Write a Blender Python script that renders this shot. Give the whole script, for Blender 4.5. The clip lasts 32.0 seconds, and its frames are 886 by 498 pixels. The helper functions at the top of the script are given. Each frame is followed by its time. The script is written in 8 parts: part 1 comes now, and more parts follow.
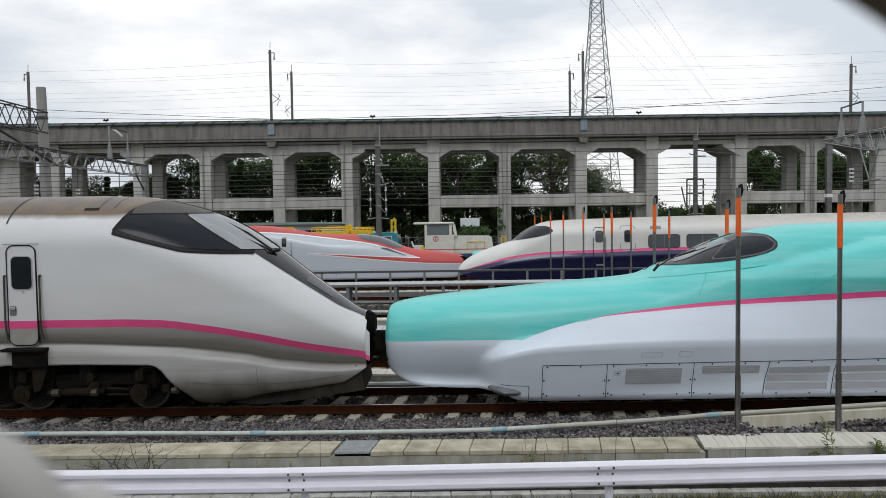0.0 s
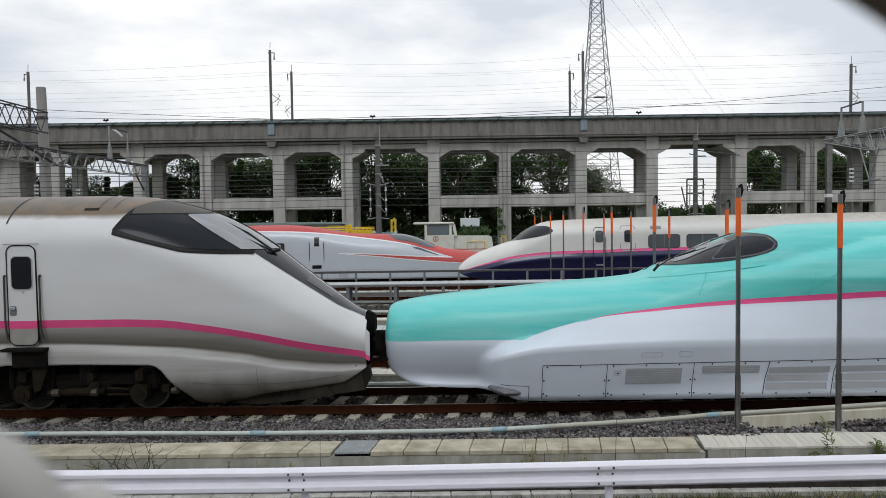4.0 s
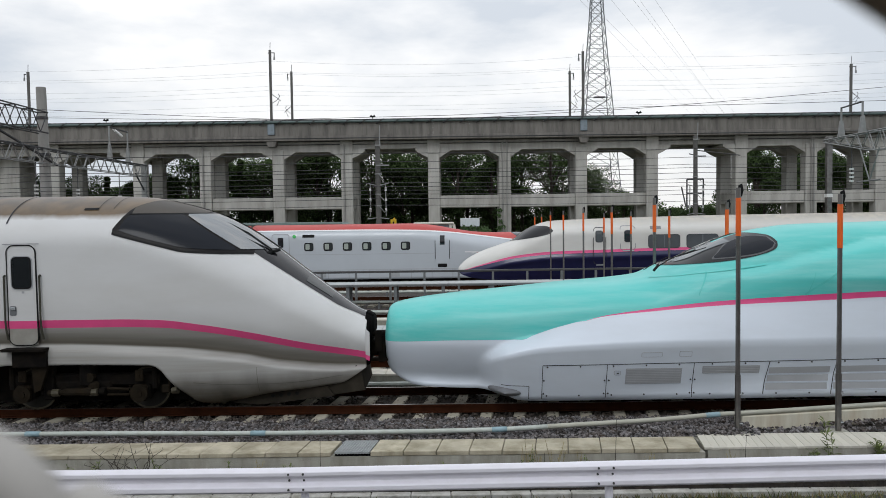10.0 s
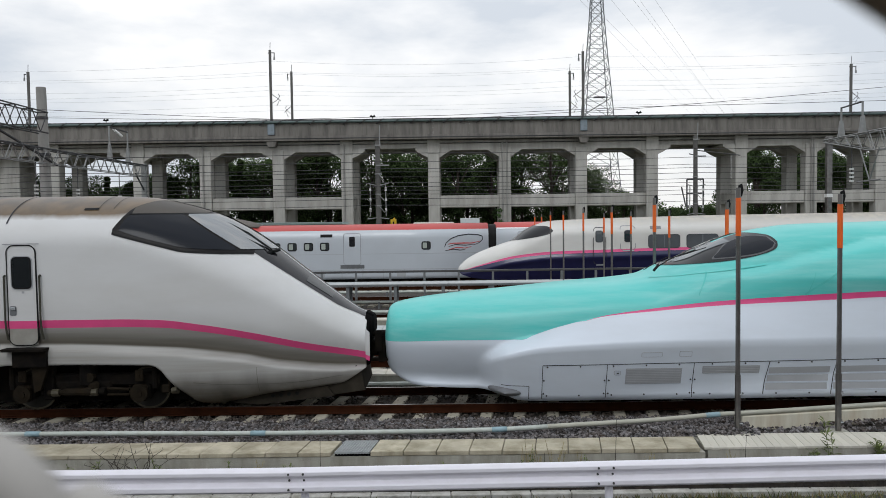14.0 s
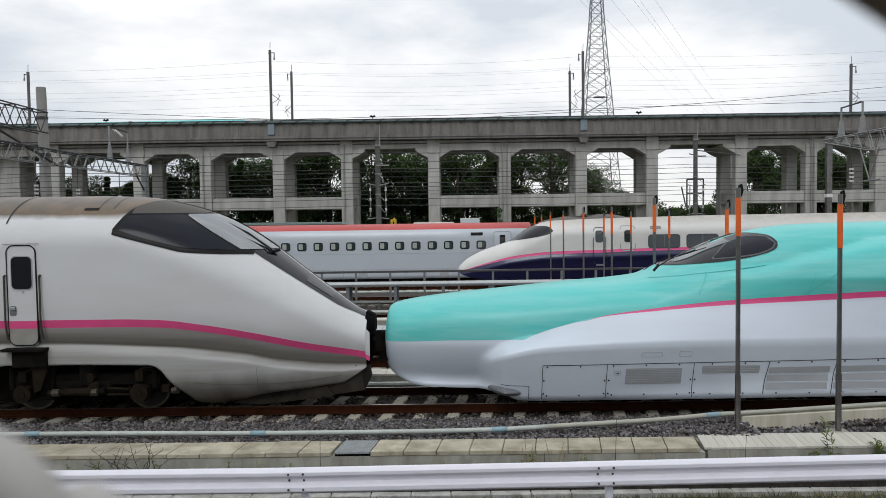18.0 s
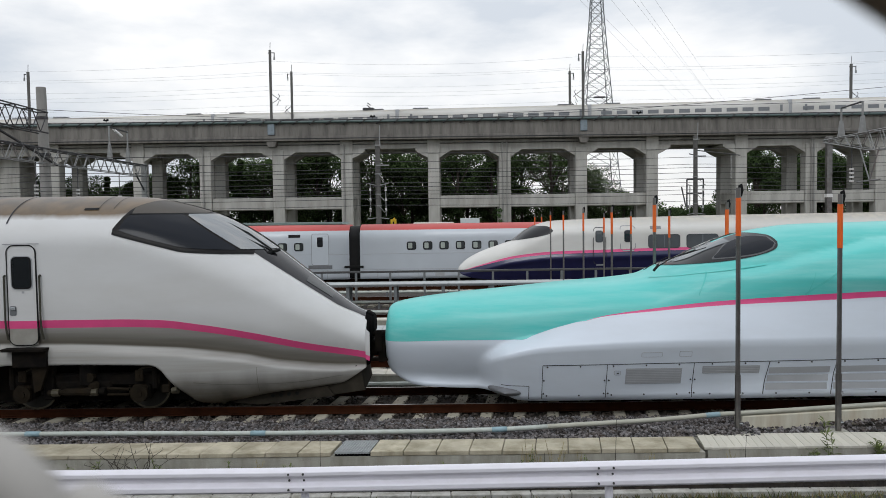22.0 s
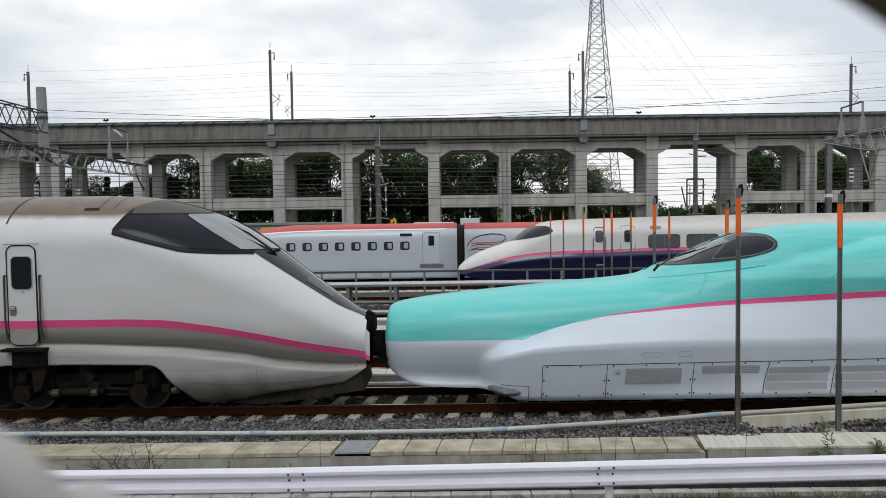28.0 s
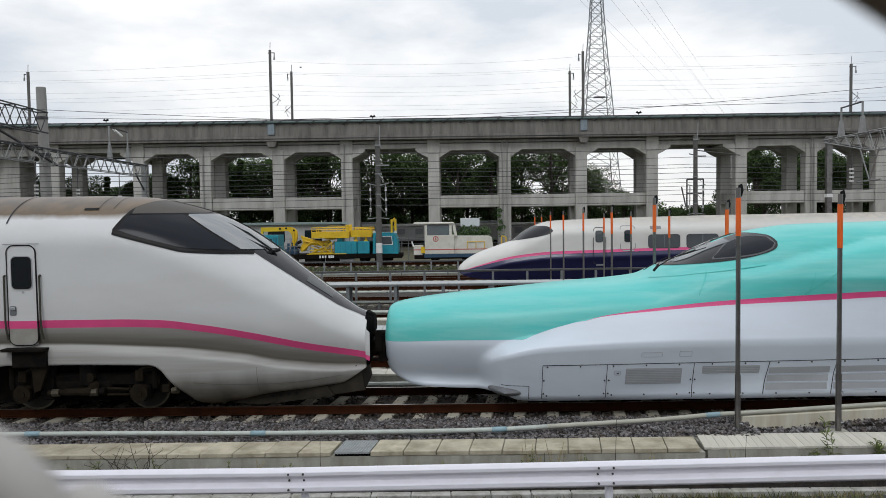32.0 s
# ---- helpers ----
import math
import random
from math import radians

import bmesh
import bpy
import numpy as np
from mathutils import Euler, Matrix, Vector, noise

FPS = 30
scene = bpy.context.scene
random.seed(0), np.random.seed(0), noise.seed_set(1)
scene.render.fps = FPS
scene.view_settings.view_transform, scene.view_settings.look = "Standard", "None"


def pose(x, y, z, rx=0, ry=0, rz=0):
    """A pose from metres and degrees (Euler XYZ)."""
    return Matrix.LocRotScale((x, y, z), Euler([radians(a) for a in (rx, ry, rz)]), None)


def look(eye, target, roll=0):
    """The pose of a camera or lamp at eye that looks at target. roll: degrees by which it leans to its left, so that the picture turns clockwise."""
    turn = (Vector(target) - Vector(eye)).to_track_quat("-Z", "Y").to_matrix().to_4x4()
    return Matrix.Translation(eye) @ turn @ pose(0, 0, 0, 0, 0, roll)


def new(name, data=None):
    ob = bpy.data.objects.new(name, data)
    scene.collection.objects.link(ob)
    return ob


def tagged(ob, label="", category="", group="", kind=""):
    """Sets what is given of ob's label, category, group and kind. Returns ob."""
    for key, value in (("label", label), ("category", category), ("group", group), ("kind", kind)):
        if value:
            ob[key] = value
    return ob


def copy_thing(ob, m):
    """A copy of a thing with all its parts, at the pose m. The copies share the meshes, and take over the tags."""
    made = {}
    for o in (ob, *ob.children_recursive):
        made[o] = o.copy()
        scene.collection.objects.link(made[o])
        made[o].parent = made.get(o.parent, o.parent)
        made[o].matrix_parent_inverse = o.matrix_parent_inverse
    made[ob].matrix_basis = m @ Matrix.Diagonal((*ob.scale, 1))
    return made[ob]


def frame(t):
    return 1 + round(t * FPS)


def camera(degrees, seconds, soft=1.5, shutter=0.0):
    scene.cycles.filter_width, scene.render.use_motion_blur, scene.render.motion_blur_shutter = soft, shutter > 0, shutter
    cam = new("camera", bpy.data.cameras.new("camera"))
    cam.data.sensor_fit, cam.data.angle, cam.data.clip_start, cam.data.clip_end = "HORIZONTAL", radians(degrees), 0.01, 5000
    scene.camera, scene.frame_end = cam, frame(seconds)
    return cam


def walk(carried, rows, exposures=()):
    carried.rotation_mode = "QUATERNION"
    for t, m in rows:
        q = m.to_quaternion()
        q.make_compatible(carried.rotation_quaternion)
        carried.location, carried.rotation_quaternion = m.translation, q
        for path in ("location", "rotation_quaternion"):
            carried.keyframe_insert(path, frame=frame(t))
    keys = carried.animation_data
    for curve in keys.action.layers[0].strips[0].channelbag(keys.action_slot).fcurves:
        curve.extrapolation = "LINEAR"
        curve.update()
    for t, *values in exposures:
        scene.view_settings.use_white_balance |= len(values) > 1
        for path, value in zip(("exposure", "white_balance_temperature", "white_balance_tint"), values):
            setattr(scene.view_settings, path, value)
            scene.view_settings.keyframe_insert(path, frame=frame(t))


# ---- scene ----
cam = camera(61.8, 32.0, soft=0.6)
# the lens is focused on the trains; the fence wire right before it is far out of focus
cam.data.dof.use_dof = True
cam.data.dof.focus_distance = 22.0
cam.data.dof.aperture_fstop = 5.5
EYE = (0.0, 0.0, 3.7)
VIEW = look(EYE, (-0.628, 100.0, -0.649), roll=-0.79)
walk(cam, [(0.0, VIEW), (32.0, VIEW)], exposures=[(0.0, 0.0), (32.0, 0.0)])

# ---- world and sun ----
world = bpy.data.worlds.new("overcast_sky")
scene.world = world
world.use_nodes = True
wn, wl = world.node_tree.nodes, world.node_tree.links
wn.clear()
w_out = wn.new("ShaderNodeOutputWorld")
w_bg = wn.new("ShaderNodeBackground")
w_sky = wn.new("ShaderNodeTexSky")
w_sky.sky_type, w_sky.sun_disc = "NISHITA", False
w_sky.sun_elevation, w_sky.sun_rotation = radians(45), radians(190)
w_co = wn.new("ShaderNodeTexCoord")
w_map = wn.new("ShaderNodeMapping")
w_map.inputs["Location"].default_value = (0.35, 0.2, 0.15)
w_map.inputs["Scale"].default_value = (1.5, 1.5, 4.5)
w_no = wn.new("ShaderNodeTexNoise")
w_no.inputs["Scale"].default_value, w_no.inputs["Detail"].default_value, w_no.inputs["Roughness"].default_value = 2.0, 7.0, 0.55
w_ramp = wn.new("ShaderNodeValToRGB")
w_ramp.color_ramp.elements[0].position, w_ramp.color_ramp.elements[1].position = 0.43, 0.66
w_ramp.color_ramp.elements[0].color = (0.66, 0.705, 0.765, 1)
w_ramp.color_ramp.elements[1].color = (1.0, 1.0, 1.0, 1)
w_gain = wn.new("ShaderNodeMix")
w_gain.data_type, w_gain.blend_type = "RGBA", "MIX"
w_gain.inputs[0].default_value = 0.92
w_mul = wn.new("ShaderNodeMix")
w_mul.data_type, w_mul.blend_type = "RGBA", "MULTIPLY"
w_mul.inputs[0].default_value = 1.0
w_mul.inputs[7].default_value = (0.1, 0.1, 0.1, 1)
wl.new(w_sky.outputs[0], w_mul.inputs[6])
wl.new(w_co.outputs["Generated"], w_map.inputs[0])
wl.new(w_map.outputs[0], w_no.inputs["Vector"])
w_dot = wn.new("ShaderNodeVectorMath")
w_dot.operation = "DOT_PRODUCT"
w_dot.inputs[1].default_value = (-0.02, 0.975, 0.22)
wl.new(w_co.outputs["Generated"], w_dot.inputs[0])
w_glow = wn.new("ShaderNodeMapRange")
w_glow.inputs[1].default_value, w_glow.inputs[2].default_value, w_glow.inputs[3].default_value, w_glow.inputs[4].default_value = 0.86, 1.0, -0.02, 0.10
wl.new(w_dot.outputs["Value"], w_glow.inputs[0])
w_add = wn.new("ShaderNodeMath")
wl.new(w_no.outputs[0], w_add.inputs[0])
wl.new(w_glow.outputs[0], w_add.inputs[1])
wl.new(w_add.outputs[0], w_ramp.inputs[0])
wl.new(w_mul.outputs[2], w_gain.inputs[6])
wl.new(w_ramp.outputs[0], w_gain.inputs[7])
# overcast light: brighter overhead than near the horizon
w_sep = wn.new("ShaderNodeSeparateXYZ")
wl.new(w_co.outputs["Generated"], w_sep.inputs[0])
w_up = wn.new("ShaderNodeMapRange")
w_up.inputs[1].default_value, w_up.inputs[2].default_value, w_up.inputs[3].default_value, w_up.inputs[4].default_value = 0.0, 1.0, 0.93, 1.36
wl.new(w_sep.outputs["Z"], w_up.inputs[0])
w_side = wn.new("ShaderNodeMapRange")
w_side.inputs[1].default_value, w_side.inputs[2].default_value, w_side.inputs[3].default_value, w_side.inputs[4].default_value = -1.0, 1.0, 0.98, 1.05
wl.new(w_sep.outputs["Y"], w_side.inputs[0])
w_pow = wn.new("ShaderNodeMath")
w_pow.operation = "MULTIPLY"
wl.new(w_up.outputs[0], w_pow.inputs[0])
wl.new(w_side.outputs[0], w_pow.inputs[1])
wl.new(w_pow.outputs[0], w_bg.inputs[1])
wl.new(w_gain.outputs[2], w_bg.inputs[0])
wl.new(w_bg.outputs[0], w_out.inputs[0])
sun = new("sun", bpy.data.lights.new("sun", "SUN"))
sun.data.energy, sun.data.angle, sun.data.color = 0.64, radians(25), (0.97, 0.985, 1.0)
sun.matrix_world = look((-12, -55, 72), (0, 15, 0))


# ---- materials ----
def mat(name, color, rough=0.6, metal=0.0, vary=0.12, scale=3.0, dirt=None, dirt_amount=0.35, dirt_scale=1.0, bump=0.0, bump_scale=60.0, stretch=(1, 1, 1), coat=0.0, island=0.0):
    m = bpy.data.materials.new(name)
    m.use_nodes = True
    n, l = m.node_tree.nodes, m.node_tree.links
    b = n["Principled BSDF"]
    b.inputs["Roughness"].default_value, b.inputs["Metallic"].default_value = rough, metal
    b.inputs["Coat Weight"].default_value = coat
    b.inputs["Coat Roughness"].default_value = 0.08
    co = n.new("ShaderNodeTexCoord")
    mp = n.new("ShaderNodeMapping")
    mp.inputs["Scale"].default_value = stretch
    l.new(co.outputs["Object"], mp.inputs[0])
    n1 = n.new("ShaderNodeTexNoise")
    n1.inputs["Scale"].default_value, n1.inputs["Detail"].default_value = scale, 5
    l.new(mp.outputs[0], n1.inputs["Vector"])
    r1 = n.new("ShaderNodeMapRange")
    r1.inputs[1].default_value, r1.inputs[2].default_value = 0.3, 0.7
    r1.inputs[3].default_value, r1.inputs[4].default_value = 1 - vary, 1 + vary
    l.new(n1.outputs[0], r1.inputs[0])
    hsv = n.new("ShaderNodeHueSaturation")
    hsv.inputs["Color"].default_value = (*color, 1)
    l.new(r1.outputs[0], hsv.inputs["Value"])
    last = hsv.outputs[0]
    if island:
        ge = n.new("ShaderNodeNewGeometry")
        oi = n.new("ShaderNodeObjectInfo")
        ad = n.new("ShaderNodeMath")
        l.new(ge.outputs["Random Per Island"], ad.inputs[0])
        l.new(oi.outputs["Random"], ad.inputs[1])
        fr = n.new("ShaderNodeMath")
        fr.operation = "FRACT"
        l.new(ad.outputs[0], fr.inputs[0])
        ri = n.new("ShaderNodeMapRange")
        ri.inputs[3].default_value, ri.inputs[4].default_value = 1 - island, 1 + island
        l.new(fr.outputs[0], ri.inputs[0])
        h2 = n.new("ShaderNodeHueSaturation")
        l.new(last, h2.inputs["Color"])
        l.new(ri.outputs[0], h2.inputs["Value"])
        last = h2.outputs[0]
    if dirt:
        n2 = n.new("ShaderNodeTexNoise")
        n2.inputs["Scale"].default_value, n2.inputs["Detail"].default_value, n2.inputs["Roughness"].default_value = dirt_scale, 8, 0.65
        l.new(mp.outputs[0], n2.inputs["Vector"])
        r2 = n.new("ShaderNodeMapRange")
        r2.inputs[1].default_value, r2.inputs[2].default_value, r2.inputs[4].default_value = 0.42, 0.72, dirt_amount
        l.new(n2.outputs[0], r2.inputs[0])
        mx = n.new("ShaderNodeMix")
        mx.data_type = "RGBA"
        l.new(r2.outputs[0], mx.inputs[0])
        l.new(last, mx.inputs[6])
        mx.inputs[7].default_value = (*dirt, 1)
        last = mx.outputs[2]
        rr = n.new("ShaderNodeMapRange")
        rr.inputs[3].default_value, rr.inputs[4].default_value = rough, min(1, rough + 0.25)
        l.new(r2.outputs[0], rr.inputs[0])
        l.new(rr.outputs[0], b.inputs["Roughness"])
    l.new(last, b.inputs["Base Color"])
    if bump:
        n3 = n.new("ShaderNodeTexNoise")
        n3.inputs["Scale"].default_value, n3.inputs["Detail"].default_value = bump_scale, 4
        l.new(co.outputs["Object"], n3.inputs["Vector"])
        bp = n.new("ShaderNodeBump")
        bp.inputs["Strength"].default_value, bp.inputs["Distance"].default_value = bump, 0.02
        l.new(n3.outputs[0], bp.inputs["Height"])
        l.new(bp.outputs[0], b.inputs["Normal"])
    return m


def glass_mat(name, color, rough=0.05):
    m = mat(name, color, rough, vary=0.05)
    m.node_tree.nodes["Principled BSDF"].inputs["Specular IOR Level"].default_value = 0.6
    return m


# the second layer is road film with the sill's shade in its colour
ROOF_AND_SILL = ((3.75, 3.86, (0.092, 0.056, 0.022), 0.96, 0.16), (1.30, 0.15, (0.16, 0.135, 0.09), 0.92, 0.55))


def dusty_mat(name, *a, layers=ROOF_AND_SILL, **k):
    """Old white paint with brown brake dust on the roof, fading out in streaks down the shoulders, and road film low
    down, with the shade there put into its brown.
    """
    m = mat(name, *a, **k)
    n, l = m.node_tree.nodes, m.node_tree.links
    b = n["Principled BSDF"]
    src = b.inputs["Base Color"].links[0].from_socket
    co = n.new("ShaderNodeTexCoord")
    sp = n.new("ShaderNodeSeparateXYZ")
    l.new(co.outputs["Object"], sp.inputs[0])
    mp = n.new("ShaderNodeMapping")
    mp.inputs["Scale"].default_value = (1.1, 1.0, 0.35)
    l.new(co.outputs["Object"], mp.inputs[0])
    no = n.new("ShaderNodeTexNoise")
    no.inputs["Scale"].default_value, no.inputs["Detail"].default_value = 2.2, 8
    l.new(mp.outputs[0], no.inputs["Vector"])
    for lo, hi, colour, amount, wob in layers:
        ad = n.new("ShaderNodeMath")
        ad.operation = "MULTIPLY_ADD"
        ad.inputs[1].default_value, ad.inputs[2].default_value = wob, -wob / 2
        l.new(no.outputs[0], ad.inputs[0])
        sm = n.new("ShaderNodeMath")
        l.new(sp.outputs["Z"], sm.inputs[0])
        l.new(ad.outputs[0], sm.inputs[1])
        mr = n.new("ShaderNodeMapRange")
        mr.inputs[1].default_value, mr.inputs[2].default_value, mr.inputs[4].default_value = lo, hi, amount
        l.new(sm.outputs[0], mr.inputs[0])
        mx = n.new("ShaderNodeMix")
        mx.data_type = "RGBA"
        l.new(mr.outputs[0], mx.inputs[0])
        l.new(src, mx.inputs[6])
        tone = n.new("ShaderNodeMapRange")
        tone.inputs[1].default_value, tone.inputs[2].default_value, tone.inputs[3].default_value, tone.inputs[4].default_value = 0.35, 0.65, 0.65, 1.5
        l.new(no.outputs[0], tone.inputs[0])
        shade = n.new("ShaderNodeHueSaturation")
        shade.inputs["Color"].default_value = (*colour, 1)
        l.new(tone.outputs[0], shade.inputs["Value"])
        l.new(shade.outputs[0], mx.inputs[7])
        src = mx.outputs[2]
    l.new(src, b.inputs["Base Color"])
    return m


def groove_grime_shade(m):
    """Dark brown grime, with the hollow's shade painted in, above the skirt's crease; the second map coordinate is the
    height over the crease.
    """
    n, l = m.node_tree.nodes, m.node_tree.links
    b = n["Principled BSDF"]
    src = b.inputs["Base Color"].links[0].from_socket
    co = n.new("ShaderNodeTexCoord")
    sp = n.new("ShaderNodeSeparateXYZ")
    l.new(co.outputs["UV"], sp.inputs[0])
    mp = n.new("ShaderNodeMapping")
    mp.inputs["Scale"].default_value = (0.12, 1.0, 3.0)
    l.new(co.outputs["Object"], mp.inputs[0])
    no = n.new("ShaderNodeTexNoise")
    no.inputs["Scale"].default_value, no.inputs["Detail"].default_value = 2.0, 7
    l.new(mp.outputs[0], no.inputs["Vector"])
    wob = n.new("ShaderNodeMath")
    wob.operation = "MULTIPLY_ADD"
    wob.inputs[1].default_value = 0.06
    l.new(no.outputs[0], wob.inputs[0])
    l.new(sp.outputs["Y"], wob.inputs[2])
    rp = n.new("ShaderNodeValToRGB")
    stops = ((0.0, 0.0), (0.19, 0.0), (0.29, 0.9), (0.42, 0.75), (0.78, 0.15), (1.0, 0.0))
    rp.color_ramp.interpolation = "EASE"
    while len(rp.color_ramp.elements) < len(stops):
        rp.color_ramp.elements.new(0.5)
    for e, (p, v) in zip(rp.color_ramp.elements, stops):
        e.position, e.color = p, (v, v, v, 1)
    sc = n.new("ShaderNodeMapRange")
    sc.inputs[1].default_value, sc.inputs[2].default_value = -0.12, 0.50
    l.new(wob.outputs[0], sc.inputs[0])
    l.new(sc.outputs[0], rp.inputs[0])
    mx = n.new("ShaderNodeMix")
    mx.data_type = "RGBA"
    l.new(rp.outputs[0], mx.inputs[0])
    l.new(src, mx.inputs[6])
    # one brown for the grime and the shade in the hollow
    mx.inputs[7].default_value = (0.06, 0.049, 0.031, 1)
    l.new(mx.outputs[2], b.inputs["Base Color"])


M = {}
M["white_old"] = dusty_mat("dusty_white_paint", (0.63, 0.63, 0.625), 0.32, vary=0.03, scale=1.2, dirt=(0.45, 0.43, 0.39), dirt_amount=0.3, dirt_scale=0.9, stretch=(0.35, 1, 1.2))
# the low layer mixes road film with the skirt's shade
M["grey_old"] = dusty_mat("dusty_shaded_grey_paint", (0.37, 0.365, 0.35), 0.4, vary=0.04, scale=1.2, dirt=(0.22, 0.20, 0.16), dirt_amount=0.55, dirt_scale=1.3, stretch=(0.16, 1, 5.0), layers=((0.80, 0.12, (0.12, 0.10, 0.065), 0.92, 0.45),))
groove_grime_shade(M["grey_old"])
M["pink"] = mat("magenta_stripe", (0.72, 0.075, 0.235), 0.4, vary=0.05, coat=0.2)
M["white"] = mat("glossy_white_paint", (0.65, 0.705, 0.775), 0.36, vary=0.02, scale=0.8, dirt=(0.42, 0.42, 0.42), dirt_amount=0.2, dirt_scale=0.9, stretch=(0.4, 1, 1.5), coat=0.12)
M["white_body"] = mat("silver_white_paint", (0.50, 0.535, 0.57), 0.3, vary=0.03, scale=0.8, coat=0.3)
M["green"] = mat("turquoise_paint", (0.095, 0.555, 0.515), 0.38, vary=0.05, scale=0.9, dirt=(0.32, 0.68, 0.65), dirt_amount=0.5, dirt_scale=1.6, stretch=(0.3, 1, 3.0), coat=0.12)
M["red"] = mat("red_roof_paint", (0.50, 0.062, 0.055), 0.5, vary=0.08, scale=0.8, dirt=(0.42, 0.16, 0.14), dirt_amount=0.4, dirt_scale=0.7, stretch=(0.3, 1, 1))
M["navy"] = mat("navy_paint", (0.016, 0.017, 0.066), 0.22, vary=0.08, coat=0.3)
M["cream"] = dusty_mat("cream_white_paint", (0.66, 0.645, 0.61), 0.35, vary=0.03, dirt=(0.4, 0.36, 0.28), dirt_amount=0.2, dirt_scale=0.6, stretch=(0.3, 1, 1), layers=((3.05, 3.55, (0.27, 0.235, 0.175), 0.8, 0.25),))
M["glass"] = glass_mat("dark_window_glass", (0.012, 0.014, 0.017))
M["glass_sky"] = glass_mat("clear_tinted_glass", (0.14, 0.155, 0.165), 0.05)
M["glass_lit"] = glass_mat("see_through_window_glass", (0.035, 0.04, 0.042), 0.06)
M["cab_glass"] = glass_mat("dark_cab_glass", (0.010, 0.012, 0.017), 0.14)
M["cab_glass"].node_tree.nodes["Principled BSDF"].inputs["Specular IOR Level"].default_value = 0.2
M["vent"] = mat("pale_grey_vent", (0.38, 0.39, 0.405), 0.5, vary=0.05)
M["shield"] = glass_mat("tinted_windscreen", (0.016, 0.016, 0.018), 0.30)
M["shield"].node_tree.nodes["Principled BSDF"].inputs["Specular IOR Level"].default_value = 0.32
M["nose_black"] = glass_mat("glossy_black_nose", (0.011, 0.011, 0.013), 0.16)
M["nose_black"].node_tree.nodes["Principled BSDF"].inputs["Specular IOR Level"].default_value = 0.4
M["canopy_frame"] = glass_mat("black_canopy_frame", (0.014, 0.013, 0.013), 0.35)
M["canopy_frame"].node_tree.nodes["Principled BSDF"].inputs["Specular IOR Level"].default_value = 0.12
M["canopy_dust"] = mat("brown_dusted_canopy", (0.055, 0.047, 0.038), 0.5, vary=0.2, scale=1.5, dirt=(0.11, 0.085, 0.055), dirt_amount=0.5, dirt_scale=1.2, stretch=(0.5, 1, 1))
M["windscreen"] = glass_mat("sky_reflecting_windscreen", (0.10, 0.11, 0.115), 0.04)
M["windscreen"].node_tree.nodes["Principled BSDF"].inputs["IOR"].default_value = 2.6
M["lamp_lens"] = glass_mat("smoked_lamp_lens", (0.045, 0.049, 0.046), 0.12)
M["glass_mid"] = glass_mat("swept_windscreen_glass", (0.085, 0.092, 0.098), 0.10)
M["black"] = mat("black_rubber", (0.012, 0.012, 0.012), 0.55)
M["seam"] = mat("panel_seam", (0.05, 0.05, 0.055), 0.6)
M["under"] = mat("grimy_running_gear", (0.006, 0.005, 0.0045), 0.85, vary=0.4, scale=6, dirt=(0.018, 0.013, 0.007), dirt_amount=0.55, dirt_scale=3)
M["fairing"] = mat("grey_brown_fairing", (0.11, 0.095, 0.082), 0.7, vary=0.2, scale=2)
M["gear_brown"] = mat("dusty_brown_gear", (0.014, 0.0098, 0.0052), 0.85, vary=0.35, scale=7, dirt=(0.02, 0.017, 0.013), dirt_amount=0.7, dirt_scale=5)
M["rail_olive"] = mat("dark_olive_rail", (0.035, 0.034, 0.022), 0.6, vary=0.2)
M["worn_rim"] = mat("worn_dusty_metal", (0.075, 0.065, 0.042), 0.5, 0.3, vary=0.3, scale=9)
M["wheel_face"] = mat("dull_wheel_steel", (0.03, 0.028, 0.025), 0.6, 0.2, vary=0.2, scale=5)
M["steel"] = mat("galvanised_steel", (0.36, 0.38, 0.39), 0.45, 0.6, vary=0.1)
for dull in ("under", "black", "seam", "gear_brown", "wheel_face"):
    M[dull].node_tree.nodes["Principled BSDF"].inputs["Specular IOR Level"].default_value = 0.12
M["dark_steel"] = mat("weathered_dark_steel", (0.07, 0.07, 0.07), 0.6, 0.3, vary=0.2)
M["rust"] = mat("rusty_rail_side", (0.034, 0.0105, 0.004), 0.95, vary=0.3, scale=4)
M["rust"].node_tree.nodes["Principled BSDF"].inputs["Specular IOR Level"].default_value = 0.1
M["rail_top"] = mat("worn_rail_head", (0.35, 0.33, 0.31), 0.3, 0.9)
M["concrete"] = mat("weathered_concrete", (0.43, 0.42, 0.39), 0.85, vary=0.12, scale=0.8, dirt=(0.19, 0.175, 0.15), dirt_amount=0.6, dirt_scale=0.55, stretch=(1.6, 1.6, 0.3), bump=0.3, bump_scale=6, island=0.06)
M["concrete_dark"] = mat("stained_parapet_concrete", (0.190, 0.178, 0.161), 0.9, vary=0.14, scale=0.4, dirt=(0.05, 0.047, 0.042), dirt_amount=0.7, dirt_scale=0.9, stretch=(1.6, 0.8, 0.22), bump=0.15, bump_scale=8)
M["slab"] = mat("mossy_concrete_slab", (0.45, 0.405, 0.305), 0.85, vary=0.16, scale=2.6, dirt=(0.20, 0.175, 0.11), dirt_amount=0.9, dirt_scale=2.3, bump=0.3, bump_scale=40, island=0.1)
M["lid_white"] = mat("bright_trough_lid", (0.78, 0.79, 0.78), 0.6, vary=0.08, scale=2)
M["kerb_white"] = mat("pale_kerb_concrete", (0.68, 0.66, 0.61), 0.85, vary=0.1, scale=5, dirt=(0.22, 0.20, 0.13), dirt_amount=0.75, dirt_scale=4, bump=0.3, bump_scale=50)
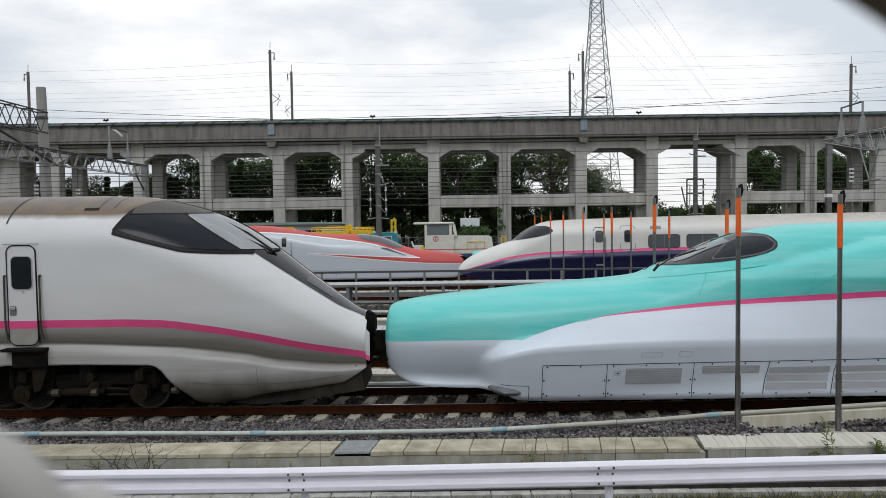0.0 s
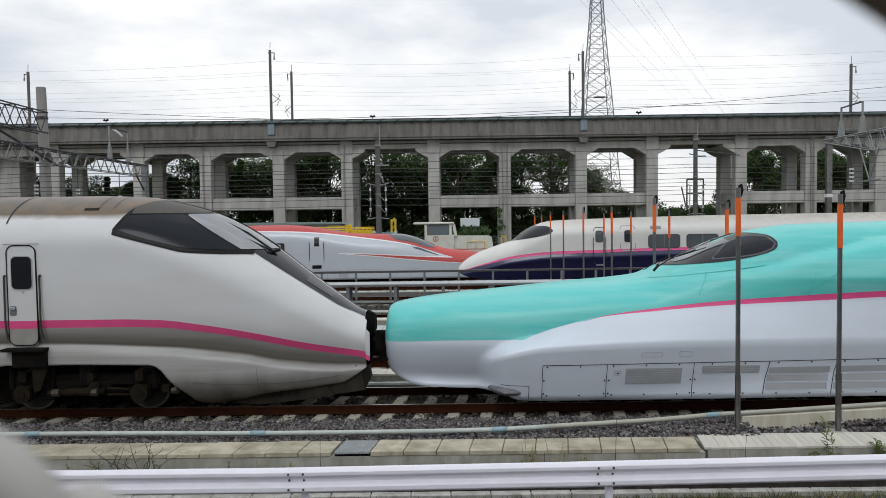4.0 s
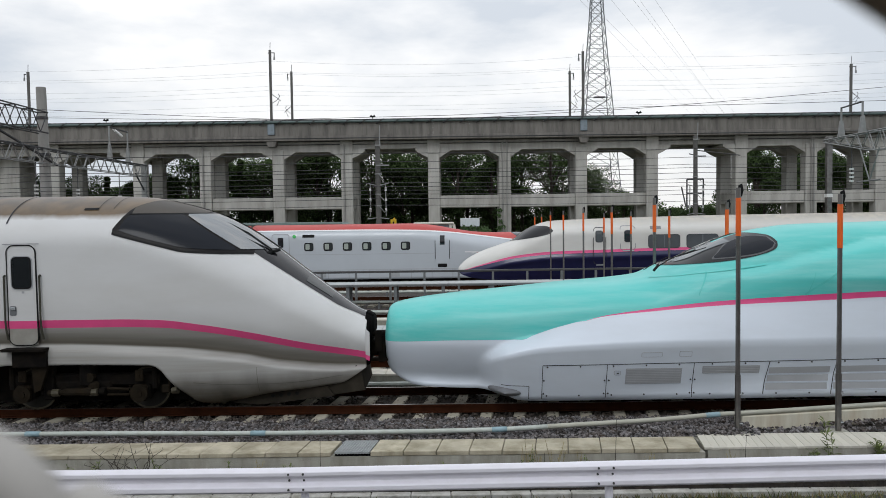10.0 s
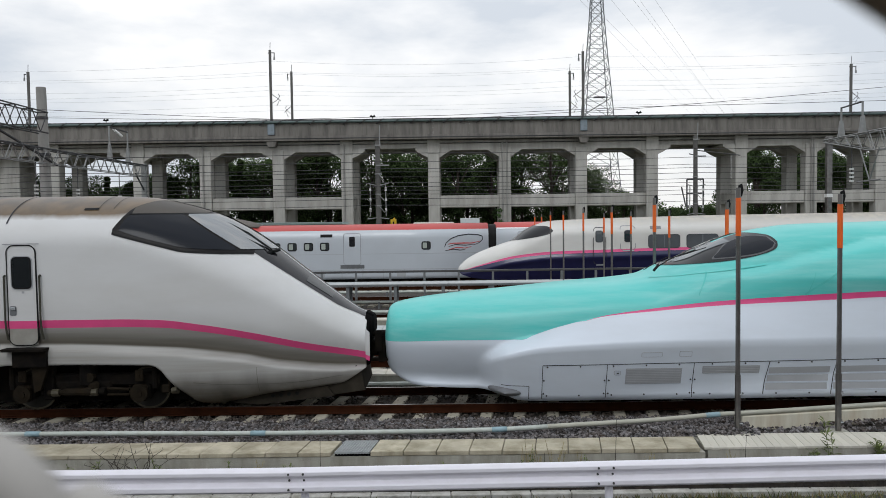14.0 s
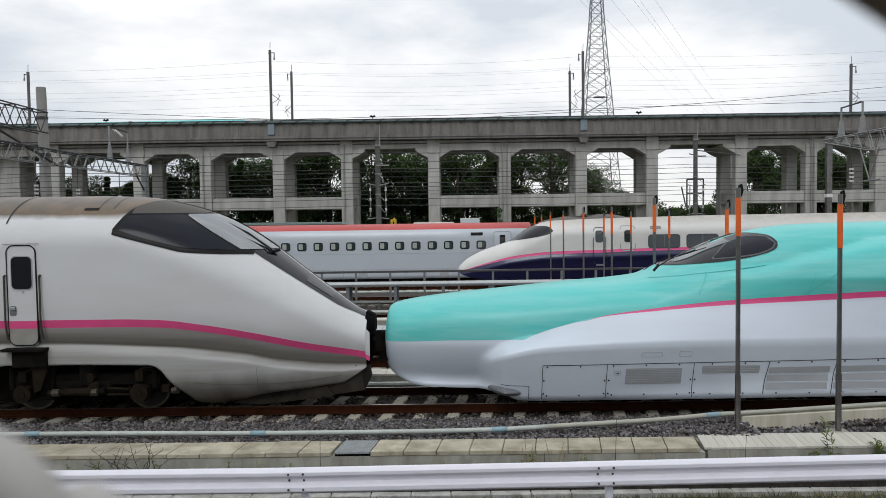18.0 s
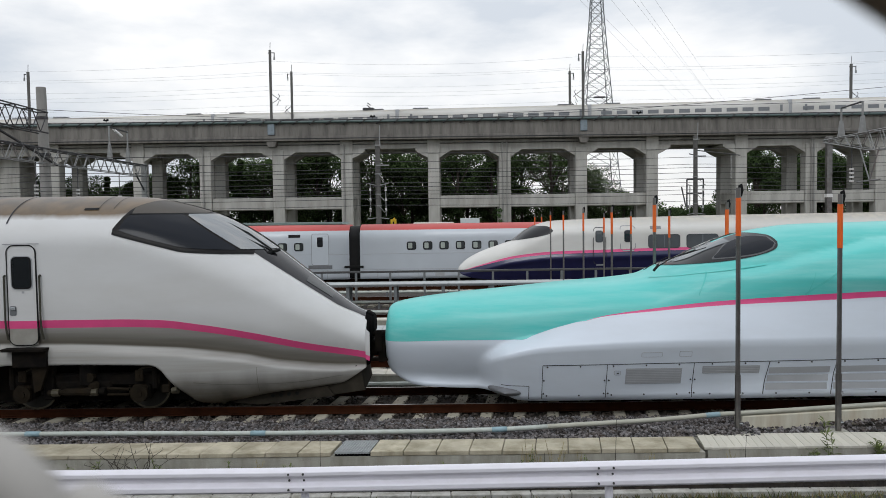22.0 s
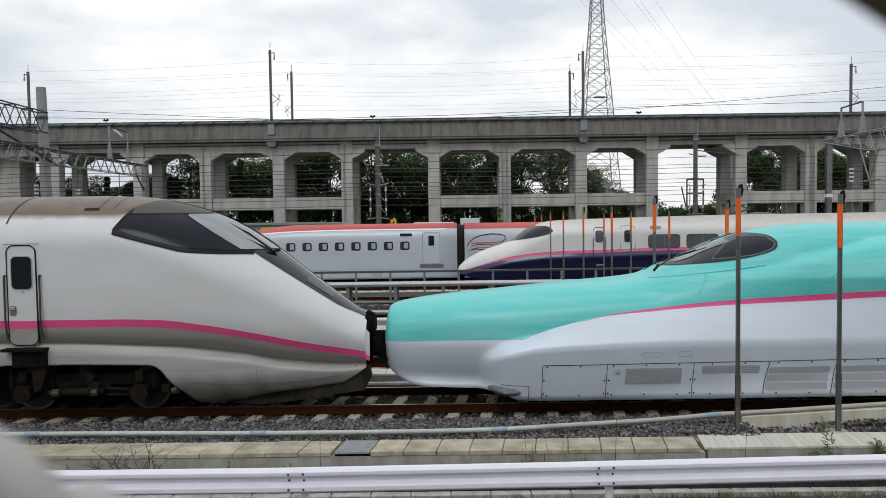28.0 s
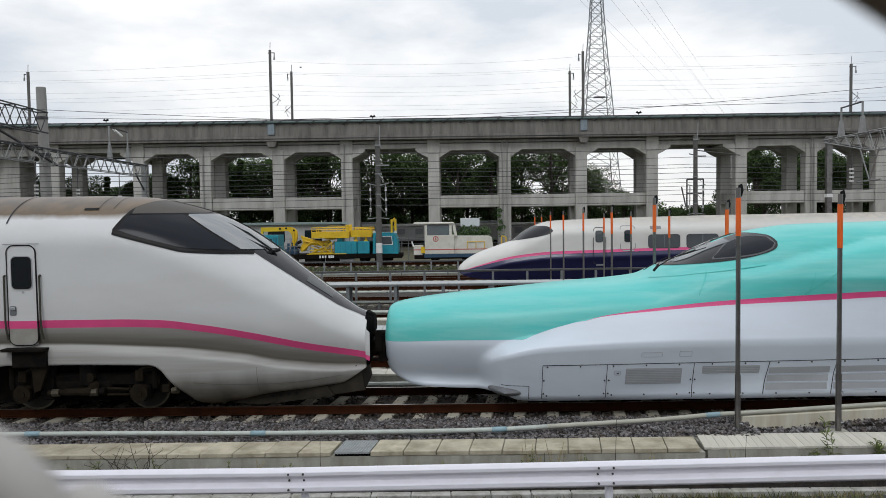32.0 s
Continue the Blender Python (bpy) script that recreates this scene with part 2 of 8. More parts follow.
M["kerb"] = mat("stained_kerb_concrete", (0.36, 0.35, 0.30), 0.9, vary=0.12, scale=3, dirt=(0.14, 0.13, 0.09), dirt_amount=0.6, dirt_scale=2.5, stretch=(1.5, 1, 0.5), bump=0.3, bump_scale=50)
M["ballast"] = mat("ballast_stone", (0.118, 0.112, 0.114), 0.9, vary=0.4, scale=12, dirt=(0.13, 0.08, 0.045), dirt_amount=0.42, dirt_scale=4, bump=0.4, bump_scale=60, island=0.95)
M["ballast_bed"] = mat("ballast_bed", (0.03, 0.026, 0.023), 0.95, vary=0.5, scale=14, dirt=(0.12, 0.095, 0.07), dirt_amount=0.5, dirt_scale=5, bump=1.0, bump_scale=22)
# darker ballast copy: oil stains plus the trains' shade in the base colour
M["ballast_oily_shaded"] = mat("oily_shaded_ballast_stone", (0.05, 0.042, 0.035), 0.9, vary=0.3, scale=12, dirt=(0.07, 0.045, 0.028), dirt_amount=0.5, dirt_scale=4, bump=0.4, bump_scale=60, island=0.6)
M["sleeper"] = mat("concrete_sleeper", (0.40, 0.37, 0.295), 0.85, vary=0.12, scale=5, dirt=(0.14, 0.10, 0.07), dirt_amount=0.5, dirt_scale=3)
M["asphalt"] = mat("grey_asphalt", (0.07, 0.07, 0.07), 0.9, vary=0.2, scale=20, bump=0.4, bump_scale=120)
M["wall_behind"] = mat("plain_grey_green_wall", (0.17, 0.18, 0.15), 0.9, vary=0.2, scale=0.4, dirt=(0.10, 0.12, 0.07), dirt_amount=0.6, dirt_scale=0.5)
M["soil"] = mat("weedy_soil", (0.10, 0.085, 0.055), 0.95, vary=0.4, scale=5, dirt=(0.07, 0.10, 0.03), dirt_amount=0.8, dirt_scale=2)
M["guard"] = mat("white_guard_rail_paint", (0.80, 0.78, 0.84), 0.35, vary=0.03, scale=2, dirt=(0.5, 0.48, 0.46), dirt_amount=0.25, dirt_scale=4, stretch=(1, 1, 3), coat=0.15)
M["pipe"] = mat("pale_plastic_pipe", (0.47, 0.51, 0.47), 0.55, vary=0.1, scale=2, dirt=(0.30, 0.29, 0.23), dirt_amount=0.5, dirt_scale=3)
M["pipe_blue"] = mat("pipe_joint_blue_grey", (0.26, 0.38, 0.42), 0.5, vary=0.1)
M["orange"] = mat("orange_reflector", (0.78, 0.125, 0.012), 0.45, vary=0.1)
M["leaf"] = mat("dark_foliage", (0.058, 0.092, 0.032), 0.7, vary=0.5, scale=0.25, island=0.5)
M["leaf"].node_tree.nodes["Principled BSDF"].inputs["Specular IOR Level"].default_value = 0.15
M["straw"] = mat("dry_straw", (0.30, 0.25, 0.12), 0.8, vary=0.3, scale=3, island=0.3)
M["weed"] = mat("weed_leaf", (0.125, 0.155, 0.045), 0.7, vary=0.3, scale=3, island=0.3)
M["bark"] = mat("dark_bark", (0.05, 0.04, 0.03), 0.9, vary=0.3)
M["yellow"] = mat("machine_yellow", (0.72, 0.47, 0.015), 0.4, vary=0.08)
M["teal"] = mat("machine_turquoise", (0.015, 0.27, 0.35), 0.4, vary=0.1)
M["loco_white"] = mat("ivory_locomotive_paint", (0.66, 0.64, 0.57), 0.45, vary=0.05, dirt=(0.35, 0.3, 0.22), dirt_amount=0.3)
M["deck_green"] = mat("green_grey_pipe", (0.075, 0.11, 0.105), 0.5, vary=0.15)
M["wire_pale"] = mat("pale_grey_wire", (0.20, 0.205, 0.21), 0.6)
M["wire"] = mat("dark_wire", (0.05, 0.05, 0.053), 0.6)
M["pole"] = mat("grey_concrete_pole", (0.29, 0.285, 0.27), 0.8, vary=0.12, scale=1, dirt=(0.14, 0.135, 0.12), dirt_amount=0.6, dirt_scale=0.8, stretch=(1, 1, 0.3))
M["wire_coat"] = mat("grey_vinyl_wire", (0.38, 0.36, 0.335), 0.6)
M["roof_tile"] = mat("pale_building_wall", (0.38, 0.38, 0.37), 0.8, vary=0.08)
M["recess"] = mat("deep_black_recess", (0.003, 0.003, 0.003), 0.9)
M["recess"].node_tree.nodes["Principled BSDF"].inputs["Specular IOR Level"].default_value = 0.05
M["line_white"] = mat("bright_white_line", (0.80, 0.80, 0.80), 0.3, vary=0.03)
# pale colour for the light that shows through the panes
M["pane_light"] = mat("pale_see_through_light", (0.36, 0.40, 0.36), 0.35, vary=0.15, scale=0.7)
M["vent_seal"] = mat("grey_door_seal", (0.22, 0.225, 0.235), 0.5)
M["step_grey"] = mat("grey_sill_step", (0.13, 0.135, 0.14), 0.6, vary=0.2)
M["emblem_green"] = mat("green_emblem", (0.05, 0.45, 0.10), 0.4)
M["pipe_dusty"] = mat("dusty_beige_pipe", (0.40, 0.395, 0.33), 0.7, vary=0.1, scale=3)
M["edge"] = mat("stained_platform_edge", (0.60, 0.575, 0.475), 0.9, vary=0.1, scale=2, dirt=(0.33, 0.21, 0.09), dirt_amount=0.55, dirt_scale=1.6, stretch=(1.6, 1, 0.35), bump=0.3, bump_scale=40)
M["tile"] = mat("pale_concrete_tile", (0.58, 0.55, 0.475), 0.85, vary=0.1, scale=4, dirt=(0.3, 0.28, 0.2), dirt_amount=0.4, dirt_scale=3, island=0.08)
M["steel_dull"] = mat("dull_steel_post", (0.22, 0.212, 0.205), 0.32, 0.9, vary=0.25, scale=3, dirt=(0.08, 0.06, 0.045), dirt_amount=0.4, dirt_scale=4)
M["wire_dark"] = mat("brown_shaded_wire", (0.14, 0.10, 0.06), 0.6)
M["grey_door"] = mat("grey_door_paint", (0.34, 0.33, 0.30), 0.4, vary=0.05, dirt=(0.16, 0.14, 0.10), dirt_amount=0.5, dirt_scale=2)
M["plough"] = mat("brown_dusty_plough", (0.034, 0.029, 0.022), 0.85, vary=0.3, scale=4)
M["plough"].node_tree.nodes["Principled BSDF"].inputs["Specular IOR Level"].default_value = 0.1
M["steel_rim"] = mat("grey_window_rim", (0.09, 0.092, 0.095), 0.5)
M["vent_lip"] = mat("grey_louvre_edge", (0.46, 0.47, 0.485), 0.5)
M["vent_dim"] = mat("recess_shade_grey", (0.16, 0.165, 0.175), 0.5, vary=0.2, scale=5)
M["green_dark"] = mat("turquoise_seam_shadow", (0.086, 0.525, 0.475), 0.5, vary=0.1)
M["steel_post"] = mat("grey_painted_post", (0.16, 0.17, 0.175), 0.6, 0.2, vary=0.15)
M["deckplate"] = mat("pale_walkway_grating", (0.42, 0.44, 0.44), 0.6, 0.2, vary=0.1, scale=8)
M["bracket_blue"] = mat("blue_grey_bracket_steel", (0.20, 0.24, 0.27), 0.5, 0.2, vary=0.15)
M["truss"] = mat("galvanised_truss_steel", (0.25, 0.255, 0.25), 0.55, 0.4, vary=0.15)
M["truss_dark"] = mat("shaded_truss_steel", (0.055, 0.055, 0.058), 0.6, 0.3, vary=0.2)
M["ceramic"] = mat("white_ceramic", (0.72, 0.72, 0.70), 0.3)
M["pole_dark"] = mat("dark_grey_mast", (0.10, 0.097, 0.09), 0.7, vary=0.15, scale=1)
M["tower"] = mat("grey_tower_steel", (0.17, 0.18, 0.19), 0.6, 0.3, vary=0.1)
M["teal_dark"] = mat("dark_blue_sill", (0.02, 0.06, 0.11), 0.5)
M["roof_sheet"] = mat("grey_green_roof_sheet", (0.20, 0.26, 0.25), 0.5, vary=0.1)
M["cabinet_white"] = mat("pale_cabinet_steel", (0.60, 0.64, 0.65), 0.4, vary=0.06, stretch=(4, 1, 0.4))
M["hedge"] = mat("hedge_leaf", (0.05, 0.10, 0.025), 0.7, vary=0.3, scale=2, island=0.4)
M["weed_dry"] = mat("dull_weed_leaf", (0.085, 0.10, 0.04), 0.8, vary=0.3, scale=2, island=0.4)
M["vent_glass"] = mat("grey_window_band", (0.19, 0.20, 0.21), 0.3, vary=0.05)
M["vent_dark"] = mat("grey_roof_equipment", (0.16, 0.165, 0.17), 0.6, vary=0.1)
M["steel_side"] = mat("dull_stainless_side", (0.33, 0.325, 0.325), 0.45, 0.3, vary=0.1)


# ---- helpers for shapes ----
def part(name, bm, material, parent=None, label="", smooth=False):
    me = bpy.data.meshes.new(name)
    bm.to_mesh(me)
    bm.free()
    for m in material if isinstance(material, (list, tuple)) else [material]:
        me.materials.append(m)
    if smooth:
        me.polygons.foreach_set("use_smooth", [True] * len(me.polygons))
    ob = new(name, me)
    if parent:
        ob.parent = parent
    if label:
        ob["label"] = label
    return ob


def joined(name, parent, material, fill, label=""):
    bm = bmesh.new()
    fill(bm)
    return part(name, bm, material, parent, label)


def mesh_part(name, verts, faces, material, parent=None, label="", smooth=False, slots=None):
    me = bpy.data.meshes.new(name)
    me.from_pydata([tuple(v) for v in verts], [], [tuple(f) for f in faces])
    for m in material if isinstance(material, (list, tuple)) else [material]:
        me.materials.append(m)
    if slots:
        me.polygons.foreach_set("material_index", slots)
    if smooth:
        me.polygons.foreach_set("use_smooth", [True] * len(me.polygons))
    me.update()
    ob = new(name, me)
    if parent:
        ob.parent = parent
    if label:
        ob["label"] = label
    return ob


def box(bm, x0, x1, y0, y1, z0, z1, bevel=0.0):
    vs = [bm.verts.new(p) for p in ((x0, y0, z0), (x1, y0, z0), (x1, y1, z0), (x0, y1, z0), (x0, y0, z1), (x1, y0, z1), (x1, y1, z1), (x0, y1, z1))]
    fs = [bm.faces.new([vs[i] for i in q]) for q in ((3, 2, 1, 0), (4, 5, 6, 7), (0, 1, 5, 4), (1, 2, 6, 5), (2, 3, 7, 6), (3, 0, 4, 7))]
    if bevel:
        es = list({e for f in fs for e in f.edges})
        bmesh.ops.bevel(bm, geom=es, offset=bevel, segments=1, affect="EDGES")
    return bm


def rod(bm, p0, p1, r0, r1=None, n=8, cap=True):
    r1 = r0 if r1 is None else r1
    p0, p1 = Vector(p0), Vector(p1)
    q = (p1 - p0).to_track_quat("Z", "Y")
    rings = []
    for p, r in ((p0, r0), (p1, r1)):
        rings.append([bm.verts.new(p + q @ Vector((r * math.cos(2 * math.pi * k / n), r * math.sin(2 * math.pi * k / n), 0))) for k in range(n)])
    for k in range(n):
        bm.faces.new((rings[0][k], rings[0][(k + 1) % n], rings[1][(k + 1) % n], rings[1][k]))
    if cap:
        bm.faces.new(rings[0][::-1])
        bm.faces.new(rings[1])
    return bm


def tube(bm, points, r, n=8):
    for a, b in zip(points, points[1:]):
        rod(bm, a, b, r, n=n)
    return bm


def smooth_curve(points):
    """A monotone cubic through (x, value) points."""
    xs, ys = np.array([p[0] for p in points], float), np.array([p[1] for p in points], float)
    h, d = np.diff(xs), np.diff(ys) / np.diff(xs)
    m = np.zeros(len(xs))
    m[0], m[-1] = d[0], d[-1]
    for i in range(1, len(xs) - 1):
        m[i] = 0 if d[i - 1] * d[i] <= 0 else 2 * d[i - 1] * d[i] / (d[i - 1] + d[i])

    def f(x):
        x = min(max(x, xs[0]), xs[-1])
        i = min(max(int(np.searchsorted(xs, x)) - 1, 0), len(xs) - 2)
        t = (x - xs[i]) / h[i]
        return float(ys[i] * (1 + 2 * t) * (1 - t) ** 2 + h[i] * m[i] * t * (1 - t) ** 2 + ys[i + 1] * t * t * (3 - 2 * t) + h[i] * m[i + 1] * t * t * (t - 1))

    return f


def loft(name, xs, bands, width, parent, label="", close=True):
    """A body along x. bands: (low(x), high(x), steps, material, round). Both sides are mirrored; width(x, z) is half the breadth."""
    mats, slots_z = [], []
    for lo, hi, n, m, rnd in bands:
        if m not in mats:
            mats.append(m)
        slots_z += [mats.index(m)] * n
    rings = []
    for x in xs:
        zs = []
        for lo, hi, n, m, rnd in bands:
            a, b = lo(x), hi(x)
            for k in range(n):
                t = k / n
                zs.append(a + (b - a) * (math.sin(t * math.pi / 2) if rnd else t))
        zs.append(bands[-1][1](x))
        near = [(x, -width(x, z), z) for z in zs]
        far = [(x, width(x, z), z) for z in reversed(zs)]
        rings.append(near + far)
    n = len(rings[0])
    verts = [v for r in rings for v in r]
    faces, slots = [], []
    half = len(slots_z)
    for i in range(len(rings) - 1):
        for k in range(n):
            j = (k + 1) % n
            faces.append((i * n + k, i * n + j, (i + 1) * n + j, (i + 1) * n + k))
            if k < half:
                slots.append(slots_z[k])
            elif k == half:
                slots.append(slots_z[-1])
            elif k == n - 1:
                slots.append(slots_z[0])
            else:
                slots.append(slots_z[2 * half - k])
    if xs[1] > xs[0]:
        faces = [(a, d, c, b) for a, b, c, d in faces]
        faces = [f[::-1] for f in faces]
    if close:
        for i in (0, len(rings) - 1):
            base = i * n
            for k in range(half):
                faces.append((base + k, base + k + 1, base + n - 2 - k, base + n - 1 - k))
                slots.append(slots_z[k])
    ob = mesh_part(name, verts, faces, mats, parent, label, True, slots)
    bm = bmesh.new()
    bm.from_mesh(ob.data)
    bmesh.ops.remove_doubles(bm, verts=bm.verts, dist=0.0004)
    bmesh.ops.recalc_face_normals(bm, faces=bm.faces)
    bm.to_mesh(ob.data)
    bm.free()
    return ob


def patch(name, x0, x1, nx, lo, hi, nz, width, material, parent, offset=0.006, label="", sides=(-1, 1), halves=False):
    """A skin that lies just proud of a lofted body, between lo(x) and hi(x)."""
    if halves:
        return [patch(name, x0, x1, nx, lo, hi, nz, width, material, parent, offset, label, (s,)) for s in sides][0]
    verts, faces = [], []
    for s in sides:
        base = len(verts)
        for i in range(nx + 1):
            x = x0 + (x1 - x0) * i / nx
            for k in range(nz + 1):
                z = lo(x) + (hi(x) - lo(x)) * k / nz
                w = width(x, z)
                e = 0.01
                dz = (width(x, z + e) - width(x, z - e)) / (2 * e)
                dx = (width(x + e, z) - width(x - e, z)) / (2 * e)
                dz, dx = max(-12.0, min(12.0, dz)), max(-3.0, min(3.0, dx))
                q = offset / math.sqrt(1 + dz * dz + dx * dx)
                verts.append((x - q * dx, s * (w + q), z - q * dz))
        for i in range(nx):
            for k in range(nz):
                a = base + i * (nz + 1) + k
                f = (a, a + nz + 1, a + nz + 2, a + 1)
                faces.append(f if s < 0 else f[::-1])
    return mesh_part(name, verts, faces, material, parent, label, True)


def outline(x0, x1, z0, z1, r, n=5):
    """The points of a rectangle with rounded corners."""
    pts = []
    for cx, cz, a0 in ((x1 - r, z1 - r, 0), (x0 + r, z1 - r, 90), (x0 + r, z0 + r, 180), (x1 - r, z0 + r, 270)):
        pts += [(cx + r * math.cos(radians(a0 + 90 * k / n)), cz + r * math.sin(radians(a0 + 90 * k / n))) for k in range(n + 1)]
    return pts


def round_panel(name, x0, x1, z0, z1, r, width, material, parent, off, label="", side=-1):
    """A rounded panel just proud of a carbody."""
    pts = outline(x0, x1, z0, z1, r)
    rows = []
    for f in (0.0, 0.5, 1.0):
        rows.append([((x0 + x1) / 2 + (x - (x0 + x1) / 2) * f, (z0 + z1) / 2 + (z - (z0 + z1) / 2) * f) for x, z in pts])
    verts = [(x, side * (width(x, z) + off), z) for row in rows for x, z in row]
    n = len(pts)
    faces = []
    for a in range(2):
        for k in range(n):
            f = (a * n + k, a * n + (k + 1) % n, (a + 1) * n + (k + 1) % n, (a + 1) * n + k)
            faces.append(f if side > 0 else f[::-1])
    return mesh_part(name, verts, faces, material, parent, label, False)


def round_seal(name, x0, x1, z0, z1, r, thick, width, material, parent, off, side=-1):
    """A rounded frame, proud of a carbody."""
    a, b = outline(x0, x1, z0, z1, r), outline(x0 - thick, x1 + thick, z0 - thick, z1 + thick, r + thick)
    n = len(a)
    verts = [(x, side * (width(x, z) + off), z) for x, z in a + b] + [(x, side * (width(x, z) + off * 0.2), z) for x, z in b]
    faces = []
    for k in range(n):
        j = (k + 1) % n
        for q in (0, n):
            f = (q + k, q + j, q + n + j, q + n + k)
            faces.append(f if side > 0 else f[::-1])
    return mesh_part(name, verts, faces, material, parent)


def thing(name, m, label, category, group="", kind=""):
    ob = new(name)
    ob.matrix_world = m
    return tagged(ob, label, category, group, kind)


def const(v):
    return lambda x: v


def rounded(W, zs, zt, n=2.4):
    """Half breadth of a carbody: flat to the height zs, rounded to the roof at zt."""
    def w(x, z):
        a, b = zs(x), zt(x)
        if z <= a:
            return W(x)
        t = min(1.0, (z - a) / max(1e-4, b - a))
        return W(x) * max(0.0, 1 - t ** n) ** (1 / n)
    return w


def ground_box(name, dims, material, label, category, kind="structure"):
    bm = bmesh.new()
    box(bm, *dims)
    return tagged(part(name, bm, material), label, category, "", kind)

# ---- ground ----
ground_box("ground", (-700, 700, 16.9, 900, -1.2, -0.42), M["soil"], "weedy soil ground of the train depot reaching the horizon", "ground")
ground_box("road", (-120, 120, -60, 11.0, -1.2, -0.52), M["asphalt"], "grey asphalt road beside the depot", "road")
# unseen wall behind the camera, added to keep low sky light off the trains
ground_box("wall_south", (-130, 130, -13.0, -12.6, -1.2, 6.5), M["wall_behind"], "unseen grey-green wall added to block low light from behind", "wall")
ground_box("ballast_bed", (-150, 150, 11.0, 50.2, -0.7, -0.27), M["ballast_bed"], "grey ballast bed under the depot tracks", "ballast")
ground_box("yard_bed", (-150, 150, 57.0, 64.0, -0.7, -0.27), M["ballast_bed"], "ballast bed under the maintenance siding", "ballast")

TRACKS = (15.4, 19.8, 24.3, 29.0, 33.8, 40.2, 45.9, 61.0)
SKEW = math.radians(-8.8)
NEAR_DROP = -0.035  # the nearest track lies a little lower


def rail_profile(bm, x0, x1, yc):
    box(bm, x0, x1, yc - 0.062, yc + 0.062, -0.165, -0.14)
    box(bm, x0, x1, yc - 0.010, yc + 0.010, -0.14, -0.04)
    box(bm, x0, x1, yc - 0.033, yc + 0.033, -0.04, -0.004)


def build_track(yc, near):
    t = thing("railway_track", pose(0, yc, NEAR_DROP if yc < 16 else 0), "rusty steel rails on concrete sleepers in grey ballast", "railway track", "depot tracks", "structure")
    for s in (-1, 1):
        bm = bmesh.new()
        rail_profile(bm, -70, 70, s * 0.75)
        r = part("rail", bm, M["rust"], t)
        bm = bmesh.new()
        box(bm, -70, 70, s * 0.75 - 0.026, s * 0.75 + 0.026, -0.006, 0.0)
        part("rail_head", bm, M["rail_top"], r, "worn bright running surface")
    bm = bmesh.new()
    box(bm, -0.12, 0.12, -1.3, 1.3, -0.30, -0.175, 0.02)
    me = bpy.data.meshes.new("sleeper")
    bm.to_mesh(me)
    bm.free()
    me.materials.append(M["sleeper"])
    reach = 22 if near else 40
    if near:
        k = int(reach / 0.655)
        for i in range(-k, k):
            o = new("sleeper", me)
            o.parent = t
            o.matrix_local = pose(0.655 * i + 0.21, 0, random.uniform(-0.008, 0.008), 0, 0, math.degrees(SKEW))
    else:
        verts, faces = [], []
        for i in range(-60, 60):
            x = 0.655 * i
            b = len(verts)
            verts += [(x + dx + 0.155 * y, y, z) for dx, y, z in ((-0.12, -1.2, -0.18), (0.12, -1.2, -0.18), (0.12, 1.2, -0.18), (-0.12, 1.2, -0.18), (-0.14, -1.22, -0.3), (0.14, -1.22, -0.3), (0.14, 1.22, -0.3), (-0.14, 1.22, -0.3))]
            faces += [(b, b + 1, b + 2, b + 3), (b, b + 4, b + 5, b + 1), (b + 1, b + 5, b + 6, b + 2), (b + 2, b + 6, b + 7, b + 3), (b + 3, b + 7, b + 4, b)]
        tagged(mesh_part("sleepers", verts, faces, M["sleeper"], t), kind="stuff")
    return t


for i_track, y_track in enumerate(TRACKS):
    build_track(y_track, i_track < 2)


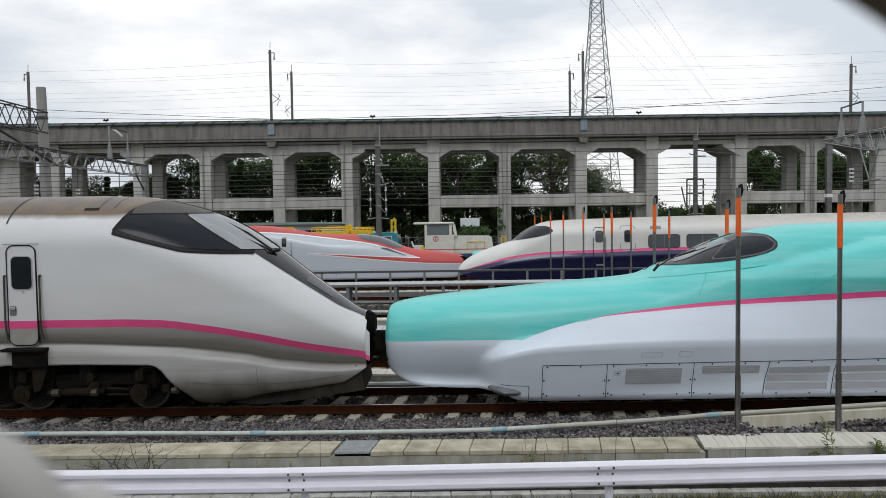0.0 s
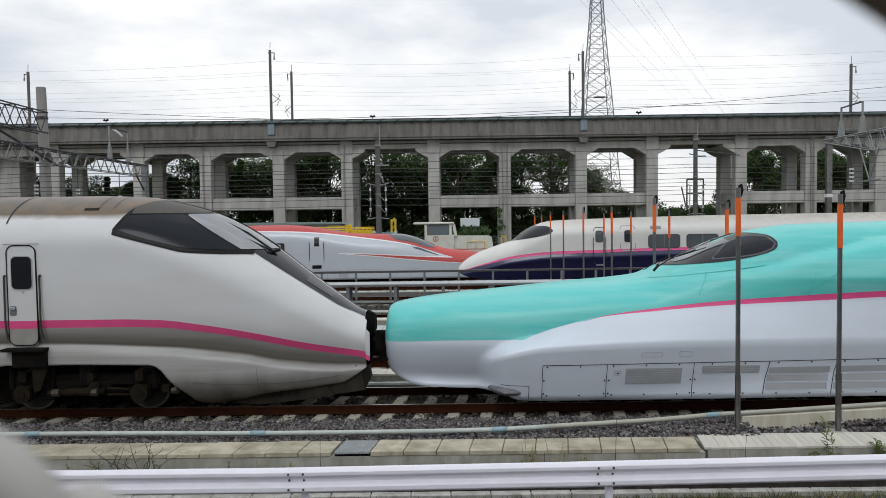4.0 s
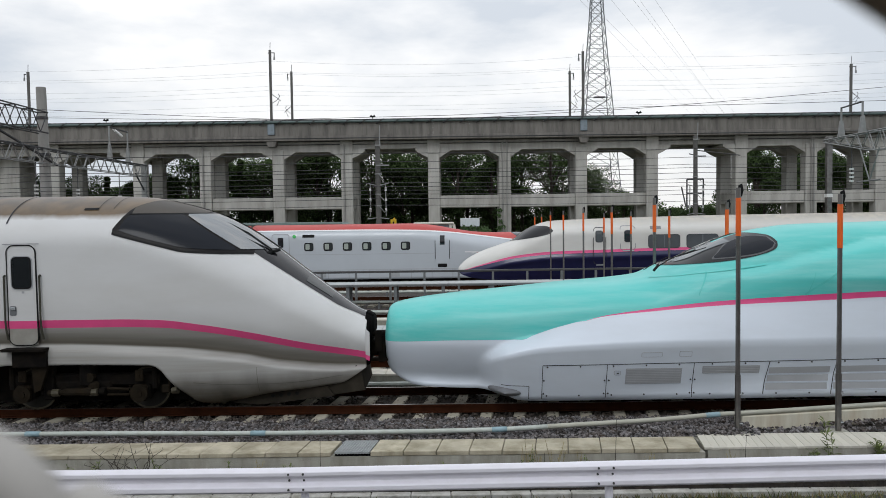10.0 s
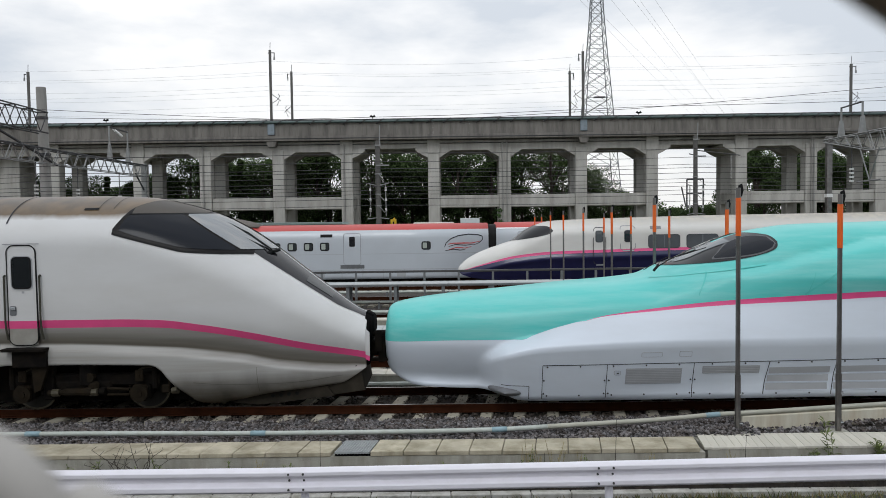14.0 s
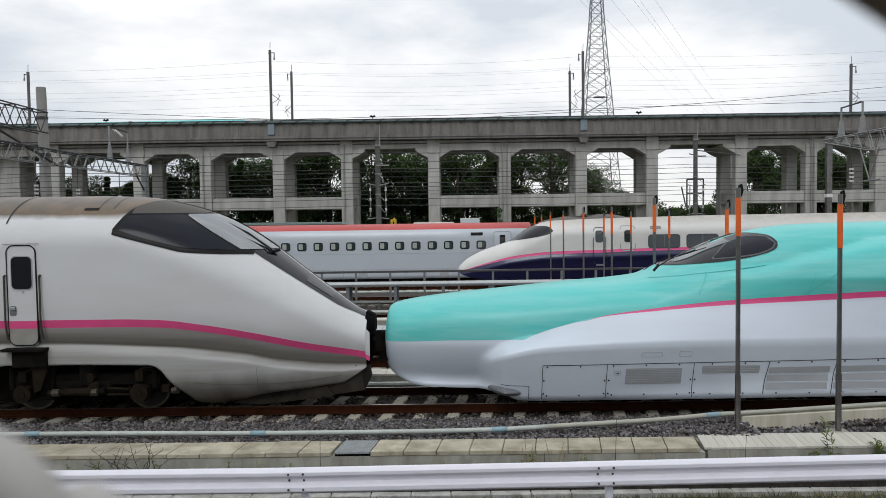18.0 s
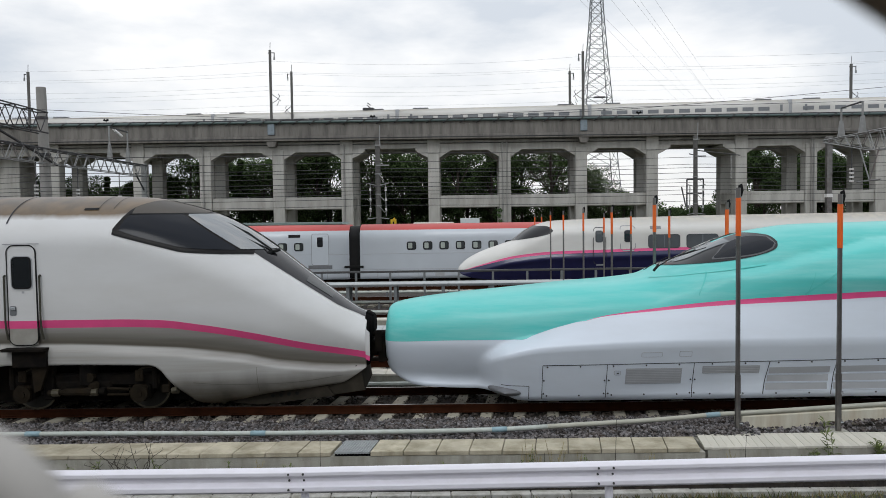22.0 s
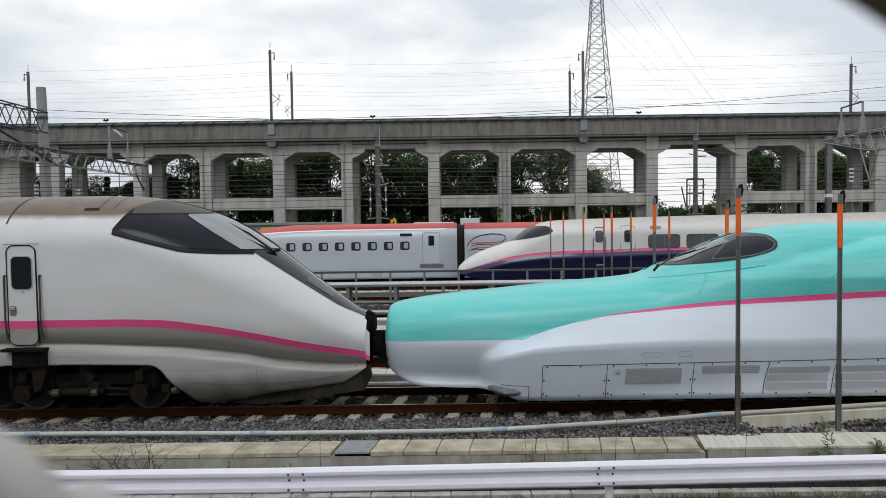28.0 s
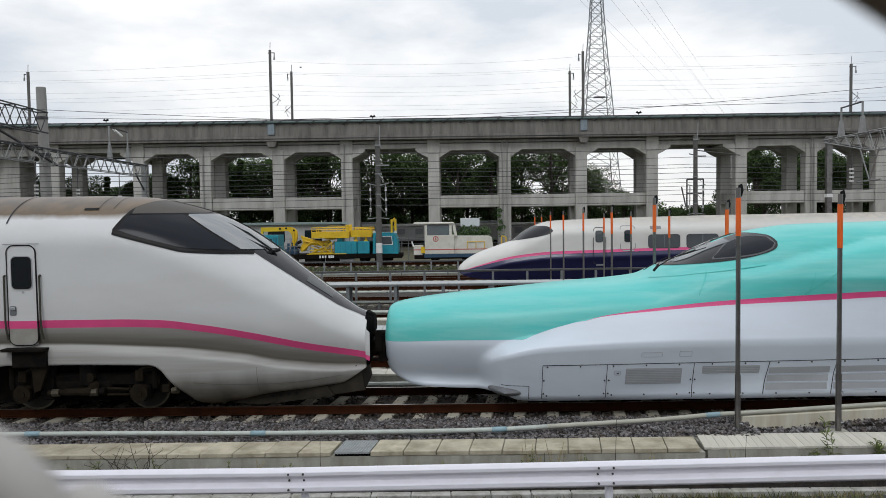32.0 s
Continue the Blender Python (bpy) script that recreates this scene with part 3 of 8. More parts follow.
# ---- bogie, shared by the trains ----
def bogie(parent, x, near, detail=True, wheelbase=2.25):
    b = part("bogie_frame", bogie_frame_bm(detail, wheelbase), M["under"], parent, "grimy steel bogie frame")
    b.location = (x, 0, NEAR_DROP if near else 0)
    for s in (-1, 1):
        bm = bmesh.new()
        rod(bm, (0, -0.80, 0.43), (0, 0.80, 0.43), 0.08, n=10)
        for q in (-1, 1):
            rod(bm, (0, q * 0.82, 0.43), (0, q * 0.69, 0.43), 0.43, n=28)
            rod(bm, (0, q * 0.69, 0.43), (0, q * 0.66, 0.43), 0.455, n=28)
            rod(bm, (0, q * 0.84, 0.43), (0, q * 0.82, 0.43), 0.16, n=14)
        w = part("wheelset", bm, M["under"], b, "steel wheelset")
        w.location = (s * wheelbase / 2, 0, 0)
        if detail and near:
            for q in (-1, 1):
                bm = bmesh.new()
                rod(bm, (0, q * 0.825, 0.43), (0, q * 0.835, 0.43), 0.40, n=28)
                part("wheel_face", bm, M["wheel_face"], w)
    if detail and near:
        for s in (-1, 1):
            axle = lambda bm, q: (box(bm, q * wheelbase / 2 - 0.15, q * wheelbase / 2 + 0.15, s * 1.30 - 0.03, s * 1.30 + 0.03, 0.27, 0.60, 0.04), rod(bm, (q * wheelbase / 2, s * 1.32, 0.43), (q * wheelbase / 2, s * 1.36, 0.43), 0.09, n=10))
            for q in (-1, 1):
                # worn bright rim of the wheel
                rim = [(r * math.cos(a), s * 0.838, 0.43 + r * math.sin(a)) for r in (0.425, 0.385) for a in np.linspace(0, 2 * math.pi, 29)[:-1]]
                o = mesh_part("wheel_rim", rim, [(k, (k + 1) % 28, 28 + (k + 1) % 28, 28 + k) for k in range(28)], M["worn_rim"], b, "worn bright wheel rim")
                o.location = (q * wheelbase / 2, 0, 0)
                joined("spring_plate", b, M["gear_brown"], lambda bm: (box(bm, q * wheelbase / 2 - 0.07, q * wheelbase / 2 + 0.09, s * 1.34 - 0.03, s * 1.34 + 0.03, 0.66, 0.88, 0.02), rod(bm, (q * wheelbase / 2, s * 1.36, 0.77), (q * wheelbase / 2, s * 1.385, 0.77), 0.035, n=8)))
                joined("axle_cap", b, M["gear_brown"], lambda bm: (rod(bm, (q * wheelbase / 2, s * 1.33, 0.43), (q * wheelbase / 2, s * 1.38, 0.43), 0.17, n=14), rod(bm, (q * wheelbase / 2, s * 1.38, 0.43), (q * wheelbase / 2, s * 1.40, 0.43), 0.07, n=8)))
            for xa in (-0.45, 0.28):
                joined("damper_end", b, M["worn_rim"], lambda bm: rod(bm, (xa - 0.09, s * 1.345, 0.455), (xa + 0.05, s * 1.345, 0.46), 0.072, n=10), "worn bright damper end")
            joined("brake_lamp", b, M["worn_rim"], lambda bm: rod(bm, (wheelbase / 2 + 0.62, s * 1.31, 0.46), (wheelbase / 2 + 0.74, s * 1.31, 0.49), 0.055, 0.085, n=10))
            for name, fill in (("axle_box", lambda bm: axle(bm, -1)), ("axle_box", lambda bm: axle(bm, 1)),
                               ("yaw_damper", lambda bm: (rod(bm, (-0.62, s * 1.34, 0.45), (-0.30, s * 1.34, 0.46), 0.055, n=10), rod(bm, (-0.30, s * 1.34, 0.46), (0.1, s * 1.34, 0.47), 0.075, n=10), rod(bm, (0.1, s * 1.34, 0.47), (0.22, s * 1.34, 0.47), 0.085, n=10))),
                               ("damper_arm", lambda bm: (box(bm, 0.12, 0.34, s * 1.30 - 0.05, s * 1.30 + 0.05, 0.40, 0.66, 0.04), rod(bm, (0.18, s * 1.25, 0.74), (0.18, s * 1.36, 0.74), 0.09, n=10))),
                               ("tread_brake", lambda bm: box(bm, wheelbase / 2 + 0.42, wheelbase / 2 + 0.58, s * 1.28 - 0.05, s * 1.28 + 0.05, 0.42, 0.58, 0.02)),
                               ("link_rod", lambda bm: (rod(bm, (0.5, s * 1.3, 0.52), (wheelbase / 2 - 0.2, s * 1.3, 0.50), 0.03, n=6), rod(bm, (0.5, s * 1.3, 0.40), (wheelbase / 2 - 0.2, s * 1.3, 0.40), 0.025, n=6)))):
                bm = bmesh.new()
                fill(bm)
                part(name, bm, M["gear_brown"], b, "dusty brown running gear")
    return b


def bogie_frame_bm(detail, wb):
    bm = bmesh.new()
    for s in (-1, 1):
        box(bm, -wb / 2 - 0.35, wb / 2 + 0.35, s * 1.12 - 0.09, s * 1.12 + 0.09, 0.55, 0.78, 0.03)
        box(bm, -0.55, 0.55, s * 1.12 - 0.12, s * 1.12 + 0.12, 0.42, 0.66, 0.04)
        if detail:
            for q in (-1, 1):
                x = q * wb / 2
                box(bm, x - 0.17, x + 0.17, s * 1.14 - 0.14, s * 1.14 + 0.14, 0.28, 0.58, 0.05)
                rod(bm, (x, s * 1.28, 0.43), (x, s * 1.33, 0.43), 0.10, n=12)
                rod(bm, (x + 0.26 * q, s * 1.2, 0.5), (x + 0.26 * q, s * 1.2, 0.92), 0.06, n=8)
                rod(bm, (x - 0.3 * q, s * 1.18, 0.40), (x - 0.75 * q, s * 1.18, 0.46), 0.05, n=8)
            rod(bm, (-0.35, s * 1.27, 0.46), (0.45, s * 1.27, 0.46), 0.075, n=10)
            rod(bm, (0.1, s * 1.2, 0.6), (0.1, s * 1.2, 1.0), 0.17, n=12)
            box(bm, -0.75, -0.55, s * 1.2 - 0.08, s * 1.2 + 0.08, 0.3, 1.0, 0.02)
    box(bm, -0.35, 0.35, -1.1, 1.1, 0.5, 0.75)
    return bm


# ---- the white and grey train with the pink stripe ----
def sample(x0, x1, n, power=1.0):
    """n + 1 places from x0 to x1, closer together towards x1."""
    return [x0 + (x1 - x0) * (1 - (1 - i / n) ** power) for i in range(n + 1)]


def build_grey_train():
    t = thing("bullet_train", pose(0, 15.4, 0), "dusty white and grey bullet train with a pink stripe", "train")
    top = smooth_curve([(-24, 4.22), (-7.2, 4.225), (-6.125, 4.18), (-5.42, 4.03), (-4.78, 3.835), (-4.14, 3.52), (-3.56, 3.124), (-2.98, 2.668), (-2.28, 2.126), (-1.815, 1.80), (-1.66, 1.74)])
    bot = smooth_curve([(-24, 0.3), (-9.9, 0.3), (-9.5, 0.98), (-7.68, 0.98), (-5.70, 0.95), (-5.54, 0.89), (-5.34, 0.63), (-5.07, 0.31), (-4.90, 0.08), (-4.6, 0.05), (-4.3, 0.11), (-3.46, 0.29), (-2.61, 0.37), (-2.13, 0.43), (-1.9, 0.56), (-1.66, 0.72)])
    W = smooth_curve([(-24, 1.47), (-6.5, 1.47), (-5, 1.42), (-4, 1.3), (-3, 1.12), (-2.2, 0.92), (-1.66, 0.78)])
    s_hi = smooth_curve([(-24, 1.834), (-6.37, 1.838), (-5.52, 1.812), (-4.78, 1.71), (-3.75, 1.50), (-2.7, 1.243), (-1.66, 1.03)])
    s_lo = smooth_curve([(-24, 1.694), (-6.37, 1.687), (-5.52, 1.661), (-4.79, 1.569), (-3.75, 1.359), (-2.7, 1.10), (-1.66, 0.90)])
    crease = smooth_curve([(-24, 1.40), (-7.72, 1.38), (-5.32, 1.257), (-4.07, 1.088), (-3.23, 0.90), (-1.96, 0.76), (-1.66, 0.76)])
    shoulder = smooth_curve([(-24, 3.26), (-6.4, 3.22), (-5.94, 3.12), (-4.84, 2.68), (-4.24, 2.42), (-3.67, 2.16), (-2.93, 1.78), (-2.2, 1.40), (-1.66, 1.15)])
    base = rounded(W, shoulder, top, 1.95)
    dent = smooth_curve([(-24, 0.05), (-7.0, 0.07), (-5.5, 0.13), (-4, 0.21), (-2.6, 0.24), (-1.95, 0.18), (-1.66, 0.08)])
    shelf = smooth_curve([(-24, 0.13), (-6.5, 0.12), (-4.8, 0.085), (-3.5, 0.06), (-1.66, 0.05)])

    def width(x, z):
        w = base(x, z)
        c = crease(x)
        w -= dent(x) * math.exp(-((z - c - 0.02) / (shelf(x) if z < c + 0.02 else 0.42)) ** 2)
        if z < 0.75:
            w -= 0.42 * ((0.75 - z) / 0.6) ** 2
        return w

    roof_edge = smooth_curve([(-24, 3.86), (-7, 3.86), (-6.36, 3.80), (-5.9, 3.78), (-5.4, 3.66), (-4.78, 3.46), (-4.14, 3.20), (-3.56, 2.85), (-2.98, 2.45), (-2.28, 2.0), (-1.66, 1.70)])
    above_crease = lambda x: crease(x) + 0.04
    xs = sample(-24, -7.2, 14) + sample(-7.0, -1.66, 64, 1.35)
    under_shelf = lambda x: bot(x) + (crease(x) - bot(x)) * 0.62
    bands = [(bot, under_shelf, 6, M["grey_old"], False), (under_shelf, crease, 9, M["grey_old"], False), (crease, above_crease, 2, M["grey_old"], False), (above_crease, s_lo, 6, M["grey_old"], False), (s_lo, s_hi, 2, M["pink"], False),
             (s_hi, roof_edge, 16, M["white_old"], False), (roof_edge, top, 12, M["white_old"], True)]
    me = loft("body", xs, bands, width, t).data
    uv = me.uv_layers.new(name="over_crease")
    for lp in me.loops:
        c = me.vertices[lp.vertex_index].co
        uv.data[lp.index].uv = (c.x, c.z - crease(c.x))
    # canopy glass and dark nose panel
    dark_lo = smooth_curve([(-6.36, 3.48), (-5.9, 3.35), (-5.37, 3.206), (-5.05, 3.125), (-4.4, 3.075), (-3.82, 3.045), (-3.25, 2.655), (-2.61, 2.216), (-2.18, 1.93), (-1.66, 1.665)])
    patch("cab_canopy", -6.36, -3.82, 40, dark_lo, lambda x: min(top(x) - 0.002, smooth_curve([(-6.36, 3.55), (-6.1, 3.97), (-5.75, 4.11), (-5.42, 4.03), (-3.8, 3.35)])(x) if x < -5.42 else top(x) - 0.002), 14, width, M["canopy_frame"], t, 0.010, "dark tinted wraparound cab canopy")
    patch("canopy_roof", -6.10, -4.86, 20, lambda x: 3.838, lambda x: min(top(x) - 0.002, smooth_curve([(-6.36, 3.55), (-6.1, 3.96), (-5.75, 4.10), (-5.42, 4.03), (-3.8, 3.35)])(x) if x < -5.42 else top(x) - 0.002), 8, width, M["canopy_dust"], t, 0.014, "dust-browned dark roof panel above the cab windows")
    nose_lo = smooth_curve([(-3.82, 3.045), (-3.25, 2.655), (-2.61, 2.216), (-2.18, 1.93), (-1.66, 1.665)])
    patch("nose_panel", -3.82, -1.70, 30, nose_lo, lambda x: top(x) - 0.002, 8, width, M["nose_black"], t, 0.008, "glossy black panel down the nose")
    seal_lo = lambda x: dark_lo(x) - 0.035
    patch("window_seal", -6.36, -3.82, 30, seal_lo, dark_lo, 1, width, M["black"], t, 0.012, halves=True)
    return t, width, top


grey_train, grey_width, grey_top = build_grey_train()


# ---- the turquoise and white train with the long nose ----
def build_green_train():
    t = thing("bullet_train", pose(0, 15.4, 0), "turquoise and white long-nosed bullet train with a pink stripe", "train")
    top = smooth_curve([(-1.31, 1.30), (-1.285, 1.56), (-1.25, 1.76), (-1.19, 1.875), (-1.05, 1.94), (-0.867, 1.985), (0.079, 2.105), (1.259, 2.21), (2.438, 2.322), (3.4, 2.395), (3.967, 2.469), (4.378, 2.645), (4.79, 2.776), (5.258, 3.005), (5.843, 3.232), (6.428, 3.365), (7.128, 3.449), (8.06, 3.472), (9.5, 3.49), (14, 3.65), (24, 3.65)])
    bot = smooth_curve([(-1.31, 1.2), (-1.295, 0.86), (-1.265, 0.71), (-1.14, 0.545), (-0.91, 0.41), (-0.73, 0.345), (0.05, 0.30), (0.70, 0.29), (1.07, 0.25), (1.33, 0.15), (1.75, 0.13), (4.82, 0.16), (8.17, 0.205), (24, 0.22)])
    W = smooth_curve([(-1.31, 0.30), (-1.28, 0.48), (-1.2, 0.66), (-1.0, 0.82), (-0.6, 0.95), (0.8, 1.16), (3, 1.29), (5, 1.38), (8, 1.48), (12, 1.52), (24, 1.55)])
    f_top = smooth_curve([(0.70, 0.80), (0.81, 0.94), (0.97, 1.054), (1.23, 1.224), (1.54, 1.36), (2.17, 1.569), (3.01, 1.754), (3.96, 1.86), (5.32, 1.99), (8.12, 2.13), (24, 2.2)])
    f_low = smooth_curve([(0.2, 0.45), (0.5, 0.66), (0.81, 0.91), (1.12, 1.07), (1.75, 1.21), (2.8, 1.267), (4.27, 1.303), (24, 1.297)])
    f_W = smooth_curve([(0.2, 1.20), (0.7, 1.42), (1.1, 1.54), (1.7, 1.61), (3.0, 1.66), (8, 1.68), (24, 1.68)])
    shoulder = smooth_curve([(-1.31, 1.25), (-1.0, 1.33), (0, 1.36), (3, 1.55), (5, 1.72), (8, 1.95), (24, 2.2)])
    groove = smooth_curve([(3.6, 2.39), (4.05, 2.43), (4.71, 2.508), (5.44, 2.595), (6.3, 2.724), (6.83, 2.88), (7.57, 3.03), (8.3, 3.2), (10, 3.44), (24, 3.6)])
    bulge = smooth_curve([(3.6, 0.0), (4.4, 0.02), (5.6, 0.07), (6.6, 0.15), (8.3, 0.27), (10, 0.30), (24, 0.30)])
    power = smooth_curve([(-1.31, 2.1), (0, 2.6), (3, 2.5), (6, 2.2), (24, 2.2)])

    def hood(x, z):
        a, b = shoulder(x), top(x)
        w = W(x)
        if z > a:
            q = min(1.0, (z - a) / max(1e-4, b - a))
            n = power(x)
            w *= max(0.0, 1 - q ** n) ** (1 / n)
        if x > 3.6 and 1.95 < z < groove(x):
            q = min(1.0, (groove(x) - z) / 0.15)
            w += bulge(x) * q * q * (3 - 2 * q) * min(1.0, (z - 1.95) / 0.5)
        elif x > 3.6 and groove(x) <= z < groove(x) + 0.3:
            w -= 0.45 * bulge(x) * (1 - (z - groove(x)) / 0.3) ** 2 * min(1.0, max(0.0, (top(x) - z) / 0.15))
        # chin tucks under, then a lip spreads out at the very bottom
        c = 1.22
        if z < c and x < 3:
            d = bot(x)
            q = (c - z) / max(0.05, c - d)
            w *= 1 - 0.46 * q ** 1.4
            if x > -1.1:
                w += 0.20 * max(0.0, (q - 0.78) / 0.22) ** 1.4 * min(1.0, (x + 1.1) / 0.6)
        return w

    def width(x, z):
        w = hood(x, z)
        if x > 0.2:
            a = f_low(x)
            b = max(f_top(x), a + 0.20)
            if z <= a:
                f = f_W(x) - 0.33 * (a - z)
            elif z < b:
                q = (z - a) / max(1e-3, b - a)
                f = f_W(x) - (f_W(x) - hood(x, b)) * (0.85 * q + 0.15 * q * q) - 0.003 * q
            else:
                f = 0
            if x < 1.6:
                k = min(1.0, max(0.0, (x - 0.50) / 0.66))
                k = k * k * (3 - 2 * k)
                f = f * k + w * (1 - k)
            w = max(w, f)
        return w

    pink_lo = smooth_curve([(2.6, 1.66), (3.01, 1.754), (3.96, 1.847), (4.69, 1.912), (5.32, 1.956), (6.37, 2.006), (7.41, 2.056), (8.12, 2.089), (24, 2.25)])
    pink_hi = smooth_curve([(2.6, 1.662), (3.01, 1.768), (3.96, 1.90), (4.69, 1.986), (5.32, 2.041), (6.37, 2.112), (7.41, 2.172), (8.12, 2.204), (24, 2.4)])
    g_line = smooth_curve([(-1.31, 1.222), (-0.6, 1.26), (0.06, 1.289), (1.35, 1.315), (1.45, 1.325), (1.54, 1.362), (2.17, 1.571), (2.6, 1.66), (24, 1.66)])
    band_lo = lambda x: max(bot(x) + 0.004, g_line(x)) if x < 2.6 else pink_lo(x)
    band_hi = lambda x: min(top(x) - 0.004, band_lo(x) + 0.001) if x < 2.6 else pink_hi(x)
    mid = lambda x: f_low(x) if x > 0.81 else min(band_lo(x) - 0.002, 0.94 * 1.0 if x > -1.0 else (bot(x) + band_lo(x)) / 2)
    xs = sample(24, 8.4, 10) + sample(8.2, 0.0, 110) + sample(-0.05, -1.31, 40, 1.9)
    bands = [(bot, mid, 9, M["white"], False), (mid, band_lo, 10, M["white"], False), (band_lo, band_hi, 1, M["pink"], False), (band_hi, top, 44, M["green"], True)]
    loft("body", xs, bands, width, t)
    sh_lo = smooth_curve([(4.02, 2.59), (4.09, 2.611), (4.88, 2.695), (5.5, 2.768), (5.91, 2.842), (6.31, 2.958), (6.42, 3.03), (6.46, 3.12)])
    sh_hi = lambda x: smooth_curve([(4.02, 2.60), (4.2, 2.62), (4.6, 2.75)])(x) if x < 4.0 else min(top(x) - 0.002, smooth_curve([(3.9, 3.6), (5.45, 3.6), (5.7, 3.29), (6.1, 3.285), (6.36, 3.247), (6.43, 3.19), (6.46, 3.12)])(x))
    patch("windscreen", 4.38, 6.46, 90, sh_lo, sh_hi, 12, width, M["shield"], t, 0.012, "dark swept-back cab windscreen")
    return t, width, top, bot


green_train, green_width, green_top, green_bot = build_green_train()


# ---- the white and navy train ----
def build_navy_train():
    t = thing("bullet_train", pose(0, 40.2, 0), "white and navy bullet train with a pink stripe", "train")
    top = smooth_curve([(0.55, 0.80), (0.60, 0.98), (0.69, 1.09), (1.154, 1.471), (1.957, 1.86), (2.866, 2.171), (3.559, 2.413), (4.115, 2.86), (4.823, 3.215), (5.498, 3.389), (6.172, 3.435), (8.222, 3.493), (15.5, 3.60), (30, 3.65)])
    bot = smooth_curve([(0.55, 0.74), (0.62, 0.68), (1.386, 0.42), (3.152, 0.28), (7.86, 0.25), (30, 0.25)])
    W = smooth_curve([(0.55, 0.35), (0.7, 0.7), (1.5, 1.05), (3, 1.4), (5, 1.6), (7, 1.69), (30, 1.69)])
    shoulder = smooth_curve([(0.55, 0.75), (2, 1.1), (4, 1.8), (6, 2.6), (30, 2.75)])
    upper = rounded(W, shoulder, top, 2.3)

    def width(x, z):
        """A rounded ridge below the stripe, and the skirt tucked in under it."""
        c = p_lo(x) - 0.22
        w = upper(x, z) + min(0.13, 0.05 * x) * math.exp(-((z - c) / 0.16) ** 2)
        return w - (0.55 * min(1.0, x / 3) * max(0.0, c - 0.1 - z) ** 1.5 / max(0.4, c) if z < c - 0.1 else 0.0)
    p_lo = smooth_curve([(0.55, 0.76), (0.7, 0.80), (1.098, 0.90), (1.629, 1.05), (3.502, 1.48), (5.458, 1.67), (7.866, 1.73), (12.998, 1.82), (30, 1.82)])
    p_hi = smooth_curve([(0.55, 0.77), (0.7, 0.82), (1.098, 0.93), (1.629, 1.10), (3.502, 1.60), (5.458, 1.81), (7.866, 1.87), (12.998, 1.96), (30, 1.96)])
    xs = sample(30, 9, 10) + sample(8.5, 0.55, 46, 1.5)
    bands = [(bot, p_lo, 14, M["navy"], False), (p_lo, p_hi, 1, M["pink"], False), (p_hi, top, 22, M["cream"], True)]
    loft("body", xs, bands, width, t)
    lo = smooth_curve([(3.38, 2.35), (3.98, 2.45), (4.73, 2.58), (5.3, 2.72), (5.52, 2.87)])
    hi = lambda x: min(top(x) - 0.002, smooth_curve([(3.3, 4.0), (4.4, 4.0), (4.73, 3.14), (5.1, 3.14), (5.39, 3.06), (5.52, 2.88)])(x))
    patch("windscreen", 3.38, 5.52, 26, lo, hi, 8, width, M["shield"], t, 0.015, "dark cab windscreen")

    def panel(name, x0, x1, z0, z1, m, off, parent=t, label=""):
        return patch(name, x0, x1, 2, const(z0), const(z1), 4, width, m, parent, off, label, (-1,))
    for k in range(8):
        a = 10.455 + 1.985 * k
        f = round_seal("window_frame", a, a + 1.60, 1.945, 2.605, 0.13, 0.03, width, M["seam"], t, 0.02)
        round_panel("window", a, a + 1.60, 1.945, 2.605, 0.13, width, M["glass_mid"], f, 0.012)
        panel("window_bar", a + 0.79, a + 0.84, 1.95, 2.60, M["glass_sky"], 0.018, f)
    for a, b, z0, z1, seal, rails in ((7.62, 8.15, 1.14, 3.02, "seam", True), (9.0, 9.74, 1.86, 3.09, "vent_seal", False)):
        d = panel("cab_door" if rails else "door", a, b, 2.0, z1, M["cream"], 0.006)
        round_seal("door_seal", a, b, z0, z1, 0.14, 0.03, width, M[seal], d, 0.014)
        m = (a + b) / 2 if rails else a + 0.38
        round_seal("door_glass_seal", m - 0.16, m + 0.16, 2.29, 2.84, 0.08, 0.035, width, M["seam"], d, 0.022)
        round_panel("door_glass", m - 0.16, m + 0.16, 2.29, 2.84, 0.08, width, M["glass_mid"] if rails else M["glass"], d, 0.018)
        if rails:
            for x in (a - 0.07, b + 0.05):
                panel("grab_rail", x, x + 0.035, 1.5, 2.52, M["black"], 0.04, d)
        panel("door_step", a + 0.1, b - 0.05, z0 - 0.08, z0 - 0.02, M["vent"], 0.03, d)
    panel("destination_sign", 10.54, 11.10, 2.91, 3.07, M["vent_seal"], 0.012)
    bogie(t, 8.3, False, False)
    return t


navy_train = build_navy_train()


# ---- the red and silver train that drives through ----
def red_width(top, nose, shift=0.0):
    """Half breadth of a red car; the nose of the leading car sits a little farther out than that of the last."""
    out = lambda pts: smooth_curve([(x + (shift if x > 9 else 0.0), v) for x, v in pts])
    W = out([(0, 1.47), (9.6, 1.47), (14, 1.42), (18, 1.22), (20, 1.06), (21.3, 0.90), (22.0, 0.72), (22.4, 0.46), (22.6, 0.2)]) if nose else const(1.47)
    sh = out([(0, 2.6), (9.6, 2.55), (12, 2.2), (14, 1.75), (18, 1.1), (20, 0.98), (22, 0.88), (22.6, 0.84)]) if nose else const(2.6)
    return rounded(W, sh, top, 2.2)


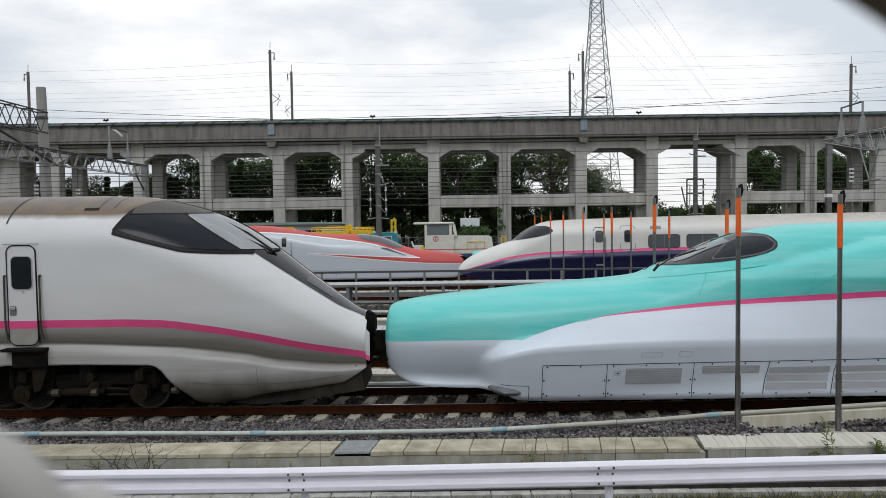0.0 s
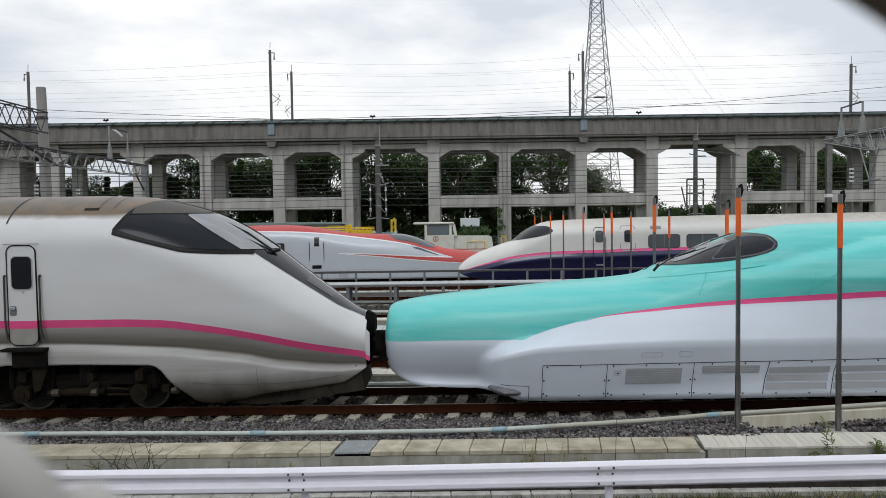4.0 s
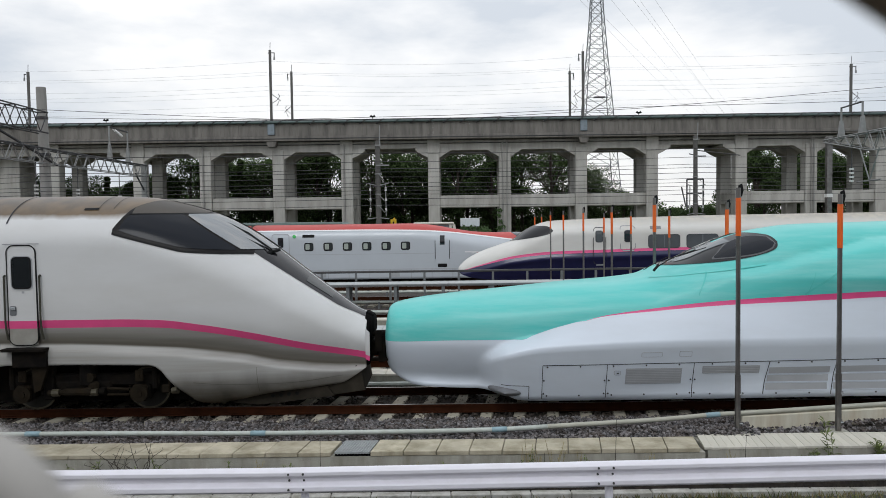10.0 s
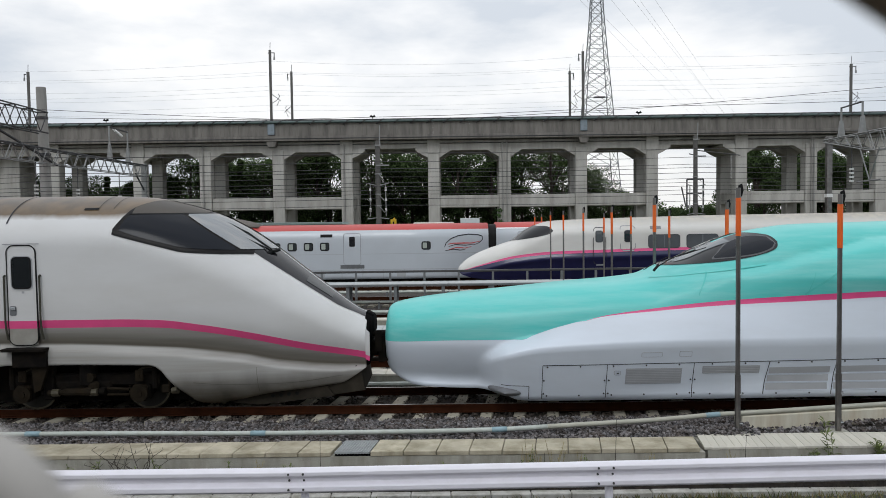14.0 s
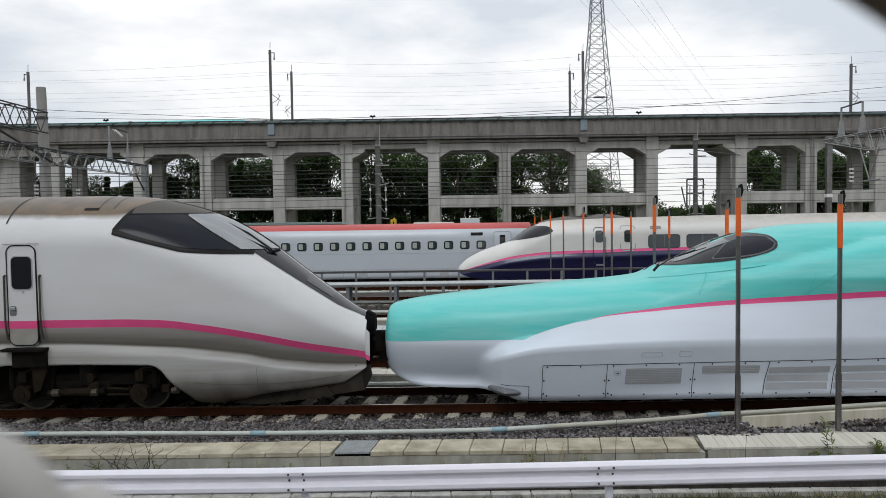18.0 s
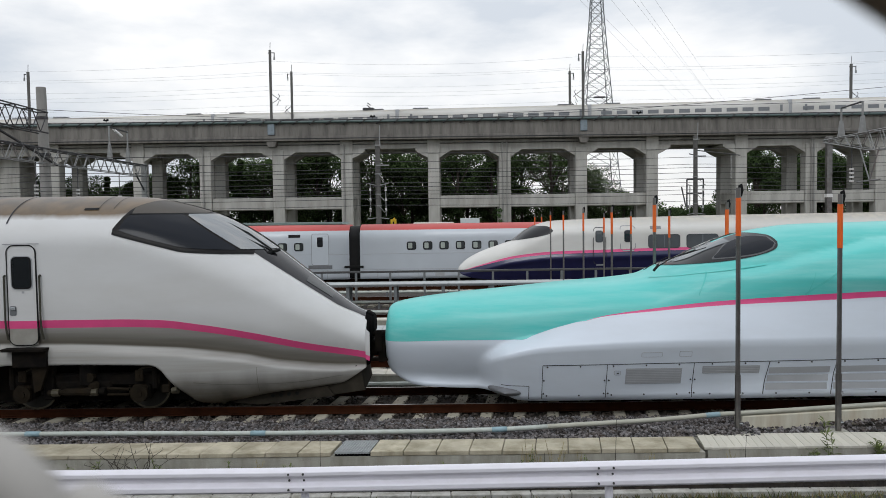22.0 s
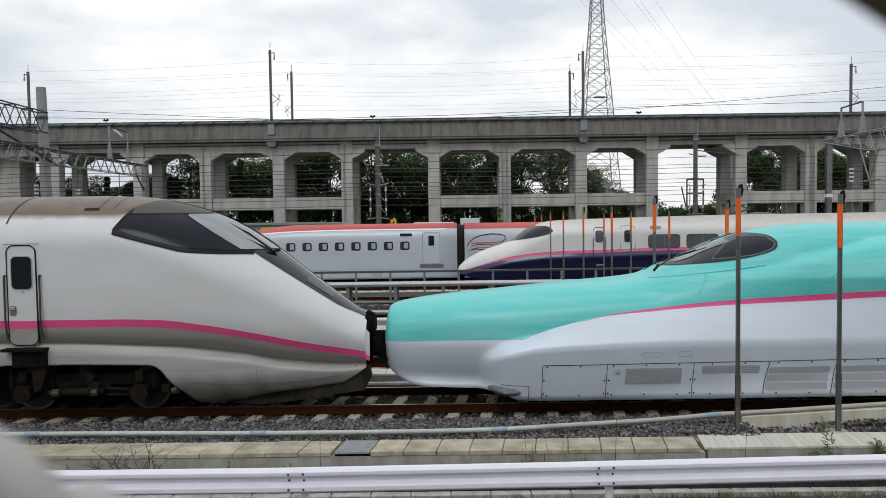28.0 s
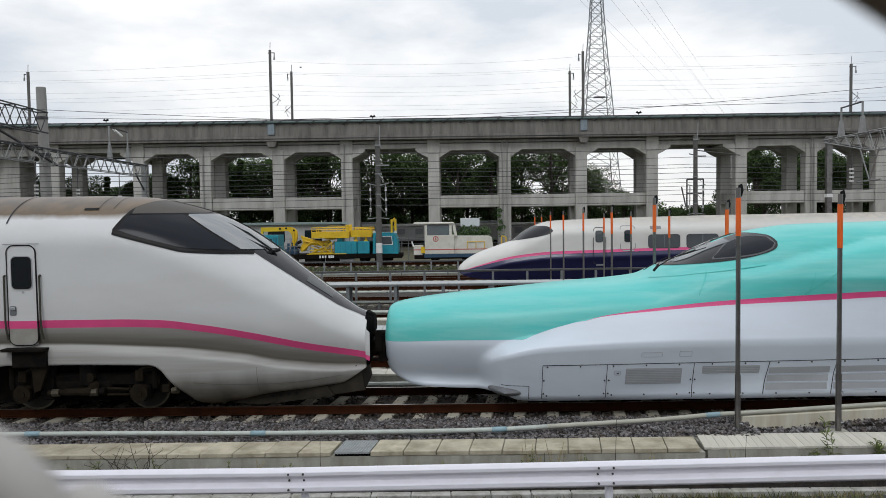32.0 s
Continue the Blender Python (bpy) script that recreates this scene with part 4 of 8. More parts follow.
def red_windows(t, w, places, door_at, sides=(-1,), crew_at=()):
    for a in places:
        f = round_seal("window_frame", a - 0.24, a + 0.24, 1.885, 2.305, 0.08, 0.04, w, M["black"], t, 0.016, sides[0])
        round_panel("window", a - 0.24, a + 0.24, 1.885, 2.305, 0.08, w, M["glass_lit"], f, 0.012, "", sides[0])
        # light seen through the pane, painted as a pale panel
        round_panel("window_blind", a - 0.20, a + 0.05, 1.93, 2.27, 0.05, w, M["pane_light"], f, 0.015, "pale panel standing for light seen through the window", sides[0])
    for a in door_at:
        d = patch("door", a - 0.50, a + 0.50, 1, const(1.0), const(2.86), 6, w, M["white_body"], t, 0.008, "", sides)
        round_panel("door_glass", a - 0.17, a + 0.17, 2.08, 2.67, 0.06, w, M["glass"], d, 0.018, "", sides[0])
        round_seal("door_seal", a - 0.50, a + 0.50, 1.0, 2.86, 0.12, 0.025, w, M["vent_seal"], d, 0.013, sides[0])
        patch("door_step", a - 0.72, a + 0.72, 1, const(0.76), const(0.98), 1, w, M["step_grey"], d, 0.02, "grey door sill step", sides)
    for a in crew_at:
        d = patch("crew_door", a - 0.40, a + 0.40, 1, const(1.0), const(2.74), 6, w, M["white_body"], t, 0.008, "", sides)
        patch("door_glass", a - 0.14, a + 0.14, 1, const(2.13), const(2.68), 3, w, M["glass"], d, 0.018, "", sides)
        for e in (a - 0.445, a + 0.415):
            patch("grab_rail", e, e + 0.03, 1, const(1.27), const(2.40), 4, w, M["black"], d, 0.03, "", sides)
        patch("door_step", a - 0.28, a + 0.28, 1, const(0.78), const(0.99), 1, w, M["black"], d, 0.013, "", sides)


def skirt_seams(c, w, x0, x1, sides):
    """Joints between the skirt panels."""
    patch("skirt_seam", x0, x1, 6, const(0.68), const(0.70), 1, w, M["vent"], c, 0.01, "", sides)
    x = x0 + 0.8
    while x < x1:
        patch("skirt_seam", x, x + 0.03, 1, const(0.16), const(0.68), 2, w, M["vent"], c, 0.01, "", sides)
        x += 1.25
    for k in range(3):
        a = x0 + (x1 - x0) * (0.22 + 0.25 * k)
        patch("skirt_hatch", a, a + 0.55, 1, const(0.25), const(0.58), 2, w, M["vent"], c, 0.012, "", sides)


def red_end_car(flip):
    """The nose car; its inner end is at x = 0. The leading one (not flip) has its nose cover open and is coupled."""
    c = thing("bullet_train", pose(0, 45.9, -0.1), "red and silver bullet train car with a rounded red nose, moving" if flip else "red and silver bullet train car with its nose coupled, moving", "train", "red train cars")
    shift = 0.0 if flip else 0.5
    out = lambda pts: smooth_curve([(x + (shift if x > 9 else 0.0), v) for x, v in pts])
    end = 22.6 if flip else 22.05 + shift
    top = out([(0, 3.42), (9.1, 3.42), (9.9, 3.39), (10.8, 3.29), (11.8, 3.10), (12.9, 2.91), (13.6, 2.84), (14.5, 2.81), (15.6, 2.81), (16.3, 2.77), (17.0, 2.62), (17.7, 2.36), (18.25, 2.10), (18.7, 1.93), (19.3, 1.82), (20.2, 1.71), (21.2, 1.59), (21.9, 1.45), (22.3, 1.27), (22.5, 1.09), (22.6, 0.95)])
    w = red_width(top, True, shift)
    bot = out([(0, 0.12), (19, 0.10), (21.5, 0.10), (21.75, 0.2), (21.95, 0.33), (22.25, 0.54), (22.5, 0.78), (22.6, 0.88)])
    belt = out([(0, 0.55), (21, 0.5), (21.75, 0.5), (22.25, 0.64), (22.5, 0.82), (22.6, 0.89)])
    red_lo = out([(0, 3.10), (6, 3.10), (9.65, 3.04), (10.9, 2.97), (11.9, 2.88), (13.05, 2.73), (14.4, 2.56), (15.9, 2.35), (17.0, 2.12), (17.9, 1.84), (18.8, 1.54), (19.43, 1.325), (19.47, 1.05), (20.3, 1.0), (21.4, 0.96), (22.3, 0.935), (22.6, 0.91)])
    xs = sorted([-0.35 if flip else 0.22, 2, 4, 6, 8] + sample(9.5, end, 46, 1.5) + [19.43 + shift, 19.47 + shift])
    loft("body", xs, [(bot, belt, 3, M["white_body"], False), (belt, red_lo, 12, M["white_body"], False), (red_lo, top, 12, M["red"], True)], w, c)
    fl_lo = out([(13.3, 1.635), (14.9, 1.49), (16.95, 1.27), (18.44, 1.13), (19.47, 1.05), (20.3, 1.0), (21.4, 0.96), (22.6, 0.91)])
    fl_hi = out([(13.3, 1.65), (14.9, 1.57), (16.95, 1.44), (18.8, 1.345), (19.5, 1.315)])
    patch("red_flash", 13.3 + shift, 19.47 + shift, 18, fl_lo, fl_hi, 2, w, M["red"], c, 0.008, "red wedge stripe along the nose", halves=True)
    patch("white_line", 12.6 + shift, 19.40 + shift, 18, fl_hi, lambda x: fl_hi(x) + 0.055, 1, w, M["line_white"], c, 0.009, "white pin line above the red wedge", halves=True)
    patch("white_line", 13.0 + shift, end - 0.15, 22, lambda x: fl_lo(x) - 0.05, fl_lo, 1, w, M["line_white"], c, 0.009, "white pin line below the red wedge", halves=True)
    # highlight below the roof edge, painted as a white strip
    patch("white_line", 0.3, 16.9 + shift, 34, lambda x: red_lo(x) - 0.07, red_lo, 1, w, M["line_white"], c, 0.007, "white strip for the highlight under the red roof", halves=True)
    g_lo = out([(15.45, 2.80), (15.95, 2.48), (17.0, 2.27), (18.0, 1.95), (18.3, 1.93)])
    patch("windscreen", 15.5 + shift, 18.28 + shift, 26, g_lo, lambda x: top(x) - 0.002, 8, w, M["glass_mid"], c, 0.014, "dark cab windscreen")
    patch("headlight", 17.05 + shift, 18.55 + shift, 10, out([(17.05, 1.94), (17.3, 1.86), (18.55, 1.475)]), out([(17.05, 1.985), (17.3, 1.975), (17.9, 1.75), (18.55, 1.51)]), 1, w, M["glass_mid"], c, 0.016, "slim headlamp glass under the red hood", halves=True)
    side = (1,) if flip else (-1,)
    if flip:
        red_windows(c, w, [9.65 - 0.98 * k for k in range(8)], [1.2], side, [11.2])
    else:
        red_windows(c, w, [9.54 - 1.163 * k for k in range(6)], [2.03], side, [11.75])
    sx = 2.35 if flip else 3.35
    patch("destination_sign", sx, sx + 0.72, 1, const(2.66), const(2.83), 1, w, M["black"], c, 0.014, "", side)
    if not flip:
        round_panel("green_emblem", 2.75, 2.97, 2.62, 2.84, 0.109, w, M["emblem_green"], c, 0.014, "small round green emblem", -1)
    patch("body_crease", 0.3, 12.5, 8, const(1.615), const(1.635), 1, w, M["vent"], c, 0.006, "", side)
    if flip:
        loft("gangway_bellows", [-0.85, -0.3], [(const(0.2), const(3.3), 12, M["black"], True)], lambda x, z: max(0.0, w(x, z) - 0.03), c, "black rubber gangway bellows")
    else:
        joined("coupler_housing", c, M["recess"], lambda bm: box(bm, end - 0.3, end + 0.12, -0.55, 0.55, 0.95, 1.36, 0.06), "black open coupler housing in the nose")
        joined("coupler", c, M["under"], lambda bm: (box(bm, end + 0.1, end + 0.75, -0.25, 0.25, 0.85, 1.18, 0.04), box(bm, end + 0.25, end + 0.42, -0.4, 0.4, 0.8, 1.3, 0.03)), "dark steel coupler")
    for x in (3.2, 14.6):
        bogie(c, x, False, False)
    skirt_seams(c, w, 0.3, 18.0, side)
    bm = bmesh.new()
    box(bm, 6, 12, -1.25, 1.25, -0.02, 0.3)
    part("underfloor", bm, M["under"], c)
    return c


def red_mid_car(style):
    """A middle car from x = 0 to x = -20.1; a dark gangway bellows hangs on its inner end."""
    c = thing("bullet_train", pose(0, 45.9, -0.1), "red and silver bullet train middle car with small square windows, moving", "train", "red train cars")
    top = const(3.40)
    w = red_width(top, False)
    loft("body", [-20.1, -15, -10, -5, -0.25], [(const(0.12), const(0.55), 2, M["white_body"], False), (const(0.55), const(3.05), 10, M["white_body"], False), (const(3.05), top, 12, M["red"], True)], w, c)
    bm = bmesh.new()
    loft("gangway_bellows", [-0.27, 0.42], [(const(0.2), const(3.3), 12, M["black"], True)], lambda x, z: max(0.0, w(x, z) - 0.03), c, "black rubber gangway bellows")
    box(bm, -0.55, 0.6, -1.52, 1.52, 0.80, 0.93, 0.02)
    part("gangway_boot", bm, M["black"], c, "dark coupling plate under the bellows")
    if style == "logo":
        wins, doors = [-4.0, -19.5] + [-10.1 - 0.98 * k for k in range(9)], [-8.45]
        swirl(c, w, -1.75)
        pantograph(c, -17.1, False)
    elif style == "last":
        wins, doors = [-3.28 - 0.98 * k for k in range(15)], [-1.93]
        swirl(c, w, -18.8)
        pantograph(c, -2.8, True)
    else:
        wins, doors = [-3.28 - 0.98 * k for k in range(17 if style == "full" else 15)], [-2.0]
    red_windows(c, w, wins, doors)
    d = doors[0] - 1.9
    patch("destination_sign", d, d + 0.72, 1, const(2.66), const(2.83), 1, w, M["black"], c, 0.014, "", (-1,))
    patch("body_crease", -20.0, -0.3, 8, const(1.615), const(1.635), 1, w, M["vent"], c, 0.006, "", (-1,))
    for x in (-3.0, -17.1):
        bogie(c, x, False, False)
    skirt_seams(c, w, -19.9, -0.3, (-1,))
    bm = bmesh.new()
    box(bm, -15, -5, -1.3, 1.3, -0.02, 0.3)
    part("underfloor", bm, M["under"], c)
    return c


def swirl(c, w, x):
    """Curved brush strokes of the emblem on the side, as plain shapes."""
    strokes = (("seam", 0.026, [(-1.14, -0.23), (-1.05, 0.02), (-0.75, 0.28), (-0.3, 0.45), (0.3, 0.53), (0.85, 0.5), (1.12, 0.40), (1.14, 0.2), (0.95, 0.02), (0.6, -0.12)]),
               ("red", 0.028, [(-0.95, -0.06), (-0.6, 0.0), (0, 0.0), (0.5, 0.0), (1.05, 0.12)]), ("seam", 0.022, [(-0.9, -0.2), (-0.5, -0.08), (0.1, -0.13), (0.75, -0.06)]),
               ("red", 0.022, [(-0.9, -0.38), (-0.4, -0.25), (0.1, -0.3), (0.5, -0.2)]), ("seam", 0.025, [(-1.1, -0.45), (-0.6, -0.36), (-0.2, -0.42), (0.1, -0.38)]))
    for m, thick, pts in strokes:
        verts, faces, n = [], [], len(pts)
        for i, (dx, dz) in enumerate(pts):
            a, b = pts[max(0, i - 1)], pts[min(n - 1, i + 1)]
            ln = math.hypot(b[0] - a[0], b[1] - a[1])
            q = thick * (0.25 + math.sin(math.pi * (0.15 + 0.8 * i / (n - 1))))
            for s in (-1, 1):
                u, z = x + dx - s * q * (b[1] - a[1]) / ln, 2.21 + dz + s * q * (b[0] - a[0]) / ln
                verts.append((u, -w(u, z) - 0.012, z))
        faces = [(2 * i, 2 * i + 2, 2 * i + 3, 2 * i + 1) for i in range(n - 1)]
        mesh_part("emblem_stroke", verts, faces, M[m], c)


def pantograph(c, x, raised):
    """Low streamlined cover with the folded arm on the roof."""
    xs = [x - 2.9, x - 2.2, x - 1.4, x - 0.8, x - 0.3, x + 0.7, x + 1.2, x + 1.6, x + 2.2, x + 2.9]
    hz = smooth_curve([(x - 2.9, 3.44), (x - 2.2, 3.60), (x - 1.4, 3.72), (x - 0.3, 3.64), (x + 0.7, 3.84), (x + 1.6, 3.80), (x + 2.9, 3.46)])
    loft("pantograph_cover", xs, [(const(3.3), hz, 6, M["fairing"], True)], lambda u, z: 1.0 * max(0.05, 1 - ((z - 3.3) / max(0.05, hz(u) - 3.3)) ** 2.5), c, "grey brown pantograph fairing")
    bm = bmesh.new()
    if not raised:
        rod(bm, (x - 1.4, 0, 3.66), (x + 1.2, 0, 3.80), 0.05)
        rod(bm, (x - 0.2, -0.9, 3.82), (x - 0.2, 0.9, 3.82), 0.05)
        part("pantograph_arm", bm, M["dark_steel"], c)
        return
    rod(bm, (x - 1.2, 0, 3.68), (x + 0.4, 0, 4.0), 0.05)
    rod(bm, (x + 0.4, 0, 4.0), (x - 0.3, 0, 4.25), 0.04)
    rod(bm, (x - 0.3, -0.9, 4.27), (x - 0.3, 0.9, 4.27), 0.05)
    part("pantograph_arm", bm, M["dark_steel"], c)


red_lead = red_end_car(False)
red_cars = [red_mid_car(s) for s in ("logo", "plain", "plain", "full", "last")]
red_tail = red_end_car(True)


# ---- viaduct ----
def build_viaduct():
    v = tagged(thing("viaduct", pose(0, 0, 0), "grey weathered concrete railway viaduct on two-tier columns", "viaduct", "", "structure"))
    cols = [-74.5, -66.0, -56.5, -47.78, -37.42, -29.30, -20.41, -12.10, -1.55, 7.08, 16.31, 24.88, 35.63, 44.08, 52.52, 61.1, 71.8, 80.4]
    gaps = {(-47.78, -37.42), (-12.10, -1.55), (24.88, 35.63), (61.1, 71.8)}
    bm = bmesh.new()
    box(bm, -0.70, 0.70, 0, 1.45, -0.5, 12.0, 0.06)
    me = bpy.data.meshes.new("column")
    bm.to_mesh(me)
    bm.free()
    me.materials.append(M["concrete"])
    for x in cols:
        for y, dx in ((90.0, 0.0), (95.45, 0.14)):
            o = new("column", me)
            o.parent = v
            o.location = (x + dx, y, 0)
    for a, b in zip(cols, cols[1:]):
        if (a, b) in gaps:
            # a girder rests on corbels between two frames
            for y in (90.3, 95.7):
                bm = bmesh.new()
                box(bm, a + 0.72, b - 0.72, y, y + 1.1, 12.05, 13.05)
                part("girder", bm, M["concrete"], v)
            for x, s in ((a, 1), (b, -1)):
                bm = bmesh.new()
                prism(bm, [(x + s * 0.66, 11.75), (x + s * 0.66, 10.9), (x + s * 1.3, 11.2), (x + s * 2.2, 11.75), (x + s * 2.2, 12.04), (x + s * 0.66, 12.04)], 90.05, 96.7)
                part("corbel", bm, M["concrete"], v)
                bm = bmesh.new()
                box(bm, x - 0.76, x + 0.76, 89.9, 97.0, 11.4, 13.05, 0.05)
                part("pier_cap", bm, M["concrete"], v)
            continue
        for y in (90.15, 95.6):
            bm = bmesh.new()
            prism(bm, [(a, 13.04), (a, 10.9), (a + 0.70, 10.9), (a + 2.1, 11.75), (b - 2.1, 11.75), (b - 0.70, 10.9), (b, 10.9), (b, 13.04)], y, y + 1.2)
            part("longitudinal_beam", bm, M["concrete"], v)
            bm = bmesh.new()
            box(bm, a + 0.70, b - 0.70, y + 0.1, y + 1.1, 4.82, 6.28, 0.05)
            part("tie_beam", bm, M["concrete"], v)
    bm = bmesh.new()
    box(bm, -63.0, -52.85, 91.6, 95.2, -0.5, 12.9, 0.08)
    part("wall_pier", bm, M["concrete"], v, "broad concrete wall pier")
    for x in cols:
        bm = bmesh.new()
        box(bm, x - 0.5, x + 0.5, 91.45, 95.45, 4.85, 6.2)
        part("cross_beam", bm, M["concrete"], v)
    bm = bmesh.new()
    box(bm, -110, 110, 89.2, 98.0, 13.05, 13.62)
    part("deck_slab", bm, M["concrete_dark"], v)
    edges = [-110] + [e for a, b in zip(cols, cols[1:]) for e in (a, (a + b) / 2)] + [110]
    for a, b in zip(edges, edges[1:]):
        bm = bmesh.new()
        box(bm, a + 0.004, b - 0.004, 89.1, 89.35, 13.6, 15.13, 0.025)
        part("parapet_panel", bm, M["concrete_dark"], v)
    bm = bmesh.new()
    box(bm, -110, 110, 88.85, 89.4, 13.0, 13.58, 0.04)
    part("deck_edge", bm, M["concrete_dark"], v)
    # the main line crosses on a deck of its own, aslant to the front frames
    bm = bmesh.new()
    box(bm, -1500, 1800, -3.4, 9.0, 12.95 - MAIN_RAIL, 13.60 - MAIN_RAIL)
    o = part("main_line_deck", bm, M["concrete_dark"], v)
    o.matrix_world = pose(0, 98.6, MAIN_RAIL, 0, 0, -4.3)
    for k in list(range(-50, -2)) + list(range(3, 60)):
        bm = bmesh.new()
        box(bm, 30 * k - 0.8, 30 * k + 0.8, 0.0, 6.0, -MAIN_RAIL - 0.5, 12.95 - MAIN_RAIL)
        o = part("main_line_pier", bm, M["concrete"], v)
        o.matrix_world = pose(0, 98.6, MAIN_RAIL, 0, 0, -4.3)
    for y in (99.1, 103.6):
        bm = bmesh.new()
        box(bm, -1700, 1900, -1.6, 1.6, 13.62 - MAIN_RAIL, -0.15)
        for s in (-0.75, 0.75):
            box(bm, -1700, 1900, s - 0.04, s + 0.04, -0.15, 0.0)
        o = part("slab_track", bm, M["concrete_dark"], v)
        o.matrix_world = pose(0, y, MAIN_RAIL, 0, 0, -4.3)
    return v


MAIN_RAIL = 14.45


def prism(bm, pts, y0, y1):
    f = [bm.verts.new((x, y0, z)) for x, z in pts]
    g = [bm.verts.new((x, y1, z)) for x, z in pts]
    bm.faces.new(f)
    bm.faces.new(g[::-1])
    for i in range(len(pts)):
        j = (i + 1) % len(pts)
        bm.faces.new((f[j], f[i], g[i], g[j]))
    bmesh.ops.recalc_face_normals(bm, faces=bm.faces)
    return bm


viaduct = build_viaduct()


# ---- guard rail ----
def build_guard_rail():
    g = thing("guard_rail", pose(0, 10.4, -0.06), "white painted steel W-beam guard rail along the road", "guard rail")
    rise = lambda x: 0.0 if x < -2.36 else (0.0093 * (x + 2.36) if x < 2.03 else 0.041 + 0.0128 * (x - 2.03))
    prof = [(0.0, 0.196), (-0.03, 0.194), (-0.05, 0.184), (-0.083, 0.155), (-0.088, 0.145), (-0.088, 0.105), (-0.083, 0.095), (-0.025, 0.056), (-0.014, 0.045), (-0.012, 0.035), (-0.012, -0.004), (-0.016, -0.014), (-0.026, -0.022), (-0.083, -0.058), (-0.088, -0.068), (-0.088, -0.118), (-0.083, -0.13), (-0.05, -0.156), (-0.03, -0.165), (0.0, -0.167)]
    for a, b in ((-12.0, -2.36), (-2.36, 2.03), (2.03, 12.0)):
        verts, faces = [], []
        for x in (a - 0.25, b):
            k = 0.004 if x == b else 0.0
            z0 = rise(a) - (rise(b) - rise(a)) * 0.25 / (b - a) if x < a else rise(b)
            verts += [(x, y - k, z + 0.02 + z0) for y, z in prof] + [(x, y + 0.006 - k, z + 0.02 + z0) for y, z in prof]
        n = len(prof)
        for i in range(n - 1):
            faces += [(i, i + 1, 2 * n + i + 1, 2 * n + i), (n + i, 3 * n + i, 3 * n + i + 1, n + i + 1)]
        faces += [tuple(range(n)) + tuple(range(2 * n - 1, n - 1, -1)), tuple(range(3 * n - 1, 2 * n - 1, -1)) + tuple(range(3 * n, 4 * n))]
        mesh_part("beam", verts, faces, M["guard"], g)
    for x in (-10.9, -6.5, -2.1, 2.27, 6.65, 11.0):
        bm = bmesh.new()
        rod(bm, (x, 0.09, -0.6), (x, 0.09, 0.10 + rise(x)), 0.06, n=12)
        p = part("post", bm, M["guard"], g)
        bm = bmesh.new()
        box(bm, x - 0.04, x + 0.04, -0.02, 0.09, -0.05 + rise(x), 0.1 + rise(x), 0.005)
        part("bracket", bm, M["guard"], p)
    for x0 in (-2.30, 2.09):
        for dx in (0.0, 0.21):
            for z in (0.145, 0.035, -0.075):
                bm = bmesh.new()
                y = -0.088 if z != 0.035 else -0.012
                h = z + rise(x0 + dx)
                rod(bm, (x0 + dx, y + 0.01, h), (x0 + dx, y - 0.012, h), 0.017, n=8)
                part("bolt", bm, M["dark_steel"], g)
    return g


guard_rail = build_guard_rail()

# ---- trackside walkway, pipe and kerbs ----
def build_walkway():
    w = thing("walkway", pose(0, 0, 0), "mossy concrete trough walkway with slab lids beside the track", "walkway", "", "structure")
    bm = bmesh.new()
    box(bm, -14.0, 4.03, 11.57, 12.16, -0.75, -0.075)
    part("trough_wall", bm, M["kerb"], w)
    # the joints run aslant like the sleepers
    skew = const(0.155)
    x = -13.9
    while x < 3.9:
        wd = 0.522
        if abs(x + 1.86) < 0.27:
            x = -1.84
            def bars(bm):
                for y in np.arange(11.57, 12.16, 0.045):
                    box(bm, x, x + 0.55, y, y + 0.010, -0.03, 0.0)
                for q in np.arange(0.0, 0.56, 0.045):
                    box(bm, x + q, x + q + 0.008, 11.57, 12.16, -0.04, -0.003)
                for v in bm.verts:
                    v.co.x += 0.155 * (v.co.y - 11.56)
            joined("grating", w, M["deckplate"], bars, "galvanised steel drain grating")
            # thin black sheet under the bars stands in for the shade below
            joined("grating_pit", w, M["recess"], lambda bm: prism(bm, [(x, -0.072), (x + 0.6, -0.072), (x + 0.6, -0.066), (x, -0.066)], 11.58, 12.15))
            x += 0.57
            continue
        j, h = random.uniform(-0.006, 0.006), random.uniform(-0.006, 0.008)
        bm = bmesh.new()
        box(bm, x + 0.006, min(x + wd - 0.006, 4.03), 11.555 + j, 12.17 + j, -0.072, h, 0.008)
        for v in bm.verts:
            v.co.x += skew(v.co.x) * (v.co.y - 11.56)
        part("slab", bm, M["slab"], w)
        x += wd
    t = thing("tile_strip", pose(0, 0, 0), "pale narrow concrete tile strip on a low kerb", "walkway", "", "structure")
    bm = bmesh.new()
    box(bm, 4.1, 16.0, 11.66, 12.36, -0.75, -0.062)
    part("kerb", bm, M["kerb"], t)
    bm = bmesh.new()
    box(bm, -0.0598, 0.0598, -0.36, 0.36, -0.06, -0.022, 0.003)
    me = bpy.data.meshes.new("tile")
    bm.to_mesh(me)
    bm.free()
    me.materials.append(M["tile"])
    for v in me.vertices:
        v.co.x += 0.155 * v.co.y
    for i in range(96):
        o = new("tile", me)
        o.parent = t
        o.location = (4.16 + 0.123 * i, 12.01, random.uniform(-0.003, 0.003))
    b = thing("platform_edge", pose(0, 0, 0), "low weathered concrete platform edge with rust stains", "platform", "", "structure")
    bm = bmesh.new()
    box(bm, 0, 12.0, 0, 0.30, -0.6, 0.05, 0.015)
    o = part("edge_block", bm, M["edge"], b)
    o.matrix_world = pose(5.25, 13.16, 0, 0, 0, 9.0)
    return w


